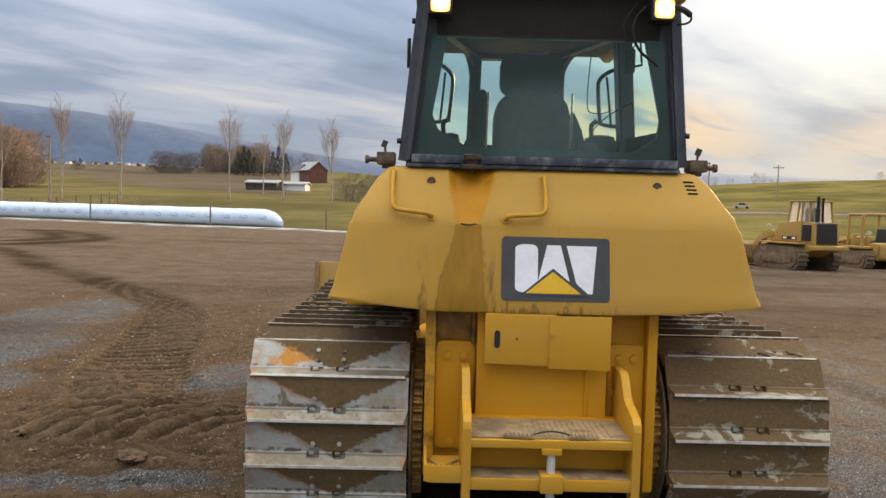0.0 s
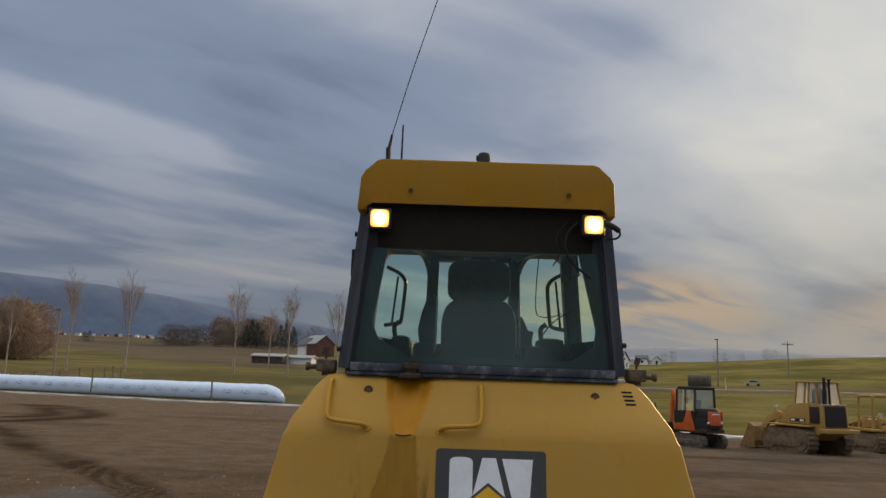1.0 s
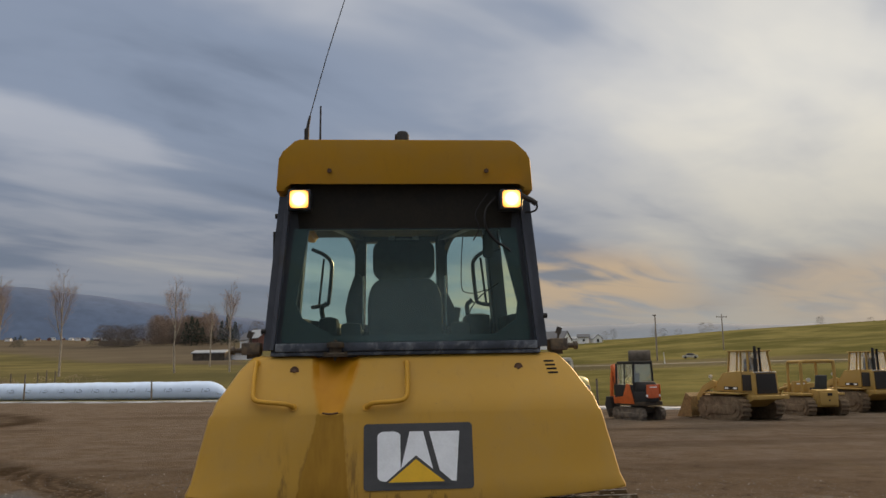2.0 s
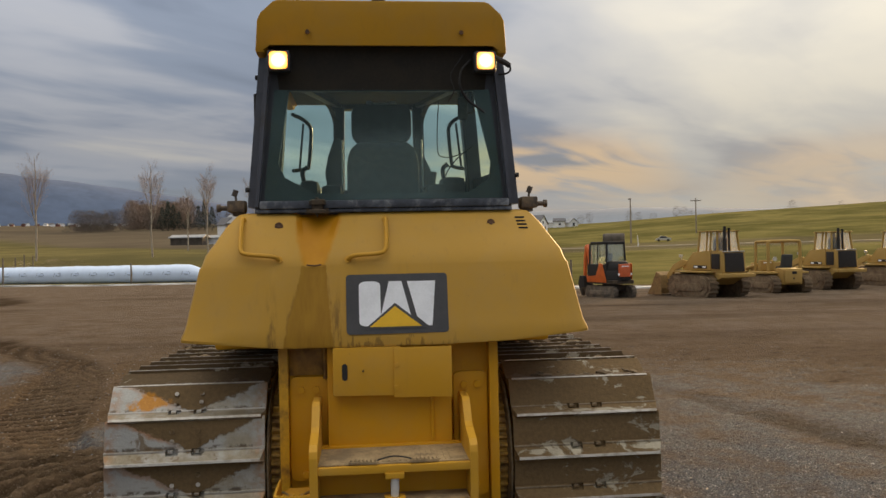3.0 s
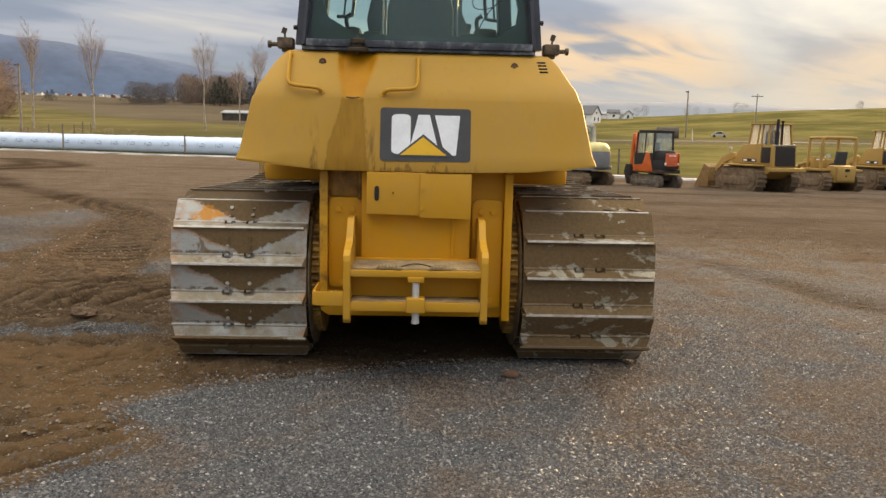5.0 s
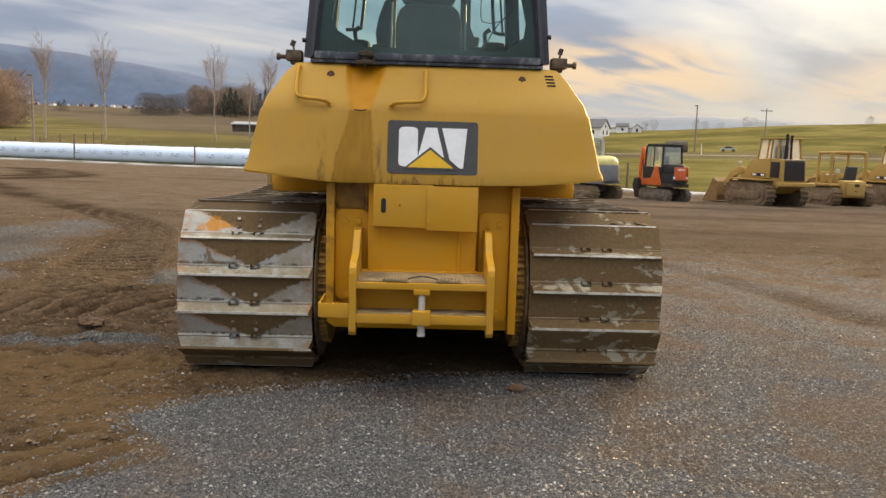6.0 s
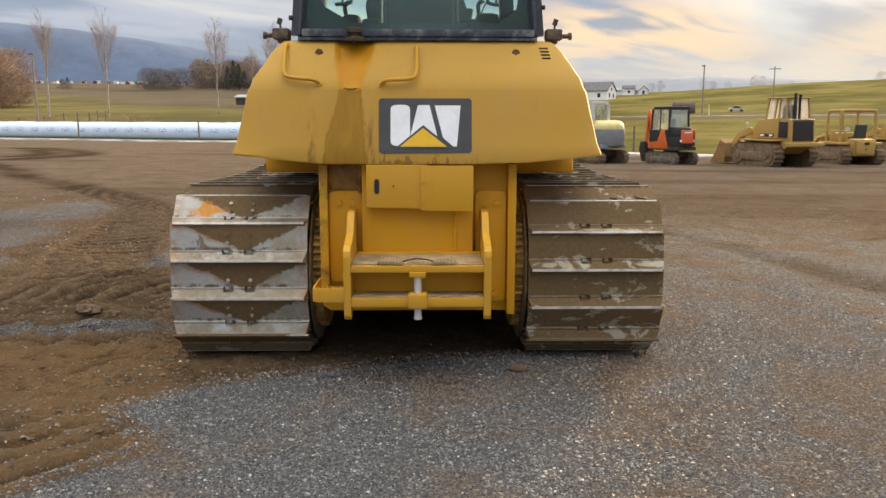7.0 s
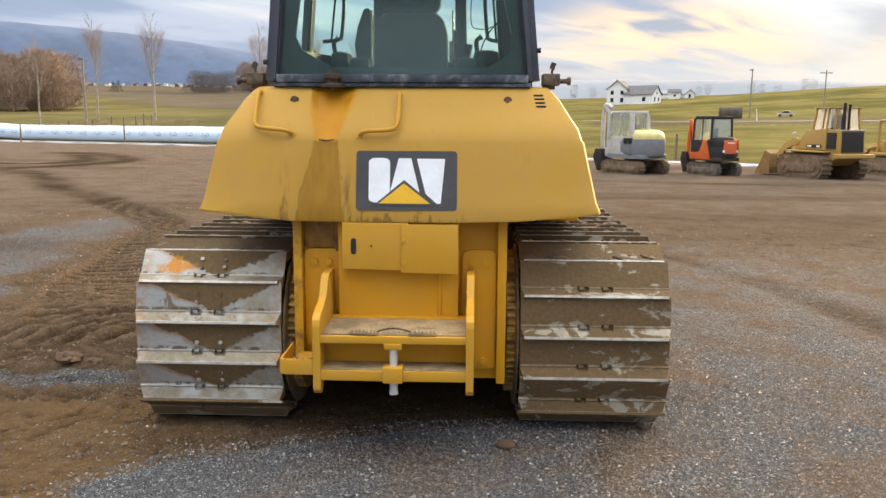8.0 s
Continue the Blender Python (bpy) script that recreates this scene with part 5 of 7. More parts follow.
for x0, x1 in ((-0.20, -0.075), (0.08, 0.20)):
    bm = bmesh.new()
    m = Matrix.Translation(((x0 + x1) / 2, -0.325, 0.657)) @ Matrix.Rotation(radians(-4 if x0 < 0 else 3), 4, "Z")
    strip = bmesh.new()
    box(strip, -0.065, 0.065, -0.012, 0.012, -0.006, 0.006, 0.002)
    for k in range(7):
        prism(strip, [(-0.060 + 0.018 * k, 0.005), (-0.048 + 0.018 * k, 0.005), (-0.054 + 0.018 * k, 0.016)], "y", -0.010, 0.010)
    bmesh.ops.transform(strip, matrix=m, verts=strip.verts)
    bm.free()
    part("serrated_tread", strip, SHELF_DUST, hitch, "serrated grip strip")
bm = bmesh.new()
tube(bm, curve_pts([(-0.085, -0.318, 0.660), (-0.04, -0.315, 0.672), (0.0, -0.312, 0.677), (0.05, -0.315, 0.672), (0.10, -0.322, 0.658)]), 0.004, 6)
part("curved_wire", bm, DARK, hitch, "thin black wire lying on the shelf")
# small step beside the hitch
bm = bmesh.new()
prism(bm, [(-0.376, -0.34), (-0.50, -0.34), (-0.525, -0.325), (-0.532, -0.29), (-0.525, -0.12), (-0.50, -0.02), (-0.376, -0.02)], "z", 0.458, 0.470, 0.003)
prism(bm, [(-0.376, -0.345), (-0.51, -0.345), (-0.538, -0.325), (-0.538, -0.06), (-0.528, -0.06), (-0.528, -0.32), (-0.505, -0.333), (-0.376, -0.333)], "z", 0.455, 0.528, 0.002)
for k in range(6):
    prism(bm, [(-0.515 + 0.021 * k, 0.525), (-0.500 + 0.021 * k, 0.525), (-0.507 + 0.021 * k, 0.540)], "y", -0.343, -0.335)
foot_step = part("boarding_step", bm, YELLOW, dozer, "small yellow step with a serrated lip")
bm = bmesh.new()
for a in (0, 1):
    tube(bm, [(-0.52, -0.30 + 0.2 * a, 0.475), (-0.385, -0.10 - 0.2 * a, 0.475)], 0.006, 6)
part("step_grip", bm, SHELF_DUST, foot_step)

# engine hood, blade and arms ahead of the cab
bm = bmesh.new()
prism(bm, [(1.80, 1.0), (3.55, 1.0), (3.62, 1.1), (3.62, 1.60), (3.5, 1.68), (1.80, 1.80)], "x", -0.42, 0.42, 0.05)
hood = part("engine_hood", bm, YELLOW, dozer)
bm = bmesh.new()
tube(bm, [(0.22, 2.5, 1.7), (0.22, 2.5, 2.25)], 0.05, 14)
part("exhaust_pipe", bm, SHADE_METAL, hood)
for s in (-1, 1):
    bm = bmesh.new()
    box(bm, min(s * 0.45, s * 1.02), max(s * 0.45, s * 1.02), 0.95, 1.75, 1.03, 1.14, 0.02)
    part("fender", bm, YELLOW_FRAME, dozer)
    bm = bmesh.new()
    tube(bm, [(s * 0.62, 2.2, 0.5), (s * 0.62, 3.4, 0.45), (s * 0.55, 4.0, 0.4)], 0.08, 10)
    part("push_arm", bm, YELLOW_FRAME, dozer)
bm = bmesh.new()
prof = [(4.02, 0.03), (4.02, 0.35), (3.98, 0.70), (4.03, 1.04), (4.06, 1.04), (4.03, 0.70), (4.08, 0.35), (4.14, 0.03)]
prism(bm, prof, "x", -1.63, 1.52, 0.008)
bmesh.ops.rotate(bm, verts=bm.verts, cent=(0, 4.0, 0), matrix=Matrix.Rotation(radians(-2.5), 3, "Z"))
blade = part("blade", bm, OLD_YELLOW, dozer, "dusty yellow dozer blade")
for x in (-1.65, 1.53):
    bm = bmesh.new()
    prism(bm, [(3.92, 0.06), (4.12, 0.05), (4.08, 1.03), (3.99, 1.05)], "x", x - 0.02, x + 0.02, 0.006)
    bmesh.ops.rotate(bm, verts=bm.verts, cent=(0, 4.0, 0), matrix=Matrix.Rotation(radians(-2.5), 3, "Z"))
    part("end_plate", bm, BUCKET_BROWN, blade, "muddy brown end of the blade")
for x in (-0.9, 0.0, 0.85):
    bm = bmesh.new()
    prism(bm, [(3.86, 0.25), (4.0, 0.2), (3.98, 0.9), (3.92, 0.9)], "x", x - 0.05, x + 0.05, 0.006)
    part("blade_rib", bm, YELLOW_FRAME, blade)

# ---- cab ----
cab = part("cab_floor", prism(bmesh.new(), [(-0.66, 0.22), (0.66, 0.22), (0.60, 0.90), (0.30, 1.72), (-0.30, 1.72), (-0.60, 0.90)], "z", 1.74, 1.815, 0.01), BLACK, dozer, "black enclosed cab with tinted rear glass and yellow roof")
for s in (-1, 1):
    bm = bmesh.new()
    strut(bm, (s * 0.655, 0.235, 1.80), (s * 0.568, 0.178, 2.63), (0.098, 0.100), (0.13, 0.13))
    part("rear_pillar", bm, PILLAR, cab)
    bm = bmesh.new()
    strut(bm, (0.568, 0.86, 1.80) if s > 0 else (-0.638, 0.86, 1.80), (0.510, 0.86, 2.63) if s > 0 else (-0.570, 0.86, 2.63), 0.085 if s > 0 else 0.05, 0.12)
    part("door_pillar", bm, BLACK, cab)
    bm = bmesh.new()
    strut(bm, (s * 0.285, 1.66, 1.80), (s * 0.270, 1.60, 2.63), 0.075, 0.08)
    part("front_pillar", bm, BLACK, cab)
    # lower door panel and head rail follow the plan of the cab
    outer = [(s * 0.655, 0.25), (s * 0.585, 0.86), (s * 0.30, 1.66)]
    inner = [(s * 0.25, 1.64), (s * 0.535, 0.86), (s * 0.605, 0.25)]
    bm = bmesh.new()
    prism(bm, outer + inner, "z", 1.80, 2.02, 0.006)
    part("lower_panel", bm, BLACK, cab)
    bm = bmesh.new()
    top_out = [(s * 0.60, 0.2), (s * 0.54, 0.86), (s * 0.29, 1.62)]
    top_in = [(s * 0.24, 1.60), (s * 0.48, 0.86), (s * 0.54, 0.2)]
    prism(bm, top_out + top_in, "z", 2.595, 2.655, 0.006)
    part("head_rail", bm, BLACK, cab)
    # rounded gusset where the door frame meets the head rail
    bm = bmesh.new()
    g = [(0.0, 0.0), (0.0, -0.20)] + [(0.20 - 0.20 * math.cos(radians(a)), -0.20 + 0.20 * math.sin(radians(a))) for a in (15, 30, 45, 60, 75)] + [(0.20, 0.0)]
    v = [bm.verts.new((s * 0.275 + s * (0.265 / 0.8) * px, 1.62 - px, 2.600 + pz)) for px, pz in g]
    w = [bm.verts.new((s * 0.275 + s * (0.265 / 0.8) * px + s * 0.03, 1.63 - px, 2.600 + pz)) for px, pz in g]
    bm.faces.new(v), bm.faces.new(w[::-1])
    for i in range(len(g)):
        bm.faces.new((v[i], v[(i + 1) % len(g)], w[(i + 1) % len(g)], w[i]))
    part("door_gusset", bm, BLACK, cab)
    bm = bmesh.new()
    prism(bm, [(s * 0.548, 0.92), (s * 0.292, 1.62), (s * 0.286, 1.618), (s * 0.542, 0.918)], "z", 2.02, 2.595)
    pane = part("door_pane", bm, CLEAR_GLASS, cab, "clear side glass")
    pane.visible_shadow = False
    bm = bmesh.new()
    prism(bm, [(s * 0.618, 0.31), (s * 0.572, 0.80), (s * 0.566, 0.80), (s * 0.612, 0.31)], "z", 2.02, 2.595)
    pane = part("quarter_pane", bm, CLEAR_GLASS, cab, "clear side glass")
    pane.visible_shadow = False
    # looped grab bar on the door
    bm = bmesh.new()
    x0, x1 = s * 0.53, s * 0.42
    tube(bm, curve_pts([(x0, 0.93, 2.44), (s * 0.47, 1.02, 2.42), (s * 0.435, 1.06, 2.385), (s * 0.43, 1.07, 2.33), (s * 0.445, 1.07, 2.16), (s * 0.46, 1.05, 2.125), (x0, 0.93, 2.10)]), 0.012, 8)
    part("door_grab_bar", bm, BLACK, cab)
    bm = bmesh.new()
    tube(bm, [(s * 0.475, 1.05, 2.40), (s * 0.50, 1.0, 2.10)], 0.007, 6)
    part("gas_strut", bm, DARK, cab)
    # work lamps under the roof
    bm = bmesh.new()
    box(bm, s * 0.515 - 0.056, s * 0.515 + 0.056, 0.052, 0.125, 2.502, 2.606, 0.012)
    lamp = part("work_lamp", bm, BLACK, cab, "lit square work lamp in a black housing")
    bm = bmesh.new()
    prism(bm, round_rect(s * 0.515 - 0.044, s * 0.515 + 0.044, 2.512, 2.596, 0.014), "y", 0.040, 0.0515, 0.003)
    part("lamp_lens", bm, LAMP_GLOW, lamp, "glowing warm white lens")

# rear wall with the window opening
OUT = [(-0.640, 1.80), (-0.662, 1.82), (-0.60, 2.25), (-0.55, 2.64), (0.55, 2.64), (0.60, 2.25), (0.662, 1.82), (0.640, 1.80)]
HOLE = [(-0.36, 1.905), (-0.51, 1.99), (-0.540, 2.06), (-0.478, 2.425), (0.465, 2.425), (0.555, 2.06), (0.545, 1.975), (0.44, 1.905)]


def rear_y(z):
    return float(np.interp(z, [1.80, 2.64], [0.205, 0.150]))


bm = bmesh.new()
loops = []
for ring, off in ((OUT, 0.0), (HOLE, 0.004), (HOLE, 0.03), (OUT, 0.04)):
    loops.append([bm.verts.new((x, rear_y(z) + off, z)) for x, z in ring])
for a, b in zip(loops, loops[1:] + loops[:1]):
    for k in range(len(OUT)):
        bm.faces.new((a[k], a[(k + 1) % len(OUT)], b[(k + 1) % len(OUT)], b[k]))
part("rear_frame", bm, BLACK, cab)
# flat panel stands in for the shaded recess below the roof
bm = bmesh.new()
v = [bm.verts.new((x, rear_y(z) - 0.004, z)) for x, z in ((-0.525, 2.43), (0.525, 2.43), (0.548, 2.65), (-0.548, 2.65))]
w = [bm.verts.new(q.co + Vector((0, 0.003, 0))) for q in v]
bm.faces.new(v), bm.faces.new(w[::-1])
for k in range(4):
    bm.faces.new((v[k], v[(k + 1) % 4], w[(k + 1) % 4], w[k]))
part("header_lining", bm, SHADOWED, cab, "lining panel above the rear window, roof recess shade in its colour")
bm = bmesh.new()
PANE = [(-0.605, 1.872), (0.605, 1.872), (0.612, 1.90), (0.548, 2.428), (-0.548, 2.428), (-0.612, 1.90)]
v = [[bm.verts.new((x, rear_y(z) + o, z)) for x, z in PANE] for o in (-0.013, -0.007)]
bm.faces.new(v[0]), bm.faces.new(v[1][::-1])
for k in range(len(PANE)):
    bm.faces.new((v[0][k], v[0][(k + 1) % len(PANE)], v[1][(k + 1) % len(PANE)], v[1][k]))
pane = part("rear_pane", bm, GLASS, cab, "tinted rear window")
pane.visible_shadow = False
bm = bmesh.new()
box(bm, -0.635, 0.640, 0.155, 0.205, 1.828, 1.868, 0.006)
box(bm, -0.655, 0.655, 0.165, 0.215, 1.808, 1.826, 0.004)
part("window_sill", bm, SILL_METAL, cab, "scuffed grey sill below the rear window")
bm = bmesh.new()
box(bm, -0.25, 0.25, 1.60, 1.606, 2.02, 2.59)
pane = part("windscreen", bm, CLEAR_GLASS, cab, "clear front glass")
pane.visible_shadow = False
bm = bmesh.new()
box(bm, -0.30, 0.30, 1.58, 1.66, 1.80, 2.03, 0.01)
part("front_panel", bm, BLACK, cab)
bm = bmesh.new()
box(bm, -0.30, 0.30, 1.58, 1.66, 2.585, 2.64, 0.01)
part("front_header", bm, BLACK, cab)
bm = bmesh.new()
box(bm, -0.56, 0.56, 0.2, 1.6, 2.62, 2.652, 0.01)
part("head_lining", bm, DARK, cab)
# roof
bm = bmesh.new()
prism(bm, [(-0.634, 2.605), (-0.585, 2.605), (-0.572, 2.655), (0.572, 2.655), (0.585, 2.605), (0.634, 2.605), (0.622, 2.77), (0.603, 2.805), (0.545, 2.857), (0.52, 2.866), (-0.52, 2.866), (-0.545, 2.857), (-0.603, 2.805), (-0.622, 2.77)], "y", 0.10, 1.72, 0.026)
for v in bm.verts:
    if v.co.y < 0.5:
        v.co.y -= (v.co.z - 2.62) * 0.30
        v.co.z -= (v.co.z - 2.62) * 0.075
        v.co.x *= 1 - (v.co.z - 2.62) * 0.06
roof = part("cab_roof", bm, YELLOW, cab, "rounded yellow cab roof")
for x in (-0.372, 0.397):
    bm = bmesh.new()
    bolt(bm, (x, 0.071, 2.70), (0, -1, 0), 0.012, 0.008)
    part("bolt", bm, PLUG, roof)
for y, z in ((0.16, 2.745), (0.17, 2.715), (0.18, 2.685)):
    bm = bmesh.new()
    tube(bm, [(0.618, y, z), (0.632, y, z)], 0.009, 8)
    part("side_bolt", bm, DARK, roof)
bm = bmesh.new()
tube(bm, [(-0.01, 0.30, 2.862), (-0.01, 0.30, 2.95), (-0.01, 0.30, 2.965)], [0.036, 0.034, 0.026], 14)
tube(bm, [(-0.05, 0.30, 2.94), (-0.02, 0.30, 2.94)], 0.016, 8)
part("roof_beacon", bm, DARK, roof, "small black roof fitting")
bm = bmesh.new()
tube(bm, [(-0.512, 0.35, 2.862), (-0.512, 0.35, 2.995), (-0.508, 0.35, 3.0), (-0.496, 0.35, 3.068)], [0.013, 0.013, 0.009, 0.006], 8)
tube(bm, curve_pts([(-0.496, 0.35, 3.066), (-0.405, 0.36, 3.42), (-0.285, 0.39, 3.85), (-0.15, 0.40, 4.35)]), 0.0028, 5)
part("whip_antenna", bm, DARK, roof, "long thin leaning whip antenna")
bm = bmesh.new()
tube(bm, [(-0.442, 0.35, 2.862), (-0.440, 0.35, 3.122)], [0.006, 0.0045], 7)
part("stub_antenna", bm, DARK, roof)
# loose wiring at the lamp
bm = bmesh.new()
tube(bm, curve_pts([(0.565, 0.07, 2.575), (0.615, 0.06, 2.548), (0.640, 0.06, 2.53)]), 0.014, 8)
tube(bm, curve_pts([(0.640, 0.06, 2.535), (0.642, 0.06, 2.51), (0.625, 0.07, 2.495), (0.59, 0.10, 2.495)]), 0.005, 6)
tube(bm, curve_pts([(0.45, 0.13, 2.58), (0.40, 0.12, 2.52), (0.39, 0.11, 2.44), (0.43, 0.12, 2.37), (0.49, 0.12, 2.325), (0.515, 0.12, 2.305)]), 0.0065, 6)
tube(bm, curve_pts([(0.41, 0.13, 2.60), (0.345, 0.12, 2.50), (0.36, 0.12, 2.42), (0.33, 0.12, 2.36)]), 0.003, 6)
part("loose_cable", bm, DARK, cab, "loose black lamp cable")
bm = bmesh.new()
tube(bm, curve_pts([(0.36, 0.95, 2.52), (0.35, 0.95, 2.4), (0.345, 0.95, 2.28), (0.35, 0.95, 2.20), (0.38, 0.97, 2.18), (0.44, 0.97, 2.18), (0.50, 0.95, 2.20)]), 0.003, 6)
tube(bm, curve_pts([(0.52, 0.6, 2.2), (0.46, 0.9, 2.16), (0.42, 1.1, 2.10), (0.40, 1.2, 2.03)]), 0.004, 6)
part("window_cable", bm, DARK, cab, "thin cable hanging behind the glass")
for s, z in ((-1, 2.50), (-1, 1.93), (1, 1.99)):
    bm = bmesh.new()
    x = s * float(np.interp(z, [1.8, 2.63], [0.705, 0.618]))
    tube(bm, [(x - s * 0.005, 0.2, z), (x + s * 0.016, 0.2, z)], 0.013, 8)
    part("hinge_knob", bm, DARK, cab)
bm = bmesh.new()
box(bm, -0.672, -0.655, 0.30, 0.34, 2.30, 2.44, 0.004)
part("side_mirror", bm, DARK, cab, "thin black mirror edge")
bm = bmesh.new()
prism(bm, round_rect(0.400, 0.452, 2.30, 2.42, 0.012), "y", 0.30, 0.318, 0.004)
tube(bm, [(0.43, 0.31, 2.41), (0.475, 0.31, 2.475), (0.485, 0.31, 2.36)], 0.006, 6)
tube(bm, [(0.44, 0.31, 2.33), (0.49, 0.31, 2.345), (0.485, 0.31, 2.36)], 0.006, 6)
tube(bm, [(0.475, 0.31, 2.475), (0.475, 0.30, 2.60)], 0.007, 6)
part("inside_mirror", bm, DARK, cab, "small dark mirror on a bent wire bracket")
# seat and consoles behind the glass
bm = bmesh.new()
prism(bm, round_rect(-0.175, 0.175, 2.238, 2.462, 0.060), "y", 0.72, 0.82, 0.02)
seat = part("seat_headrest", bm, SEAT_CLOTH, cab, "dark cloth operator seat")
bm = bmesh.new()
prism(bm, [(-0.205, 1.88), (0.215, 1.88), (0.215, 2.12), (0.195, 2.20), (0.15, 2.242), (-0.14, 2.242), (-0.185, 2.20), (-0.205, 2.12)], "y", 0.70, 0.85, 0.03)
part("seat_back", bm, SEAT_CLOTH, seat)
bm = bmesh.new()
for x0, x1 in ((-0.085, -0.050), (-0.045, 0.045), (0.050, 0.085)):
    box(bm, x0, x1, 0.735, 0.79, 2.455, 2.485 if abs(x0 + x1) > 0.05 else 2.474, 0.004)
part("headrest_bracket", bm, STEEL, seat, "pale metal bracket on the headrest")
for x in (-0.235, 0.245):
    bm = bmesh.new()
    tube(bm, [(x, 0.86, 1.96), (x * 0.985, 0.85, 2.27)], 0.006, 8)
    part("belt_rod", bm, STEEL, seat, "thin bright rod")
bm = bmesh.new()
box(bm, -0.24, 0.25, 0.80, 1.25, 1.83, 1.96, 0.04)
part("seat_cushion", bm, SEAT_CLOTH, seat)
for x0, x1 in ((-0.36, -0.24), (0.26, 0.38)):
    bm = bmesh.new()
    box(bm, x0, x1, 0.78, 1.2, 1.81, 2.0, 0.03)
    tube(bm, [((x0 + x1) / 2, 1.12, 1.98), ((x0 + x1) / 2 + 0.01, 1.14, 2.10)], [0.015, 0.028], 8)
    part("arm_console", bm, SEAT_CLOTH, cab)
for pts in ([(-0.235, 1.98), (-0.230, 2.25), (-0.255, 2.29), (-0.285, 2.28), (-0.318, 2.18), (-0.340, 2.08), (-0.325, 1.98)],
            [(0.235, 1.98), (0.330, 1.98), (0.305, 2.06), (0.275, 2.13), (0.258, 2.17), (0.238, 2.16)]):
    bm = bmesh.new()
    prism(bm, pts, "y", 0.86, 0.97, 0.018)
    part("side_bolster", bm, SEAT_CLOTH, cab)
for x0, x1, top in ((-0.50, -0.38, 2.045), (0.36, 0.52, 2.055)):
    bm = bmesh.new()
    box(bm, x0, x1, 0.92, 1.16, 1.84, top, 0.045)
    tube(bm, curve_pts([(x0 + 0.03, 1.0, top - 0.03), (x0 + 0.02, 0.98, top + 0.05), (x0 + 0.05, 0.98, top + 0.08)]), [0.014] * 12 + [0.022], 8)
    part("control_pod", bm, SEAT_CLOTH, cab, "dark rounded control pod with a lever")

# ---- parked machines at the edge of the yard ----


def stand(x, y, yaw, sink=0.02):
    return pose(x, y, ground_z(x, y) - sink, 0, 0, yaw)


def small_track(parent, cx, length, height, width, mat, n_shoes):
    """An old crawler track: loop of shoes with wheels inside."""
    r = height / 2
    bm = bmesh.new()
    prism(bm, round_rect(-length / 2 + 0.04, length / 2 - 0.04, 0.04, height - 0.04, r - 0.06, 6), "x", cx - width / 2 + 0.02, cx + width / 2 - 0.02)
    track = part("crawler_track", bm, mat, parent)
    bm = bmesh.new()
    straight = length - height
    loop = 2 * straight + math.pi * height
    box(bm, -width / 2, width / 2, -0.055, 0.055, -0.01, 0.018)
    box(bm, -width / 2, width / 2, -0.012, 0.012, 0.018, 0.05)
    bmesh.ops.recalc_face_normals(bm, faces=bm.faces)
    me = bpy.data.meshes.new("track_shoe")
    bm.to_mesh(me)
    bm.free()
    me.materials.append(mat)
    for k in range(n_shoes):
        s = loop * k / n_shoes
        if s < straight:
            y, z, a = -straight / 2 + s, height, 0
        elif s < straight + math.pi * r:
            a = (s - straight) / r
            y, z = straight / 2 + r * math.sin(a), r + r * math.cos(a)
        elif s < 2 * straight + math.pi * r:
            y, z, a = straight / 2 - (s - straight - math.pi * r), 0, math.pi
        else:
            a = math.pi + (s - 2 * straight - math.pi * r) / r
            y, z = -straight / 2 + r * math.sin(a), r + r * math.cos(a)
        piece("track_shoe", me, track, Matrix.Translation((cx, y, z - 0.03 * math.cos(a))) @ Matrix.Rotation(-a, 4, "X"))
    out = 1 if cx > 0 else -1
    for y, rad in ((-straight / 2, r * 0.72), (straight / 2, r * 0.72)):
        bm = bmesh.new()
        x = cx + out * (width / 2 - 0.03)
        tube(bm, [(x, y, r), (x + out * 0.05, y, r)], rad, 18)
        tube(bm, [(x, y, r), (x + out * 0.09, y, r)], rad * 0.4, 12)
        part("track_wheel", bm, mat, track)
    bm = bmesh.new()
    x = cx + out * (width / 2 - 0.02)
    box(bm, min(x, x + out * 0.05), max(x, x + out * 0.05), -straight / 2, straight / 2, r * 0.55, r * 1.25, 0.02)
    part("track_guard", bm, mat, track)
    return track


def window_box(parent, x0, x1, y0, y1, z0, z1, taper, mat, glass_mat, bar=0.07):
    """A glazed cab: corner posts, sill, roof and a pane in each side."""
    cxm, cym = (x0 + x1) / 2, (y0 + y1) / 2
    corners = [(x0, y0), (x1, y0), (x1, y1), (x0, y1)]
    tops = [(cxm + (x - cxm) * taper, cym + (y - cym) * taper) for x, y in corners]
    for (ax, ay), (bx, by) in zip(corners, tops):
        bm = bmesh.new()
        strut(bm, (ax, ay, z0), (bx, by, z1), bar, bar)
        part("cab_post", bm, mat, parent)
    for k in range(4):
        a, b, c, d = corners[k], corners[(k + 1) % 4], tops[(k + 1) % 4], tops[k]
        nx, ny = -(b[1] - a[1]), b[0] - a[0]
        ln = math.hypot(nx, ny)
        nx, ny = nx / ln * 0.008, ny / ln * 0.008
        bm = bmesh.new()
        lo = [bm.verts.new(p) for p in ((a[0], a[1], z0), (b[0], b[1], z0), (c[0], c[1], z1), (d[0], d[1], z1))]
        hi = [bm.verts.new(v.co + Vector((nx, ny, 0))) for v in lo]
        bm.faces.new(lo), bm.faces.new(hi[::-1])
        for i in range(4):
            bm.faces.new((lo[i], lo[(i + 1) % 4], hi[(i + 1) % 4], hi[i]))
        pane = part("cab_pane", bm, glass_mat, parent)
        pane.visible_shadow = False
    return tops


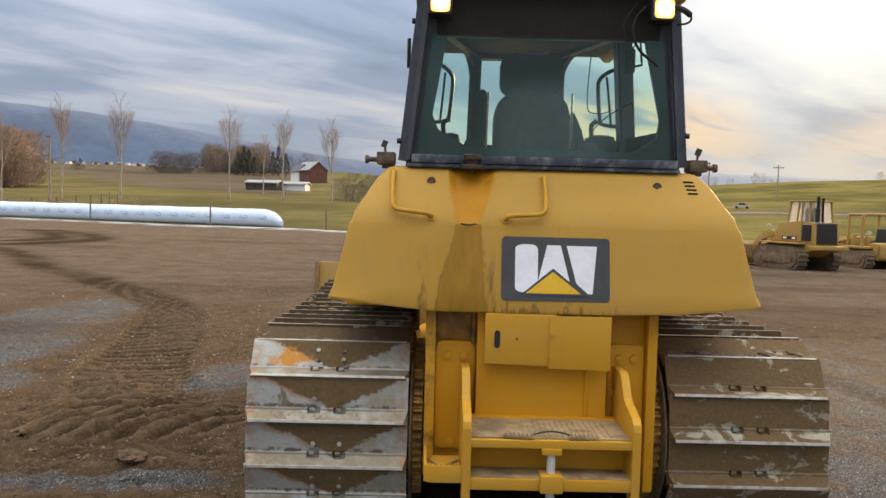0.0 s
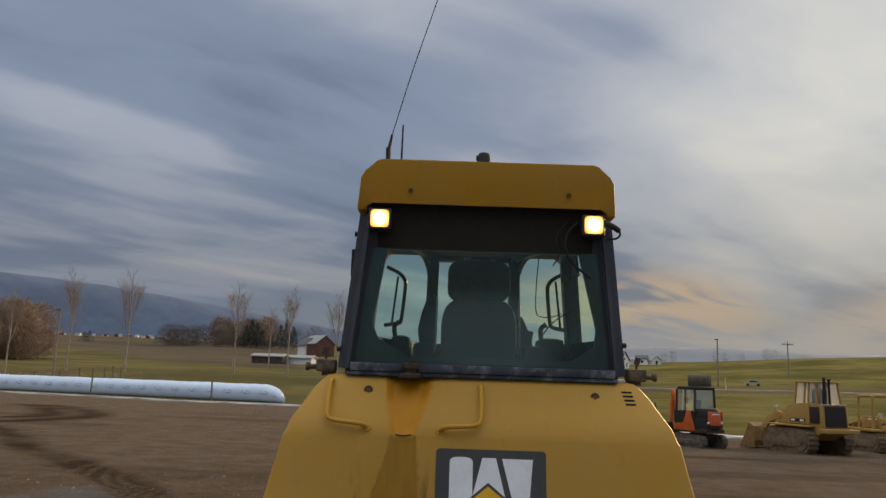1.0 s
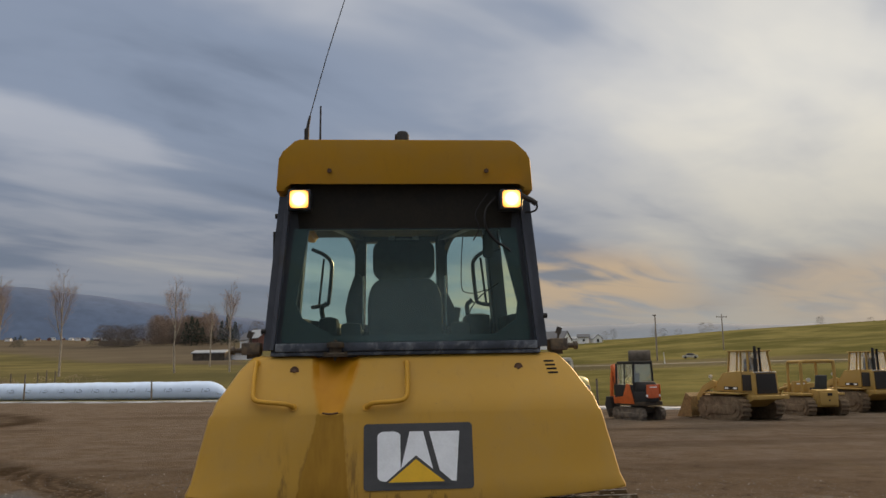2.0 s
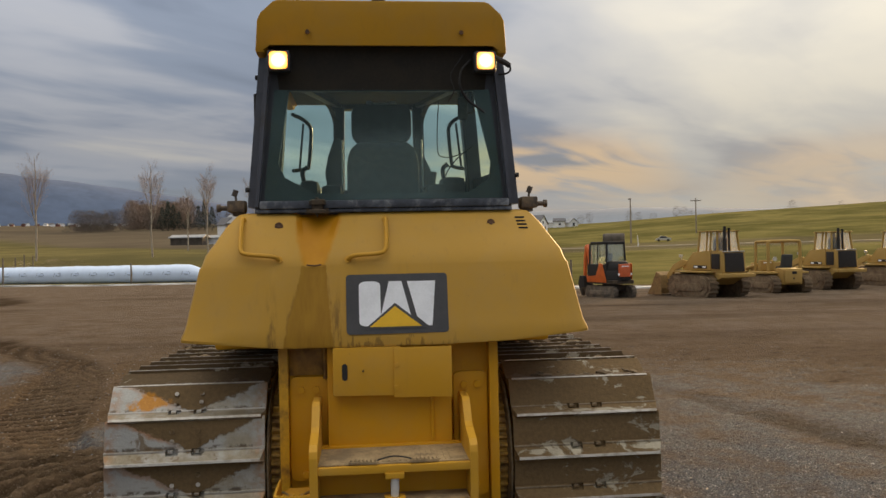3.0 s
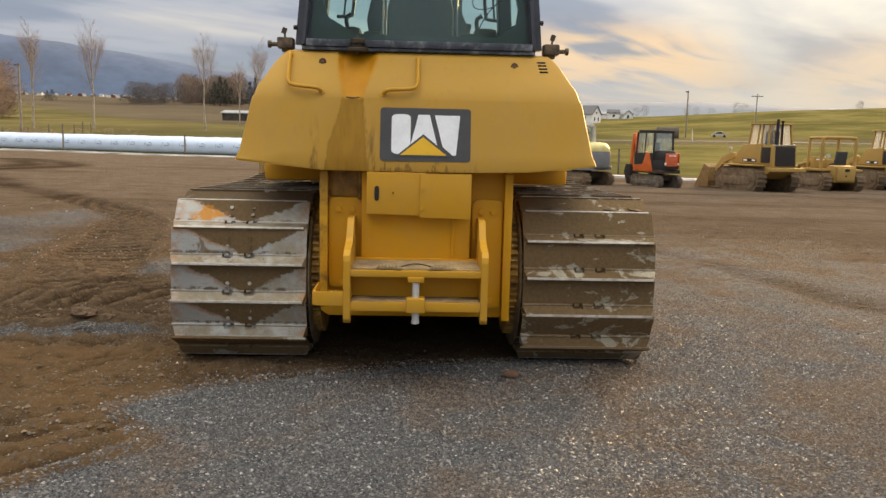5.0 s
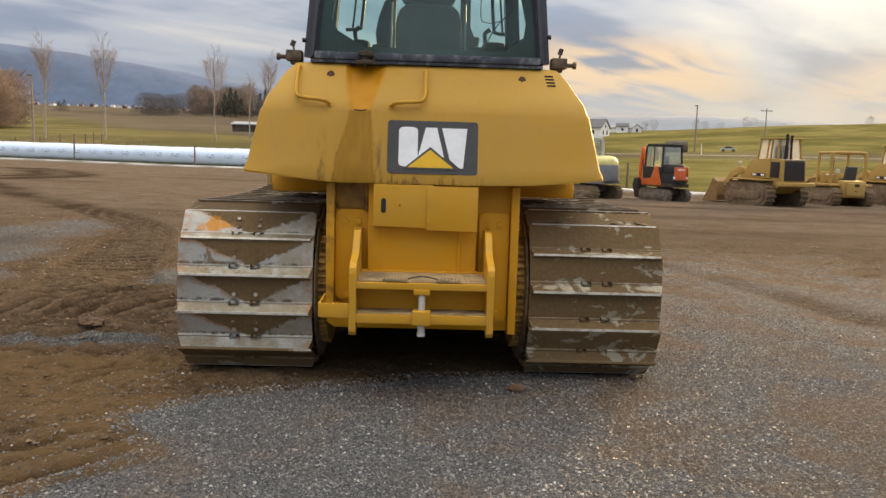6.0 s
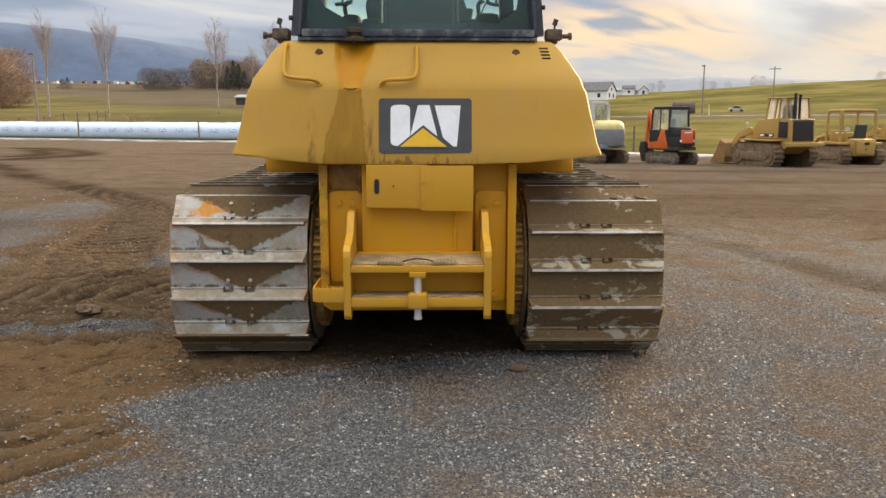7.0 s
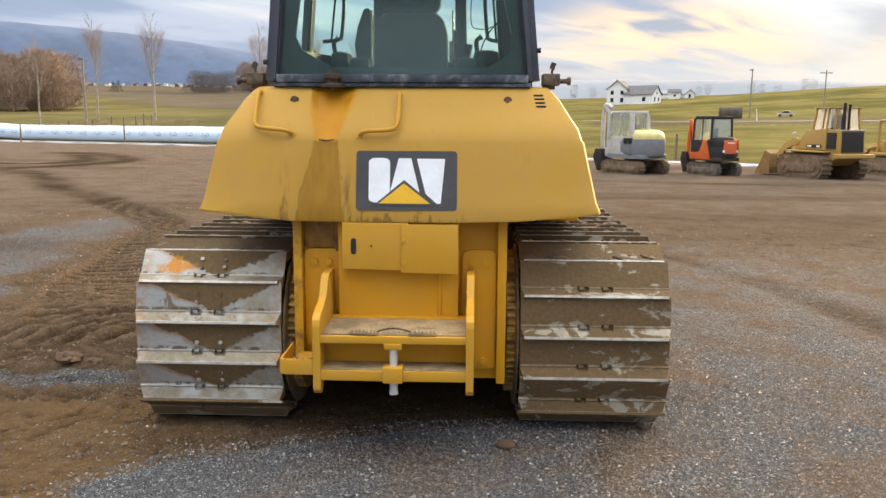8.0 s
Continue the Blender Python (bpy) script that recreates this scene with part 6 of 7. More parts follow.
def crawler_loader(at, label):
    """Old track loader with a glazed cab, rear engine and a bucket in front (+y)."""
    t = thing("track_loader", label, "track loader", "old yellow track loaders", at)
    for s in (-1, 1):
        small_track(t, s * 0.88, 2.8, 1.02, 0.46, RUST_TRACK, 32)
    bm = bmesh.new()
    prism(bm, [(-1.60, 0.90), (-1.60, 1.12), (-0.3, 1.25), (1.1, 1.15), (1.2, 0.6), (0.9, 0.5), (-0.9, 0.55), (-1.3, 0.80)], "x", -0.62, 0.62, 0.03)
    part("main_frame", bm, OLD_YELLOW, t)
    bm = bmesh.new()
    prism(bm, [(-1.65, 1.05), (-1.60, 1.95), (-1.52, 2.0), (-0.55, 2.05), (-0.5, 1.05)], "x", -0.62, 0.62, 0.04)
    engine = part("engine_housing", bm, OLD_YELLOW, t)
    bm = bmesh.new()
    prism(bm, [(-0.52, 1.12), (0.52, 1.12), (0.50, 1.93), (-0.50, 1.93)], "y", -1.690, -1.56, 0.02)
    bmesh.ops.rotate(bm, verts=bm.verts, cent=(0, -1.63, 1.1), matrix=Matrix.Rotation(radians(-4), 3, "X"))
    grille = part("radiator_grille", bm, GRILLE, engine, "black radiator grille")
    for k in range(9):
        bm = bmesh.new()
        z = 1.22 + 0.08 * k
        box(bm, -0.48, 0.48, -1.70, -1.685, z, z + 0.02)
        bmesh.ops.rotate(bm, verts=bm.verts, cent=(0, -1.63, 1.1), matrix=Matrix.Rotation(radians(-4), 3, "X"))
        part("grille_slat", bm, GRILLE, grille)
    for s in (-1, 1):
        bm = bmesh.new()
        box(bm, min(s * 0.60, s * 0.66), max(s * 0.60, s * 0.66), -1.46, -0.98, 1.25, 1.9, 0.01)
        part("side_grille", bm, GRILLE, engine, "black side grille")
        bm = bmesh.new()
        box(bm, min(s * 0.67, s * 0.695), max(s * 0.67, s * 0.695), -0.72, 0.12, 1.27, 1.40, 0.005)
        part("side_stripe", bm, DARK, t)
        bm = bmesh.new()
        box(bm, min(s * 0.69, s * 0.70), max(s * 0.69, s * 0.70), -0.16, 0.06, 1.30, 1.37)
        box(bm, min(s * 0.69, s * 0.70), max(s * 0.69, s * 0.70), -0.66, -0.46, 1.30, 1.37)
        part("side_mark", bm, DECAL_WHITE, t)
        bm = bmesh.new()
        prism(bm, [(0.55, 1.42), (0.60, 1.62), (0.85, 1.66), (1.45, 1.42), (2.02, 0.85), (2.0, 0.62), (1.86, 0.62), (1.35, 1.18), (0.75, 1.36)], "x", s * 0.66 - 0.06, s * 0.66 + 0.06, 0.015)
        part("lift_arm", bm, OLD_YELLOW, t)
        bm = bmesh.new()
        tube(bm, [(s * 0.58, 0.9, 1.1), (s * 0.60, 1.6, 1.2)], 0.07, 8)
        part("lift_cylinder", bm, RUST_TRACK, t)
        bm = bmesh.new()
        box(bm, s * 0.86 - 0.28, s * 0.86 + 0.28, -1.2, 1.0, 1.10, 1.16, 0.02)
        part("fender", bm, OLD_YELLOW, t)
    bm = bmesh.new()
    box(bm, -0.84, 0.84, -1.98, -1.63, 0.90, 1.06, 0.03)
    part("rear_bumper", bm, OLD_YELLOW, t)
    bm = bmesh.new()
    prism(bm, [(-0.95, 1.2), (-0.95, 2.05), (0.15, 1.98), (0.9, 1.2)], "x", -0.68, 0.68, 0.03)
    part("cab_base", bm, OLD_YELLOW, t)
    cabin = part("cab_roof", prism(bmesh.new(), [(-0.62, -1.36), (0.62, -1.36), (0.60, -0.06), (-0.60, -0.06)], "z", 2.85, 2.90, 0.02), OLD_YELLOW, t)
    window_box(cabin, -0.60, 0.60, -1.30, -0.10, 2.0, 2.86, 0.88, OLD_YELLOW, PALE_PANE, 0.075)
    for a, b in (((0.10, -1.30, 2.0), (0.09, -1.23, 2.86)), ((-0.60, -0.62, 2.0), (-0.53, -0.64, 2.86)), ((-0.60, -0.86, 2.0), (-0.53, -0.85, 2.86)), ((0.60, -0.65, 2.0), (0.53, -0.65, 2.86))):
        bm = bmesh.new()
        strut(bm, a, b, 0.065, 0.065)
        part("window_bar", bm, OLD_YELLOW, cabin)
    bm = bmesh.new()
    prism(bm, [(-0.85, 2.0), (-0.60, 2.0), (-0.64, 2.55), (-0.82, 2.62)], "x", -0.22, 0.22, 0.04)
    part("seat", bm, SEAT_CLOTH, cabin)
    bm = bmesh.new()
    tube(bm, [(-0.34, -1.46, 2.0), (-0.34, -1.46, 2.55), (-0.34, -1.46, 2.56), (-0.34, -1.46, 3.06)], [0.085, 0.085, 0.06, 0.06], 12)
    part("exhaust_pipe", bm, DARK, t)
    bm = bmesh.new()
    tube(bm, [(-0.10, -1.46, 2.0), (-0.10, -1.46, 2.92), (-0.10, -1.46, 3.0)], [0.045, 0.045, 0.08], 10)
    part("air_intake", bm, DARK, t)
    bm = bmesh.new()
    box(bm, -0.56, 0.56, -1.64, -1.55, 1.975, 2.015, 0.01)
    part("top_strip", bm, EXC_WHITE, engine, "pale strip above the grille")
    bm = bmesh.new()
    back = -0.35
    outer = [(2.25, 0.08), (2.18, 0.35), (2.25, 0.95), (2.55, 1.10), (2.62, 1.06), (2.36, 0.88), (2.30, 0.40), (2.40, 0.14), (3.2, 0.06), (3.2, 0.02)]
    prism(bm, [(a + back, b) for a, b in outer], "x", -1.08, 1.08, 0.01)
    bucket = part("bucket", bm, BUCKET_BROWN, t, "worn brown loader bucket")
    for s in (-1, 1):
        bm = bmesh.new()
        prism(bm, [(1.85, 0.05), (1.85, 0.9), (2.2, 1.08), (2.5, 0.55), (2.85, 0.05)], "x", s * 1.08 - 0.02, s * 1.08 + 0.02)
        part("bucket_cheek", bm, BUCKET_BROWN, bucket)
    bm = bmesh.new()
    tube(bm, [(-0.68, 0.90, 1.58), (-0.70, 0.92, 1.78)], 0.02, 6)
    box(bm, -0.77, -0.63, 0.86, 0.98, 1.76, 1.88, 0.03)
    part("head_lamp", bm, EXC_WHITE, t)
    return t


def canopy_loader(at, label):
    """Old crawler with an open roll frame, seat and rear tank."""
    t = thing("crawler_tractor", label, "crawler tractor", "", at)
    for s in (-1, 1):
        small_track(t, s * 0.78, 2.5, 0.85, 0.40, RUST_TRACK, 30)
        bm = bmesh.new()
        box(bm, s * 0.76 - 0.26, s * 0.76 + 0.26, -0.9, 0.9, 0.92, 1.02, 0.02)
        part("fender", bm, OLD_YELLOW, t)
        bm = bmesh.new()
        tube(bm, curve_pts([(s * 0.80, -0.55, 1.0), (s * 0.80, -0.55, 2.30), (s * 0.74, -0.52, 2.42), (s * 0.6, -0.5, 2.45)]), 0.075, 8)
        part("roll_post", bm, OLD_YELLOW, t)
        bm = bmesh.new()
        tube(bm, [(s * 0.72, 0.75, 1.0), (s * 0.70, 0.72, 2.42)], 0.065, 8)
        part("front_post", bm, OLD_YELLOW, t)
        bm = bmesh.new()
        tube(bm, [(s * 0.6, -0.5, 2.45), (s * 0.68, 0.72, 2.43)], 0.065, 8)
        part("side_rail", bm, OLD_YELLOW, t)
        bm = bmesh.new()
        tube(bm, [(s * 0.62, 0.8, 1.3), (s * 0.64, 1.6, 1.15), (s * 0.64, 2.1, 0.6)], 0.09, 8)
        part("lift_arm", bm, OLD_YELLOW, t)
    bm = bmesh.new()
    tube(bm, [(-0.62, -0.5, 2.45), (0.62, -0.5, 2.45)], 0.075, 8)
    part("roll_bar", bm, OLD_YELLOW, t, "yellow tube roll bar")
    bm = bmesh.new()
    tube(bm, [(-0.70, 0.72, 2.43), (0.70, 0.72, 2.43)], 0.065, 8)
    part("front_bar", bm, OLD_YELLOW, t)
    bm = bmesh.new()
    prism(bm, [(-1.2, 0.42), (-1.25, 1.15), (-0.7, 1.2), (-0.6, 0.95), (0.3, 0.95), (0.35, 1.45), (1.6, 1.4), (1.7, 0.6), (1.2, 0.4)], "x", -0.5, 0.5, 0.04)
    part("body", bm, OLD_YELLOW, t)
    bm = bmesh.new()
    box(bm, -0.42, 0.42, -1.32, -1.24, 0.5, 1.08, 0.03)
    tank_plate = part("rear_tank", bm, OLD_YELLOW, t)
    bm = bmesh.new()
    prism(bm, round_rect(-0.08, 0.14, 0.92, 1.04, 0.03), "y", -1.34, -1.318)
    part("rear_mark", bm, DARK, tank_plate)
    bm = bmesh.new()
    tube(bm, [(0.0, -1.335, 0.72), (0.0, -1.31, 0.72)], 0.04, 10)
    part("tow_hole", bm, DARK, tank_plate)
    bm = bmesh.new()
    prism(bm, [(-0.42, 1.12), (-0.50, 1.80), (-0.38, 1.83), (-0.28, 1.25), (0.15, 1.24), (0.15, 1.12)], "x", -0.03, 0.48, 0.03)
    part("seat", bm, SEAT_CLOTH, t, "black padded seat")
    bm = bmesh.new()
    box(bm, -0.75, -0.1, 0.2, 0.45, 1.05, 1.55, 0.03)
    part("dashboard", bm, OLD_YELLOW, t)
    bm = bmesh.new()
    box(bm, -0.62, -0.22, 0.19, 0.205, 1.40, 1.46)
    part("dash_mark", bm, DECAL_WHITE, t)
    bm = bmesh.new()
    tube(bm, [(-0.5, -0.5, 1.62), (-0.5, -0.62, 1.62)], [0.07, 0.10], 12)
    part("work_lamp", bm, EXC_WHITE, t)
    bm = bmesh.new()
    prism(bm, [(2.0, 0.05), (1.95, 0.5), (2.1, 0.95), (2.25, 0.95), (2.1, 0.5), (2.2, 0.1), (2.8, 0.05), (2.8, 0.02)], "x", -1.05, 1.05, 0.01)
    part("bucket", bm, OLD_YELLOW, t)
    bm = bmesh.new()
    tube(bm, [(0.2, 1.1, 1.4), (0.2, 1.1, 2.2)], 0.04, 10)
    part("exhaust_pipe", bm, RUST_TRACK, t)
    return t


def loft(bm, pts, levels, centre):
    """A rounded body: one outline at several heights, drawn in towards its centre."""
    rings = [[bm.verts.new((centre[0] + (x - centre[0]) * k, centre[1] + (y - centre[1]) * k, z)) for x, y in pts] for z, k in levels]
    n = len(pts)
    for a, b in zip(rings, rings[1:]):
        for i in range(n):
            bm.faces.new((a[i], a[(i + 1) % n], b[(i + 1) % n], b[i]))
    bm.faces.new(rings[0][::-1]), bm.faces.new(rings[-1])
    return bm


def mini_excavator(at, label, scale, main, side, accent, orange):
    """Compact excavator; the boom points ahead (+y), the cab sits on its left (-x)."""
    t = thing("mini_excavator", label, "excavator", "", at @ Matrix.Diagonal((*scale, 1)))
    for s in (-1, 1):
        small_track(t, s * 0.68, 2.1, 0.55, 0.33, DUSTY_TRACK if orange else RUST_TRACK, 30)
    bm = bmesh.new()
    box(bm, -0.55, 0.55, -0.6, 0.6, 0.3, 0.55, 0.03)
    tube(bm, [(0, 0, 0.5), (0, 0, 0.68)], 0.42, 18)
    part("undercarriage", bm, SHADE_METAL, t)
    house = part("slew_deck", prism(bmesh.new(), round_rect(-0.82, 0.82, -1.05, 0.95, 0.3, 5), "z", 0.64, 0.80, 0.02), SHADE_METAL if orange else side, t)
    # tail: rounded engine cover and counterweight
    bulge = 1.0 if orange else 1.12
    arc = [(0.82 * bulge * math.cos(radians(a)), -0.28 - 0.86 * bulge * math.sin(radians(a))) for a in range(8, 173, 11)]
    bm = bmesh.new()
    loft(bm, [(0.80, 0.2)] + arc + [(-0.80, 0.05)], [(0.76, 0.93), (0.82, 1.0), (1.16, 1.0), (1.22, 0.97)] if orange else [(0.68, 0.84), (0.76, 0.95), (0.92, 1.0), (1.30, 1.0), (1.40, 0.985)], (0, -0.3))
    part("counterweight", bm, DARK if orange else side, house)
    fit = 1.0 if orange else 1.02
    arc2 = [(0.78 * bulge * fit * math.cos(radians(a)), -0.28 - 0.80 * bulge * fit * math.sin(radians(a))) for a in range(8, 173, 11)]
    bm = bmesh.new()
    loft(bm, [(0.77, 0.25)] + arc2 + [(-0.77, -0.2)], [(1.20, 0.98), (1.26, 1.0), (1.50, 0.97), (1.60, 0.88), (1.63, 0.74)] if orange else [(1.39, 0.99), (1.45, 1.0), (1.58, 0.97), (1.68, 0.89), (1.74, 0.76), (1.76, 0.55)], (0, -0.3))
    part("engine_cover", bm, DARK if orange else accent, house, "black engine cover" if orange else "yellow engine cover")
    if orange:
        bm = bmesh.new()
        prism(bm, round_rect(-0.42, 0.30, 0.95, 1.50, 0.05), "y", -1.155, -1.0, 0.01)
        panel = part("rear_panel", bm, RED_PANEL, house, "red-orange rear service panel")
        bm = bmesh.new()
        box(bm, -0.32, 0.18, -1.160, -1.154, 1.38, 1.42)
        part("panel_stripe", bm, DECAL_WHITE, panel)
        bm = bmesh.new()
        prism(bm, [(-0.55, 0.70), (0.75, 0.70), (0.95, 0.95), (0.2, 1.0), (-0.05, 1.55), (-0.25, 1.5)], "x", -0.845, -0.80, 0.01)
        part("side_sweep", bm, main, house, "orange swept side panel")
        for x in (-0.42, 0.42):
            bm = bmesh.new()
            box(bm, x - 0.05, x + 0.05, -1.10, -1.0, 1.0, 1.1, 0.02)
            part("tail_lamp", bm, DECAL_WHITE, house)
        bm = bmesh.new()
        prism(bm, [(0.58, -1.02), (0.84, -0.72), (0.92, -0.3), (0.92, 0.6), (0.62, 0.6)], "z", 0.82, 1.52, 0.05)
        part("right_cover", bm, main, house, "orange side cover")
    else:
        for a in (0.0, 0.24):
            bm = bmesh.new()
            box(bm, -0.905, -0.775, -0.62 + a, -0.44 + a, 1.22, 1.44, 0.03)
            part("side_vent", bm, DARK, house)
        bm = bmesh.new()
        tube(bm, [(0.35, -0.75, 1.45), (0.35, -0.78, 1.58), (0.42, -0.82, 1.66)], 0.04, 8)
        part("exhaust_pipe", bm, DARK, house)
    # cab
    right = 0.58 if orange else 0.08
    cab_mat = DARK if orange else main
    cabin = part("cab_roof", prism(bmesh.new(), [(-0.80, -0.55), (right, -0.55), (right, 0.62), (-0.80, 0.62)], "z", 2.36, 2.49, 0.04), cab_mat, house)
    bm = bmesh.new()
    box(bm, -0.80, right, -0.50, 0.85, 0.80, 1.50, 0.03)
    part("cab_base", bm, DARK if orange else main, cabin)
    window_box(cabin, -0.79, right - 0.01, -0.54, 0.72, 1.45, 2.39, 0.95, cab_mat, CAB_PANE, 0.085 if orange else 0.15)
    bm = bmesh.new()
    strut(bm, (-0.78, 0.12, 0.95), (-0.76, 0.12, 2.39), 0.05, 0.06)
    part("door_post", bm, cab_mat, cabin)
    bm = bmesh.new()
    prism(bm, [(-0.28, 1.30), (-0.36, 1.95), (-0.26, 2.02), (-0.14, 1.48), (0.2, 1.46), (0.2, 1.30)], "x", -0.58, -0.14, 0.04)
    part("seat", bm, SEAT_CLOTH, cabin)
    # boom, arm and bucket, folded ahead
    bm = bmesh.new()
    box(bm, -0.22, 0.12, 0.85, 1.55, 0.65, 1.0, 0.04)
    boom = part("swing_post", bm, main, t)
    for name, pts, r in (("boom", [(-0.05, 1.42, 0.85), (-0.05, 1.42, 1.55), (-0.05, 1.50, 2.05), (-0.05, 1.68, 2.30)] if orange else [(-0.05, 1.42, 0.85), (-0.05, 1.30, 1.70), (-0.05, 1.42, 2.35), (-0.05, 1.75, 2.74)], 0.15 if orange else 0.105),
                         ("stick", [(-0.05, 1.66, 2.34), (-0.05, 1.80, 1.6), (-0.05, 1.84, 0.90)] if orange else [(-0.05, 1.30, 2.62), (-0.05, 1.78, 2.72), (-0.05, 1.86, 1.8), (-0.05, 1.84, 0.90)], 0.11 if orange else 0.085),
                         ("boom_cylinder", [(-0.05, 1.57, 0.85), (-0.05, 1.62, 1.85)], 0.05)):
        bm = bmesh.new()
        tube(bm, curve_pts(pts, 4), r, 6)
        part(name, bm, DARK if "cyl" in name else main, boom)
    bm = bmesh.new()
    prism(bm, [(1.68, 0.95), (1.96, 0.95), (2.08, 0.6), (1.88, 0.15), (1.50, 0.15), (1.58, 0.55)], "x", -0.37, 0.27, 0.02)
    part("bucket", bm, DARK, boom)
    bm = bmesh.new()
    prism(bm, [(1.25, 0.10), (1.33, 0.08), (1.38, 0.42), (1.30, 0.44)], "x", -0.85, 0.85, 0.01)
    part("dozer_blade", bm, SHADE_METAL, t)
    return t


mini_excavator(stand(10.2, 28.7, 22), "orange and black compact excavator parked on the dirt", (0.73, 0.90, 0.96), EXC_ORANGE, DARK, EXC_ORANGE, True)
mini_excavator(stand(7.10, 29.1, 34), "white and grey compact excavator with yellow engine cover", (1.03, 1.03, 1.03), EXC_WHITE, EXC_GREY, EXC_YELLOW, False)
crawler_loader(stand(14.2, 28.0, 17) @ Matrix.Scale(0.95, 4), "old yellow track loader with glazed cab and bucket")
canopy_loader(stand(18.5, 30.2, 2) @ Matrix.Scale(0.95, 4), "old yellow crawler tractor with open roll frame")
crawler_loader(stand(21.9, 32.2, 9) @ Matrix.Scale(0.95, 4), "old yellow track loader beside an open-framed crawler")
crawler_loader(stand(26.4, 33.7, 9) @ Matrix.Scale(0.95, 4), "old yellow track loader at the end of the row")

# ---- long white wrapped bale tube ----
BAG_A, BAG_B = Vector((-62.0, 80.5, 0)), Vector((-13.3, 63.4, 0))


def build_bag():
    d = (BAG_B - BAG_A)
    length = d.length
    d.normalize()
    side = Vector((-d.y, d.x, 0))
    t = thing("bale_tube", "long white plastic-wrapped tube of bales lying on the grass", "silage bag", "", Matrix.Translation((BAG_B.x, BAG_B.y, ground_z(BAG_B.x, BAG_B.y))))
    z0 = t.matrix_world.translation.z
    bm = bmesh.new()
    rings, steps, n = [], 150, 20
    for i in range(steps + 1):
        s = length * i / steps
        end = min(1.0, (length - s) / 1.9)
        k = math.sqrt(max(0.0, 1 - (1 - end) ** 2)) if end < 1 else 1.0
        k = max(k, 0.04)
        k *= 1 + 0.008 * math.sin(s * 5.2) + 0.010 * math.sin(s * 1.3 + 1)
        c = BAG_A + d * s
        g = ground_z(c.x, c.y) - z0
        ring = []
        for j in range(n):
            a = 2 * math.pi * j / n
            up = 0.72 + 0.76 * math.sin(a) * k if math.sin(a) > 0 else 0.72 + 0.72 * math.sin(a)
            ring.append(bm.verts.new((c - BAG_B) + side * (0.80 * k * (math.cos(a) if math.sin(a) > 0 else math.copysign(abs(math.cos(a)) ** 0.3, math.cos(a)))) + Vector((0, 0, g + max(up - 0.72 * (1 - k) * (math.sin(a) > -0.2), 0.0)))))
        rings.append(ring)
    for a, b in zip(rings, rings[1:]):
        for j in range(n):
            bm.faces.new((a[j], a[(j + 1) % n], b[(j + 1) % n], b[j]))
    bm.faces.new(rings[-1])
    bm.faces.new(rings[0][::-1])
    part("plastic_wrap", bm, BAG_WHITE, t, "white plastic wrap", 60)
    # repeated faded print on the flank: a slanted stroke and a rounded hook
    bm = bmesh.new()
    prism(bm, [(-0.52, -0.16), (-0.49, -0.16), (-0.36, 0.18), (-0.39, 0.18)], "y", -0.02, 0.0)
    prism(bm, [(-0.25, -0.12), (0.05, -0.16), (0.05, -0.08), (-0.25, -0.04)], "y", -0.02, 0.0)
    pts = [(0.16 + 0.17 * math.cos(a), 0.02 + 0.14 * math.sin(a)) for a in np.linspace(-2.4, 2.6, 10)]
    tube(bm, [(x, -0.015, z) for x, z in pts], 0.022, 5)
    bmesh.ops.recalc_face_normals(bm, faces=bm.faces)
    me = bpy.data.meshes.new("printed_mark")
    bm.to_mesh(me)
    bm.free()
    me.materials.append(MARK_BLUE)
    rot = Matrix((d, side, Vector((0, 0, 1)))).transposed().to_4x4()
    for k in range(24):
        s = length - 1.5 - 1.78 * k
        c = BAG_A + d * s
        p = c - BAG_B - side * 0.795 + Vector((0, 0, ground_z(c.x, c.y) - z0 + 0.78))
        piece("printed_mark", me, t, Matrix.Translation(p) @ rot @ Matrix.Scale(0.92, 4))


build_bag()

# ---- fence posts, poles ----


def polar(az, r):
    a = radians(az)
    return -0.3 + r * math.sin(a), -3.7 + r * math.cos(a)


def fence_post(x, y, h, r=0.07):
    t = thing("fence_post", "weathered dark wooden fence post in the grass", "post", "fence posts", pose(x, y, ground_z(x, y) - 0.05, 0, random.uniform(-2, 2), random.uniform(0, 90)))
    bm = bmesh.new()
    tube(bm, [(0, 0, 0), (0.01, 0, h * 0.5), (0, 0, h)], [r, r * 0.95, r * 0.85], 7)
    part("timber", bm, POST_WOOD, t)


for az, r, h in ((-23.6, 74.5, 2.35), (-15.95, 66.5, 1.75), (-7.95, 63.5, 1.6), (-29.8, 80, 1.7), (-27.0, 92, 1.6), (-25.6, 93, 1.5), (-24.4, 94, 1.7), (-22.9, 95, 1.6), (-22.4, 94, 1.9), (-21.9, 96, 1.6),
                 (15.1, 48, 1.55), (12.1, 49, 1.5), (-31.5, 88, 1.6), (-28.4, 90, 1.7)):
    fence_post(*polar(az, r), h)


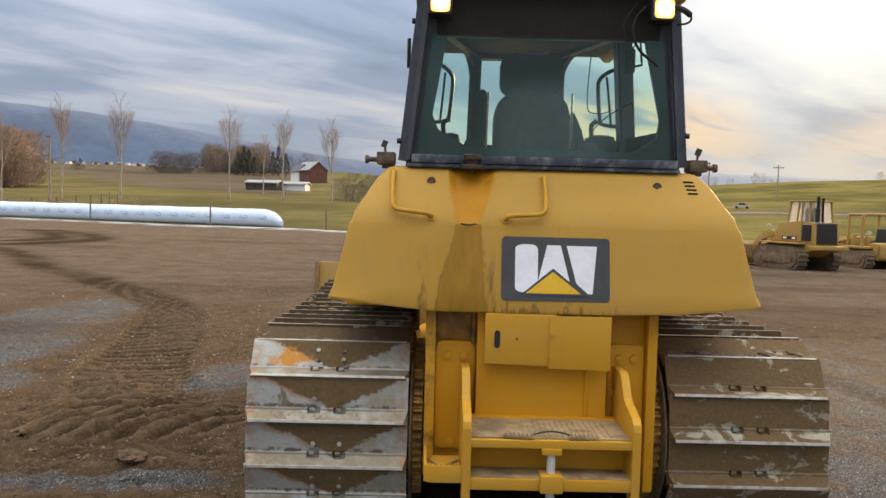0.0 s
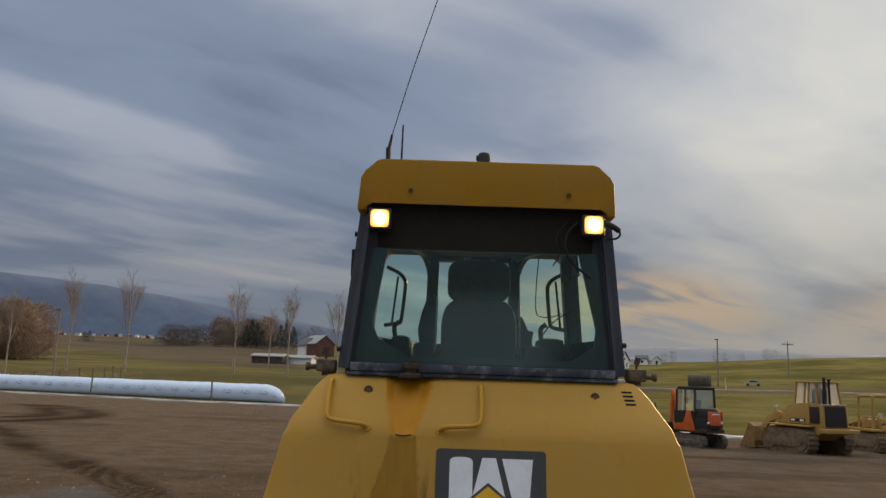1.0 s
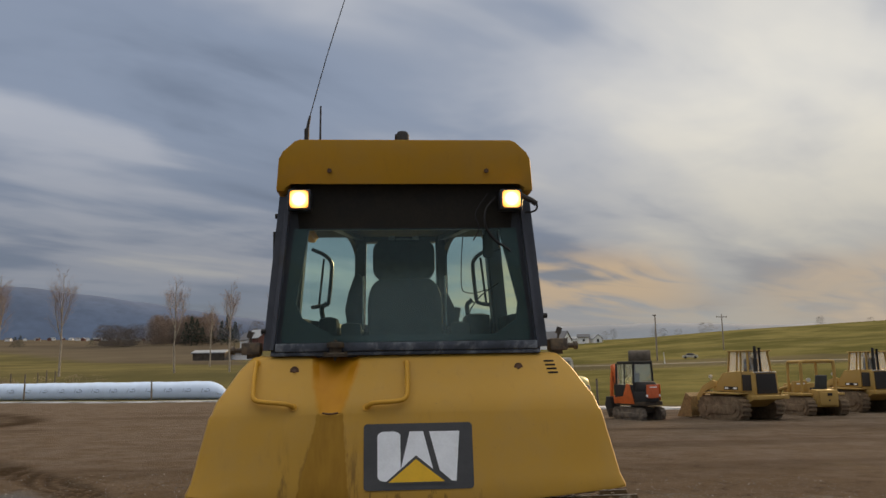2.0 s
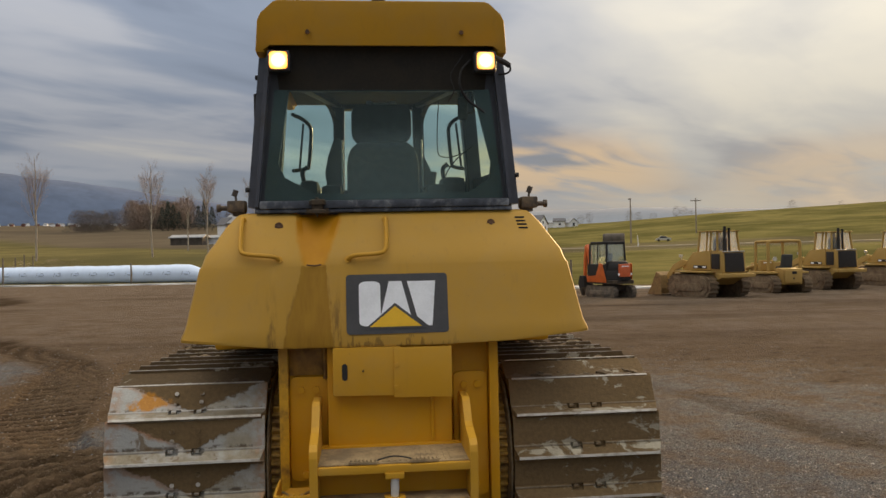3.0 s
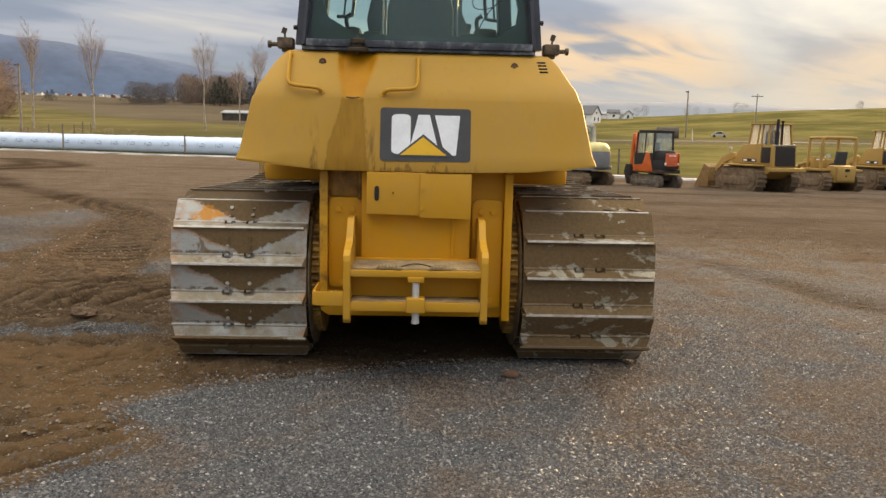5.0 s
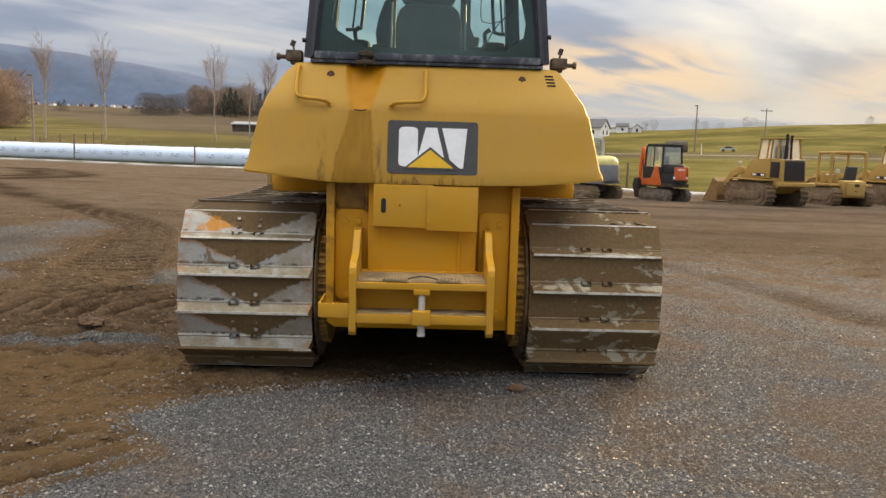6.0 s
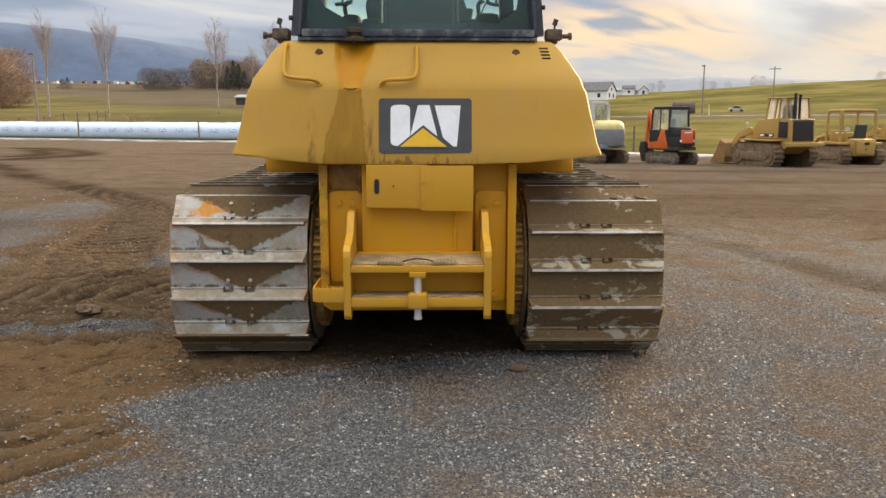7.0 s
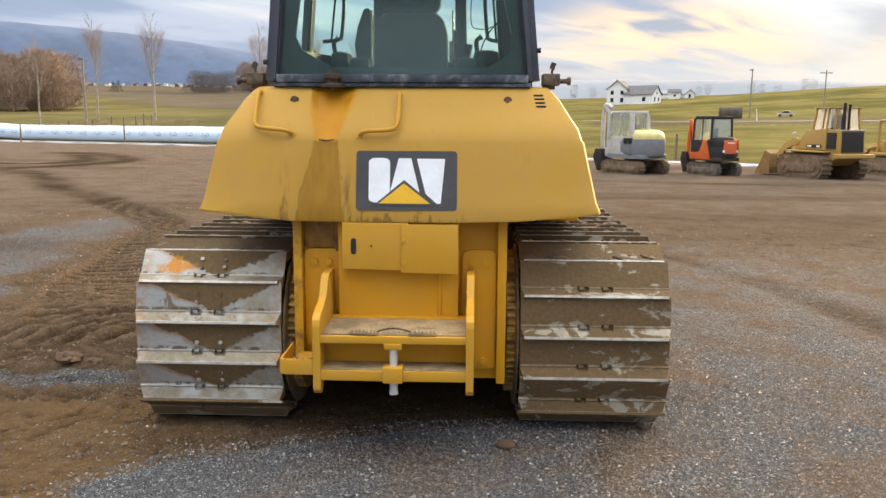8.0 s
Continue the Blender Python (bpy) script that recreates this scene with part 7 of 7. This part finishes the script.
def utility_pole(az, r, top_deg, arms, base=None):
    x, y = polar(az, r)
    z = ground_z(x, y)
    h = 1.6 + r * math.tan(radians(top_deg)) - z
    t = thing("utility_pole", "tall grey wooden utility pole" + (" with crossarm" if arms else ""), "utility pole", "", pose(x, y, z - 0.1))
    bm = bmesh.new()
    tube(bm, [(0, 0, 0), (0, 0, h + 0.1)], [0.15, 0.10], 9)
    pole = part("pole_shaft", bm, POLE_WOOD, t)
    for k in range(arms):
        bm = bmesh.new()
        box(bm, -1.25, 1.25, -0.06, 0.06, h - 0.55 - 0.9 * k, h - 0.40 - 0.9 * k, 0.01)
        arm = part("crossarm", bm, POST_WOOD, t)
        for px in (-1.1, -0.5, 0.5, 1.1):
            bm = bmesh.new()
            tube(bm, [(px, 0, h - 0.40 - 0.9 * k), (px, 0, h - 0.2 - 0.9 * k)], 0.05, 6)
            part("insulator", bm, EXC_WHITE, arm)
    if not arms:
        bm = bmesh.new()
        box(bm, -0.45, 0.15, -0.1, 0.1, h - 0.15, h + 0.02, 0.02)
        part("pole_bracket", bm, POST_WOOD, t)


utility_pole(19.15, 150, 3.38, 0)
utility_pole(23.55, 185, 3.22, 1)
utility_pole(-25.95, 98, 3.84, 0)

# ---- trees ----


def bare_tree_meshes(seed, h):
    """A bare tree: pale trunk that parts into climbing stems, and a crown of fine upward twigs."""
    g = random.Random(seed)
    wood, twig = bmesh.new(), bmesh.new()

    def grow(bm, p, d, length, r, depth):
        pts, q = [Vector(p)], Vector(p)
        v = Vector(d).normalized()
        segs = 4 if depth < 2 else 3
        for k in range(segs):
            v = (v + Vector((g.uniform(-1, 1), g.uniform(-1, 1), g.uniform(0.0, 0.6))) * 0.13).normalized()
            q = q + v * length / segs
            pts.append(q.copy())
        tube(bm, pts, [max(0.003, r * (1 - 0.8 * k / segs)) for k in range(segs + 1)], 6 if depth == 0 else 4 if depth == 1 else 3, False)
        return pts
    trunk = [Vector((0, 0, 0))]
    for k in range(10):
        trunk.append(trunk[-1] + Vector((g.uniform(-1, 1) * 0.07, g.uniform(-1, 1) * 0.07, h / 10)))
    tube(wood, trunk, [0.125 * (1 - 0.93 * (k / 10) ** 0.9) + 0.012 for k in range(11)], 8)
    # two or three stems part from the trunk and climb beside it
    stems = [(trunk, 0.36)]
    for k in range(3):
        f = 0.36 + 0.11 * k
        i = int(f * 10)
        a = 2.2 * k + g.uniform(0, 1)
        q, stem = trunk[i].lerp(trunk[i + 1], f * 10 - i), []
        for m in range(9):
            stem.append(q.copy())
            lean = 0.29 * (1 - m / 9) + 0.01
            q = q + Vector((math.cos(a) * lean + g.uniform(-0.08, 0.08), math.sin(a) * lean + g.uniform(-0.08, 0.08), 0.95)) * (h * (0.93 - 0.06 * k - f) / 9)
        tube(wood, stem, [0.058 * (1 - 0.9 * m / 8) + 0.010 for m in range(9)], 6)
        stems.append((stem, 0.15))
    for line, low in stems:
        for k in range(13):
            f = low + (0.97 - low) * (k / 13) ** 0.9
            u = f * (len(line) - 1)
            i = min(len(line) - 2, int(u))
            p = line[i].lerp(line[i + 1], u - i)
            a = g.uniform(0, 6.283)
            ln = h * (0.16 - 0.09 * f) * g.uniform(0.7, 1.25) + 0.3
            limb = grow(twig, p, (math.cos(a) * 0.40, math.sin(a) * 0.40, 0.9), ln, 0.019 * (1.15 - f), 1)
            for j in range(9):
                q = limb[g.randrange(1, len(limb))]
                b = a + g.uniform(-1.3, 1.3)
                sub = grow(twig, q, (math.cos(b) * 0.6, math.sin(b) * 0.6, g.uniform(0.4, 1.2)), ln * g.uniform(0.3, 0.7), 0.0048, 2)
                for m in range(4):
                    c = b + g.uniform(-1.5, 1.5)
                    grow(twig, sub[g.randrange(1, len(sub))], (math.cos(c) * 0.7, math.sin(c) * 0.7, g.uniform(0.2, 1.1)), ln * g.uniform(0.12, 0.35) + 0.1, 0.0038, 3)
    return wood, twig


TREES = []
for seed in (4, 9, 15):
    t = thing("bare_tree", "tall leafless tree with pale trunk on the field edge", "tree", "row of bare trees")
    wood, twig = bare_tree_meshes(seed, 12.0)
    part("trunk", wood, ASH_BARK, t, "pale trunk and limbs", 60)
    part("crown", twig, TWIG, t, "fine bare twigs")
    TREES.append(t)
ROW = [(-14.6, 106, 6.3), (-10.95, 104, 6.1), (-7.5, 103, 5.9), (-21.7, 108, 6.6), (-25.25, 110, 6.4), (-28.7, 104, 5.0), (-12.3, 135, 4.6)]
for k, (az, r, top) in enumerate(ROW):
    x, y = polar(az, r)
    z = ground_z(x, y)
    h = 1.6 + r * math.tan(radians(top)) - z
    m = pose(x, y, z - 0.1, 0, 0, 70 * k) @ Matrix.Diagonal((h / 12, h / 12, h / 12, 1))
    if k < 3:
        TREES[k].matrix_world = m
    else:
        c = copy_thing(TREES[k % 3], pose(x, y, z - 0.1, 0, 0, 70 * k))
        c.scale = (h / 12, h / 12, h / 12)


def woods(name, label, mat, spots, leafless, seed, dense=520):
    """A far stand of trees: trunks and crowns made of many small ragged pieces."""
    g = random.Random(seed)
    bm = bmesh.new()
    for az, r, h, w in spots:
        x, y = polar(az, r)
        z = ground_z(x, y) - 0.3
        tube(bm, [(x, y, z), (x, y, z + h * 0.75)], [0.009 * h if leafless else 0.014 * h, 0.003 * h], 5, False)
        for k in range(dense if leafless else 420):
            f = g.random() * 0.85 if leafless else g.random()
            rad = w * math.sqrt(g.random()) * ((1 - abs(2 * f - 0.85) ** 1.8) * 0.85 + 0.15 if leafless else 1.05 - f)
            a = g.uniform(0, 6.283)
            c = Vector((x + rad * math.cos(a), y + rad * math.sin(a), z + h * (0.05 + 0.95 * f if leafless else 0.16 + 0.84 * f)))
            ln = h * (0.15 if leafless else 0.055) * g.uniform(0.5, 1.3)
            d = Vector((math.cos(a) * 0.5 + g.uniform(-0.9, 0.9), math.sin(a) * 0.5 + g.uniform(-0.9, 0.9), g.uniform(0.1, 0.9)) if leafless else (math.cos(a) * 0.45 + g.uniform(-0.3, 0.3), math.sin(a) * 0.45 + g.uniform(-0.3, 0.3), -0.35)).normalized() * ln
            s = Vector((g.uniform(-1, 1), g.uniform(-1, 1), g.uniform(-0.4, 0.4))).normalized() * ln * (0.017 if leafless else 0.4)
            v = [bm.verts.new(c + o) for o in (-s, s, d, d * 0.5 + s.cross(d).normalized() * ln * (0.032 if leafless else 0.25))]
            bm.faces.new(v[:3]), bm.faces.new((v[0], v[2], v[3]))
    me = bpy.data.meshes.new(name)
    bm.to_mesh(me)
    bm.free()
    me.materials.append(mat)
    return tagged(new(name, me), label, "trees", kind="stuff")


g = random.Random(8)
woods("brown_wood", "dense leafless brown wood beyond the field", WOODS, [(g.uniform(-36, -26.6), g.uniform(150, 185), g.uniform(9.5, 12.5), g.uniform(2.5, 4)) for k in range(56)], True, 31, 1100)
woods("far_hedge_trees", "far row of dark leafless trees", HEDGE, [(g.uniform(-19.4, -17.1), g.uniform(330, 350), g.uniform(7, 10.5), 3.8) for k in range(16)] + [(g.uniform(-17, -9), g.uniform(340, 380), g.uniform(6, 12), 4) for k in range(26)], True, 32, 700)
woods("brown_grove", "soft brown leafless grove beyond the field", GROVE, [(g.uniform(-16.4, -12.2), g.uniform(345, 385), g.uniform(10, 15), 4.5) for k in range(34)], True, 37, 800)
woods("conifer_clump", "clump of dark green conifers", CONIFER, [(az, 335 + 6 * math.sin(az * 9), h, 2.2) for az, h in ((-14.0, 10), (-13.6, 12.5), (-13.25, 11), (-12.9, 8), (-12.3, 7), (-11.6, 10.5), (-11.2, 13), (-10.7, 10), (-24.4, 4.5), (-24.1, 5), (-19.9, 4))], False, 33)
woods("field_shrubs", "dark rounded leafless shrubs by the fence", HEDGE, [(az, 112 + 3 * math.sin(az * 7), 3.9 + 0.9 * math.sin(az * 5), 1.9) for az in (-6.9, -6.5, -6.0, -5.5, -5.1, -4.6, -4.1, -3.6)], True, 34, 900)
woods("hill_trees", "scattered bare trees along the far hill", FAR_TREES, [(az, 600 + 15 * math.sin(az * 3), h * 1.5, 3.0) for az, h in ((15.6, 5), (16.2, 6), (19.0, 6), (19.6, 5), (20.6, 4), (22.2, 6.5), (22.7, 6), (23.2, 4), (24.5, 3), (29.6, 6.5), (32.5, 4.5), (7.2, 8), (8.5, 6), (38, 5))], True, 35)
woods("roadside_scrub", "low brown scrub along the field track", WOODS, [(g.uniform(-33, -19), g.uniform(94, 99), g.uniform(0.7, 1.5), 1.2) for k in range(40)] + [(g.uniform(8, 40), g.uniform(112, 122), g.uniform(0.5, 1.2), 2.0) for k in range(30)], True, 36)

# ---- buildings ----


def gable_house(name, label, at, w, d, h, rise, wall_mat, roof_mat, windows=(), category="house", group=""):
    """Walls with a gabled roof; windows are (face, across, up, width, height)."""
    t = thing(name, label, category, group, at)
    bm = bmesh.new()
    prism(bm, [(-w / 2, 0), (w / 2, 0), (w / 2, h), (0, h + rise), (-w / 2, h)], "y", -d / 2, d / 2)
    part("wall", bm, wall_mat, t)
    bm = bmesh.new()
    o = 0.35
    prism(bm, [(-w / 2 - o, h - o * rise / (w / 2)), (0, h + rise), (w / 2 + o, h - o * rise / (w / 2)), (w / 2 + o, h - o * rise / (w / 2) + 0.22), (0, h + rise + 0.25), (-w / 2 - o, h - o * rise / (w / 2) + 0.22)], "y", -d / 2 - o, d / 2 + o)
    part("roof", bm, roof_mat, t)
    for face, a, u, ww, hh in windows:
        bm = bmesh.new()
        if face == "front":
            box(bm, a - ww / 2, a + ww / 2, -d / 2 - 0.06, -d / 2 + 0.05, u, u + hh, 0.01)
        else:
            s = -1 if face == "left" else 1
            box(bm, s * w / 2 - 0.06, s * w / 2 + 0.06, a - ww / 2, a + ww / 2, u, u + hh, 0.01)
        part("window", bm, WINDOW_DARK, t)
    return t


def place(az, r, yaw, sink=0.3):
    x, y = polar(az, r)
    return pose(x, y, ground_z(x, y) - sink, 0, 0, yaw)


gable_house("farmhouse", "white two-storey farmhouse with grey roof on the hill", place(10.5, 270, -25), 6.6, 9.0, 5.0, 2.6, HOUSE_WHITE, ROOF_GREY,
            [("front", -1.6, 0.8, 1.0, 1.4), ("front", 1.6, 0.8, 1.0, 1.4), ("front", -1.6, 3.2, 1.0, 1.3), ("front", 1.6, 3.2, 1.0, 1.3), ("left", 0, 3.2, 1, 1.3)])
gable_house("house_wing", "white house wing with grey roof", place(12.0, 266, 55), 7.4, 9.5, 3.2, 2.6, HOUSE_WHITE, ROOF_GREY, [("front", -1.6, 1.0, 0.9, 1.3), ("front", 1.6, 1.0, 0.9, 1.3), ("left", -2, 1.0, 1.0, 1.3), ("front", 0, 3.2, 0.8, 0.8)])
gable_house("low_barn", "long low white barn", place(13.5, 305, 85), 3.0, 12, 2.0, 0.7, HOUSE_WHITE, TIN_ROOF, category="barn")
gable_house("small_outbuilding", "small white outbuilding with dark roof", place(14.1, 300, 80), 3.0, 4, 2.6, 0.9, HOUSE_WHITE, ROOF_GREY, [("left", 0, 1.0, 0.8, 0.8)], category="shed")
gable_house("small_outbuilding", "small white gabled outbuilding", place(14.95, 300, 10), 3.4, 4, 1.8, 1.4, HOUSE_WHITE, TIN_ROOF, [("front", 0, 0.4, 0.8, 1.2)], category="shed")
gable_house("field_shed", "open-fronted dark shed with tin roof in the field", place(-12.2, 190, 80), 4, 7.5, 1.9, 0.5, SHED_WOOD, TIN_ROOF, category="shed")
gable_house("field_shed", "low pale shed with tin roof in the field", place(-10.1, 192, 80), 3.5, 6.5, 1.7, 0.5, HOUSE_WHITE, TIN_ROOF, category="shed")
gable_house("red_barn", "dark red barn with pale gable roof", place(-8.95, 260, 40), 7, 9, 4.2, 2.6, BARN_RED, TIN_ROOF, category="barn")
gable_house("white_barn", "white-walled barn beside the red barn", place(-9.7, 262, 40), 4, 5, 3.8, 2.0, HOUSE_WHITE, ROOF_GREY, category="barn")
g = random.Random(3)
for k in range(72):
    az = g.uniform(-29, -15)
    gable_house("village_house", "small distant village house", place(az, g.uniform(1000, 1450), g.uniform(0, 90)), g.uniform(3.5, 5), g.uniform(4, 7), g.uniform(1.8, 2.8), 1.5, HOUSE_WHITE if k % 3 else BARN_RED, TIN_ROOF if k % 2 else ROOF_GREY, group="village houses")

# dark hay stack, parked car and marker on the far field road
t = thing("hay_stack", "dark rounded stack covered with tarpaulin", "hay stack", "", place(17.95, 150, 72, 0.1))
bm = bmesh.new()
prism(bm, [(-1.3, 0), (1.3, 0), (1.35, 1.2), (1.1, 1.8), (0.5, 2.15), (-0.5, 2.15), (-1.1, 1.8), (-1.35, 1.2)], "y", -2.0, 2.0, 0.4)
part("tarp", bm, SHED_WOOD, t)
t = thing("parked_car", "small pale car parked beside the field track", "car", "", place(21.35, 152, 70, 0.0) @ Matrix.Scale(0.72, 4))
bm = bmesh.new()
prism(bm, [(-1.9, 0.32), (-1.9, 0.80), (-1.2, 0.90), (-0.7, 1.38), (0.7, 1.38), (1.15, 0.90), (1.9, 0.78), (1.9, 0.32)], "x", -0.8, 0.8, 0.06)
body = part("body", bm, EXC_WHITE, t)
bm = bmesh.new()
prism(bm, [(-1.05, 0.92), (-0.64, 1.32), (0.64, 1.32), (1.0, 0.92)], "x", -0.82, 0.82)
part("window_band", bm, WINDOW_DARK, body)
for x in (-0.75, 0.75):
    for y in (-1.2, 1.2):
        bm = bmesh.new()
        tube(bm, [(x - 0.1, y, 0.31), (x + 0.1, y, 0.31)], 0.31, 14)
        part("wheel", bm, DARK, t)
t = thing("marker_post", "slim white roadside marker post", "post", "", place(19.65, 135, 0, 0.0))
bm = bmesh.new()
tube(bm, [(0, 0, 0), (-0.12, 0, 1.9)], [0.07, 0.05], 7)
part("stake", bm, HOUSE_WHITE, t)

# ---- loose stones and lumps on the yard ----


def pebble_field(name, label, count, region, size, mat, seed, keep):
    """Many small angular stones joined into one mesh."""
    g = np.random.RandomState(seed)
    base = np.array([(1, 0, 0), (-1, 0, 0), (0, 1, 0), (0, -1, 0), (0, 0, 1), (0, 0, -1)], float)
    tri = np.array([(0, 2, 4), (2, 1, 4), (1, 3, 4), (3, 0, 4), (2, 0, 5), (1, 2, 5), (3, 1, 5), (0, 3, 5)])
    x = g.uniform(region[0], region[1], count)
    y = g.uniform(region[2], region[3], count)
    ok = keep(x, y, g.rand(count))
    x, y = x[ok], y[ok]
    z = base_height(x, y) + detail_height(x, y) + churn(x, y)
    n = len(x)
    s = size[0] + (size[1] - size[0]) * g.rand(n) ** 2.3
    V = base[None] * (1 + g.uniform(-0.35, 0.35, (n, 6, 3))) + g.uniform(-0.25, 0.25, (n, 6, 3))
    V = V * s[:, None, None] * np.array([1.0, 0.85, 0.6])
    a = g.uniform(0, 6.283, n)
    c, sn = np.cos(a)[:, None], np.sin(a)[:, None]
    vx, vy = V[..., 0] * c - V[..., 1] * sn, V[..., 0] * sn + V[..., 1] * c
    V = np.stack([vx + x[:, None], vy + y[:, None], V[..., 2] + (z + s * 0.15)[:, None]], -1)
    F = tri[None] + (np.arange(n) * 6)[:, None, None]
    me = bpy.data.meshes.new(name)
    me.from_pydata(V.reshape(-1, 3).tolist(), [], F.reshape(-1, 3).tolist())
    me.materials.append(mat)
    return tagged(new(name, me), label, "gravel", kind="stuff")


def island_material(name, stops, rough):
    m, N, bsdf, _ = material(name)
    rnd = N.node("ShaderNodeNewGeometry").outputs["Random Per Island"]
    co = N.node("ShaderNodeTexCoord").outputs["Object"]
    tone = N.mix(N.math("MULTIPLY", N.noise(co, 160.0, 3, 0.6), 0.5), N.ramp(rnd, stops), (0.10, 0.085, 0.07))
    tone = N.mix(N.math("MULTIPLY", N.smooth(N.noise(co, 1.3, 6, 0.62, 0.2), 0.42, 0.62), 0.62), tone, (0.165, 0.108, 0.066))
    N.put(bsdf.inputs["Base Color"], tone)
    bsdf.inputs["Roughness"].default_value = rough
    return m


GRAVEL = island_material("loose_gravel", [(0.0, (0.024, 0.027, 0.033)), (0.5, (0.083, 0.089, 0.099)), (0.86, (0.180, 0.183, 0.186)), (0.955, (0.31, 0.30, 0.285)), (1.0, (0.66, 0.63, 0.58))], 0.5)
CLODS = island_material("dry_clods", [(0.0, (0.085, 0.056, 0.034)), (0.6, (0.19, 0.124, 0.074)), (1.0, (0.31, 0.225, 0.15))], 0.95)


CLOD_SOIL = plain("clod_soil", (0.115, 0.072, 0.042), 0.95, 0, 0.55, 26, 0.8)


def on_stone(x, y, rnd):
    d, side, run = along_line(x, y, DIRT_EDGE)
    below = (np.abs(x) < 1.3) & (y > -0.05)
    return (d * side < 0.12) & (rnd > 0.12 + 0.7 * step(y, 0.1, 2.4)) | (rnd > np.where(below, 0.985, 0.88))


def on_dirt(x, y, rnd):
    d, side, run = along_line(x, y, DIRT_EDGE)
    return (d * side > 0.0) & (rnd > 0.5) & ~((np.abs(x) < 1.35) & (y > 0.1) & (y < 3.2))


pebble_field("gravel", "loose grey crushed stone on the yard", 165000, (-2.0, 3.1, -2.3, 2.4), (0.0030, 0.0108), GRAVEL, 41, on_stone)
pebble_field("gravel_far", "loose grey crushed stone further out", 30000, (0.9, 6.5, 0.5, 9.0), (0.004, 0.013), GRAVEL, 42, on_stone)
pebble_field("scattered_stones", "pale stones scattered over the dirt", 2600, (-7.5, -1.9, 2.4, 11.0), (0.006, 0.018), GRAVEL, 44, lambda x, y, rnd: rnd > 0.1)
pebble_field("clods", "small brown clods of dry dirt", 40000, (-6.0, 1.0, -2.8, 8.0), (0.003, 0.018), CLODS, 43, on_dirt)

t = thing("clay_lump", "dull brown clay lump lying on the gravel", "lump", "", pose(0.552, -0.085, ground_z(0.552, -0.085) - 0.005, 0, 0, 20))
bm = bmesh.new()
bmesh.ops.create_icosphere(bm, subdivisions=2, radius=0.05, matrix=Matrix.Diagonal((1.1, 0.8, 0.55, 1)))
for v in bm.verts:
    v.co *= 1 + 0.22 * noise.noise(v.co * 22)
    v.co.z += 0.018
part("clay", bm, CLAY, t)
for k, (x, y, r) in enumerate(((-2.30, 1.05, 0.060), (-2.17, 1.10, 0.045), (-2.62, 1.2, 0.035), (-1.85, 1.15, 0.035), (-1.7, 0.55, 0.028), (-3.3, 1.7, 0.04), (-1.55, -0.3, 0.024))):
    t = thing("dirt_clod", "lumpy brown dirt clod on the ground", "clod", "dirt clods", pose(x, y, ground_z(x, y) - 0.01, 0, 0, 50 * k))
    bm = bmesh.new()
    bmesh.ops.create_icosphere(bm, subdivisions=3, radius=r, matrix=Matrix.Diagonal((1.5, 1.0, 0.6, 1)))
    for v in bm.verts:
        v.co *= 1 + 0.45 * noise.noise(v.co / r * 1.6 + Vector((k * 3, 0, 0))) + 0.28 * noise.noise(v.co / r * 4.5)
        v.co.z += r * 0.25
    part("soil", bm, CLOD_SOIL, t, "", 20)
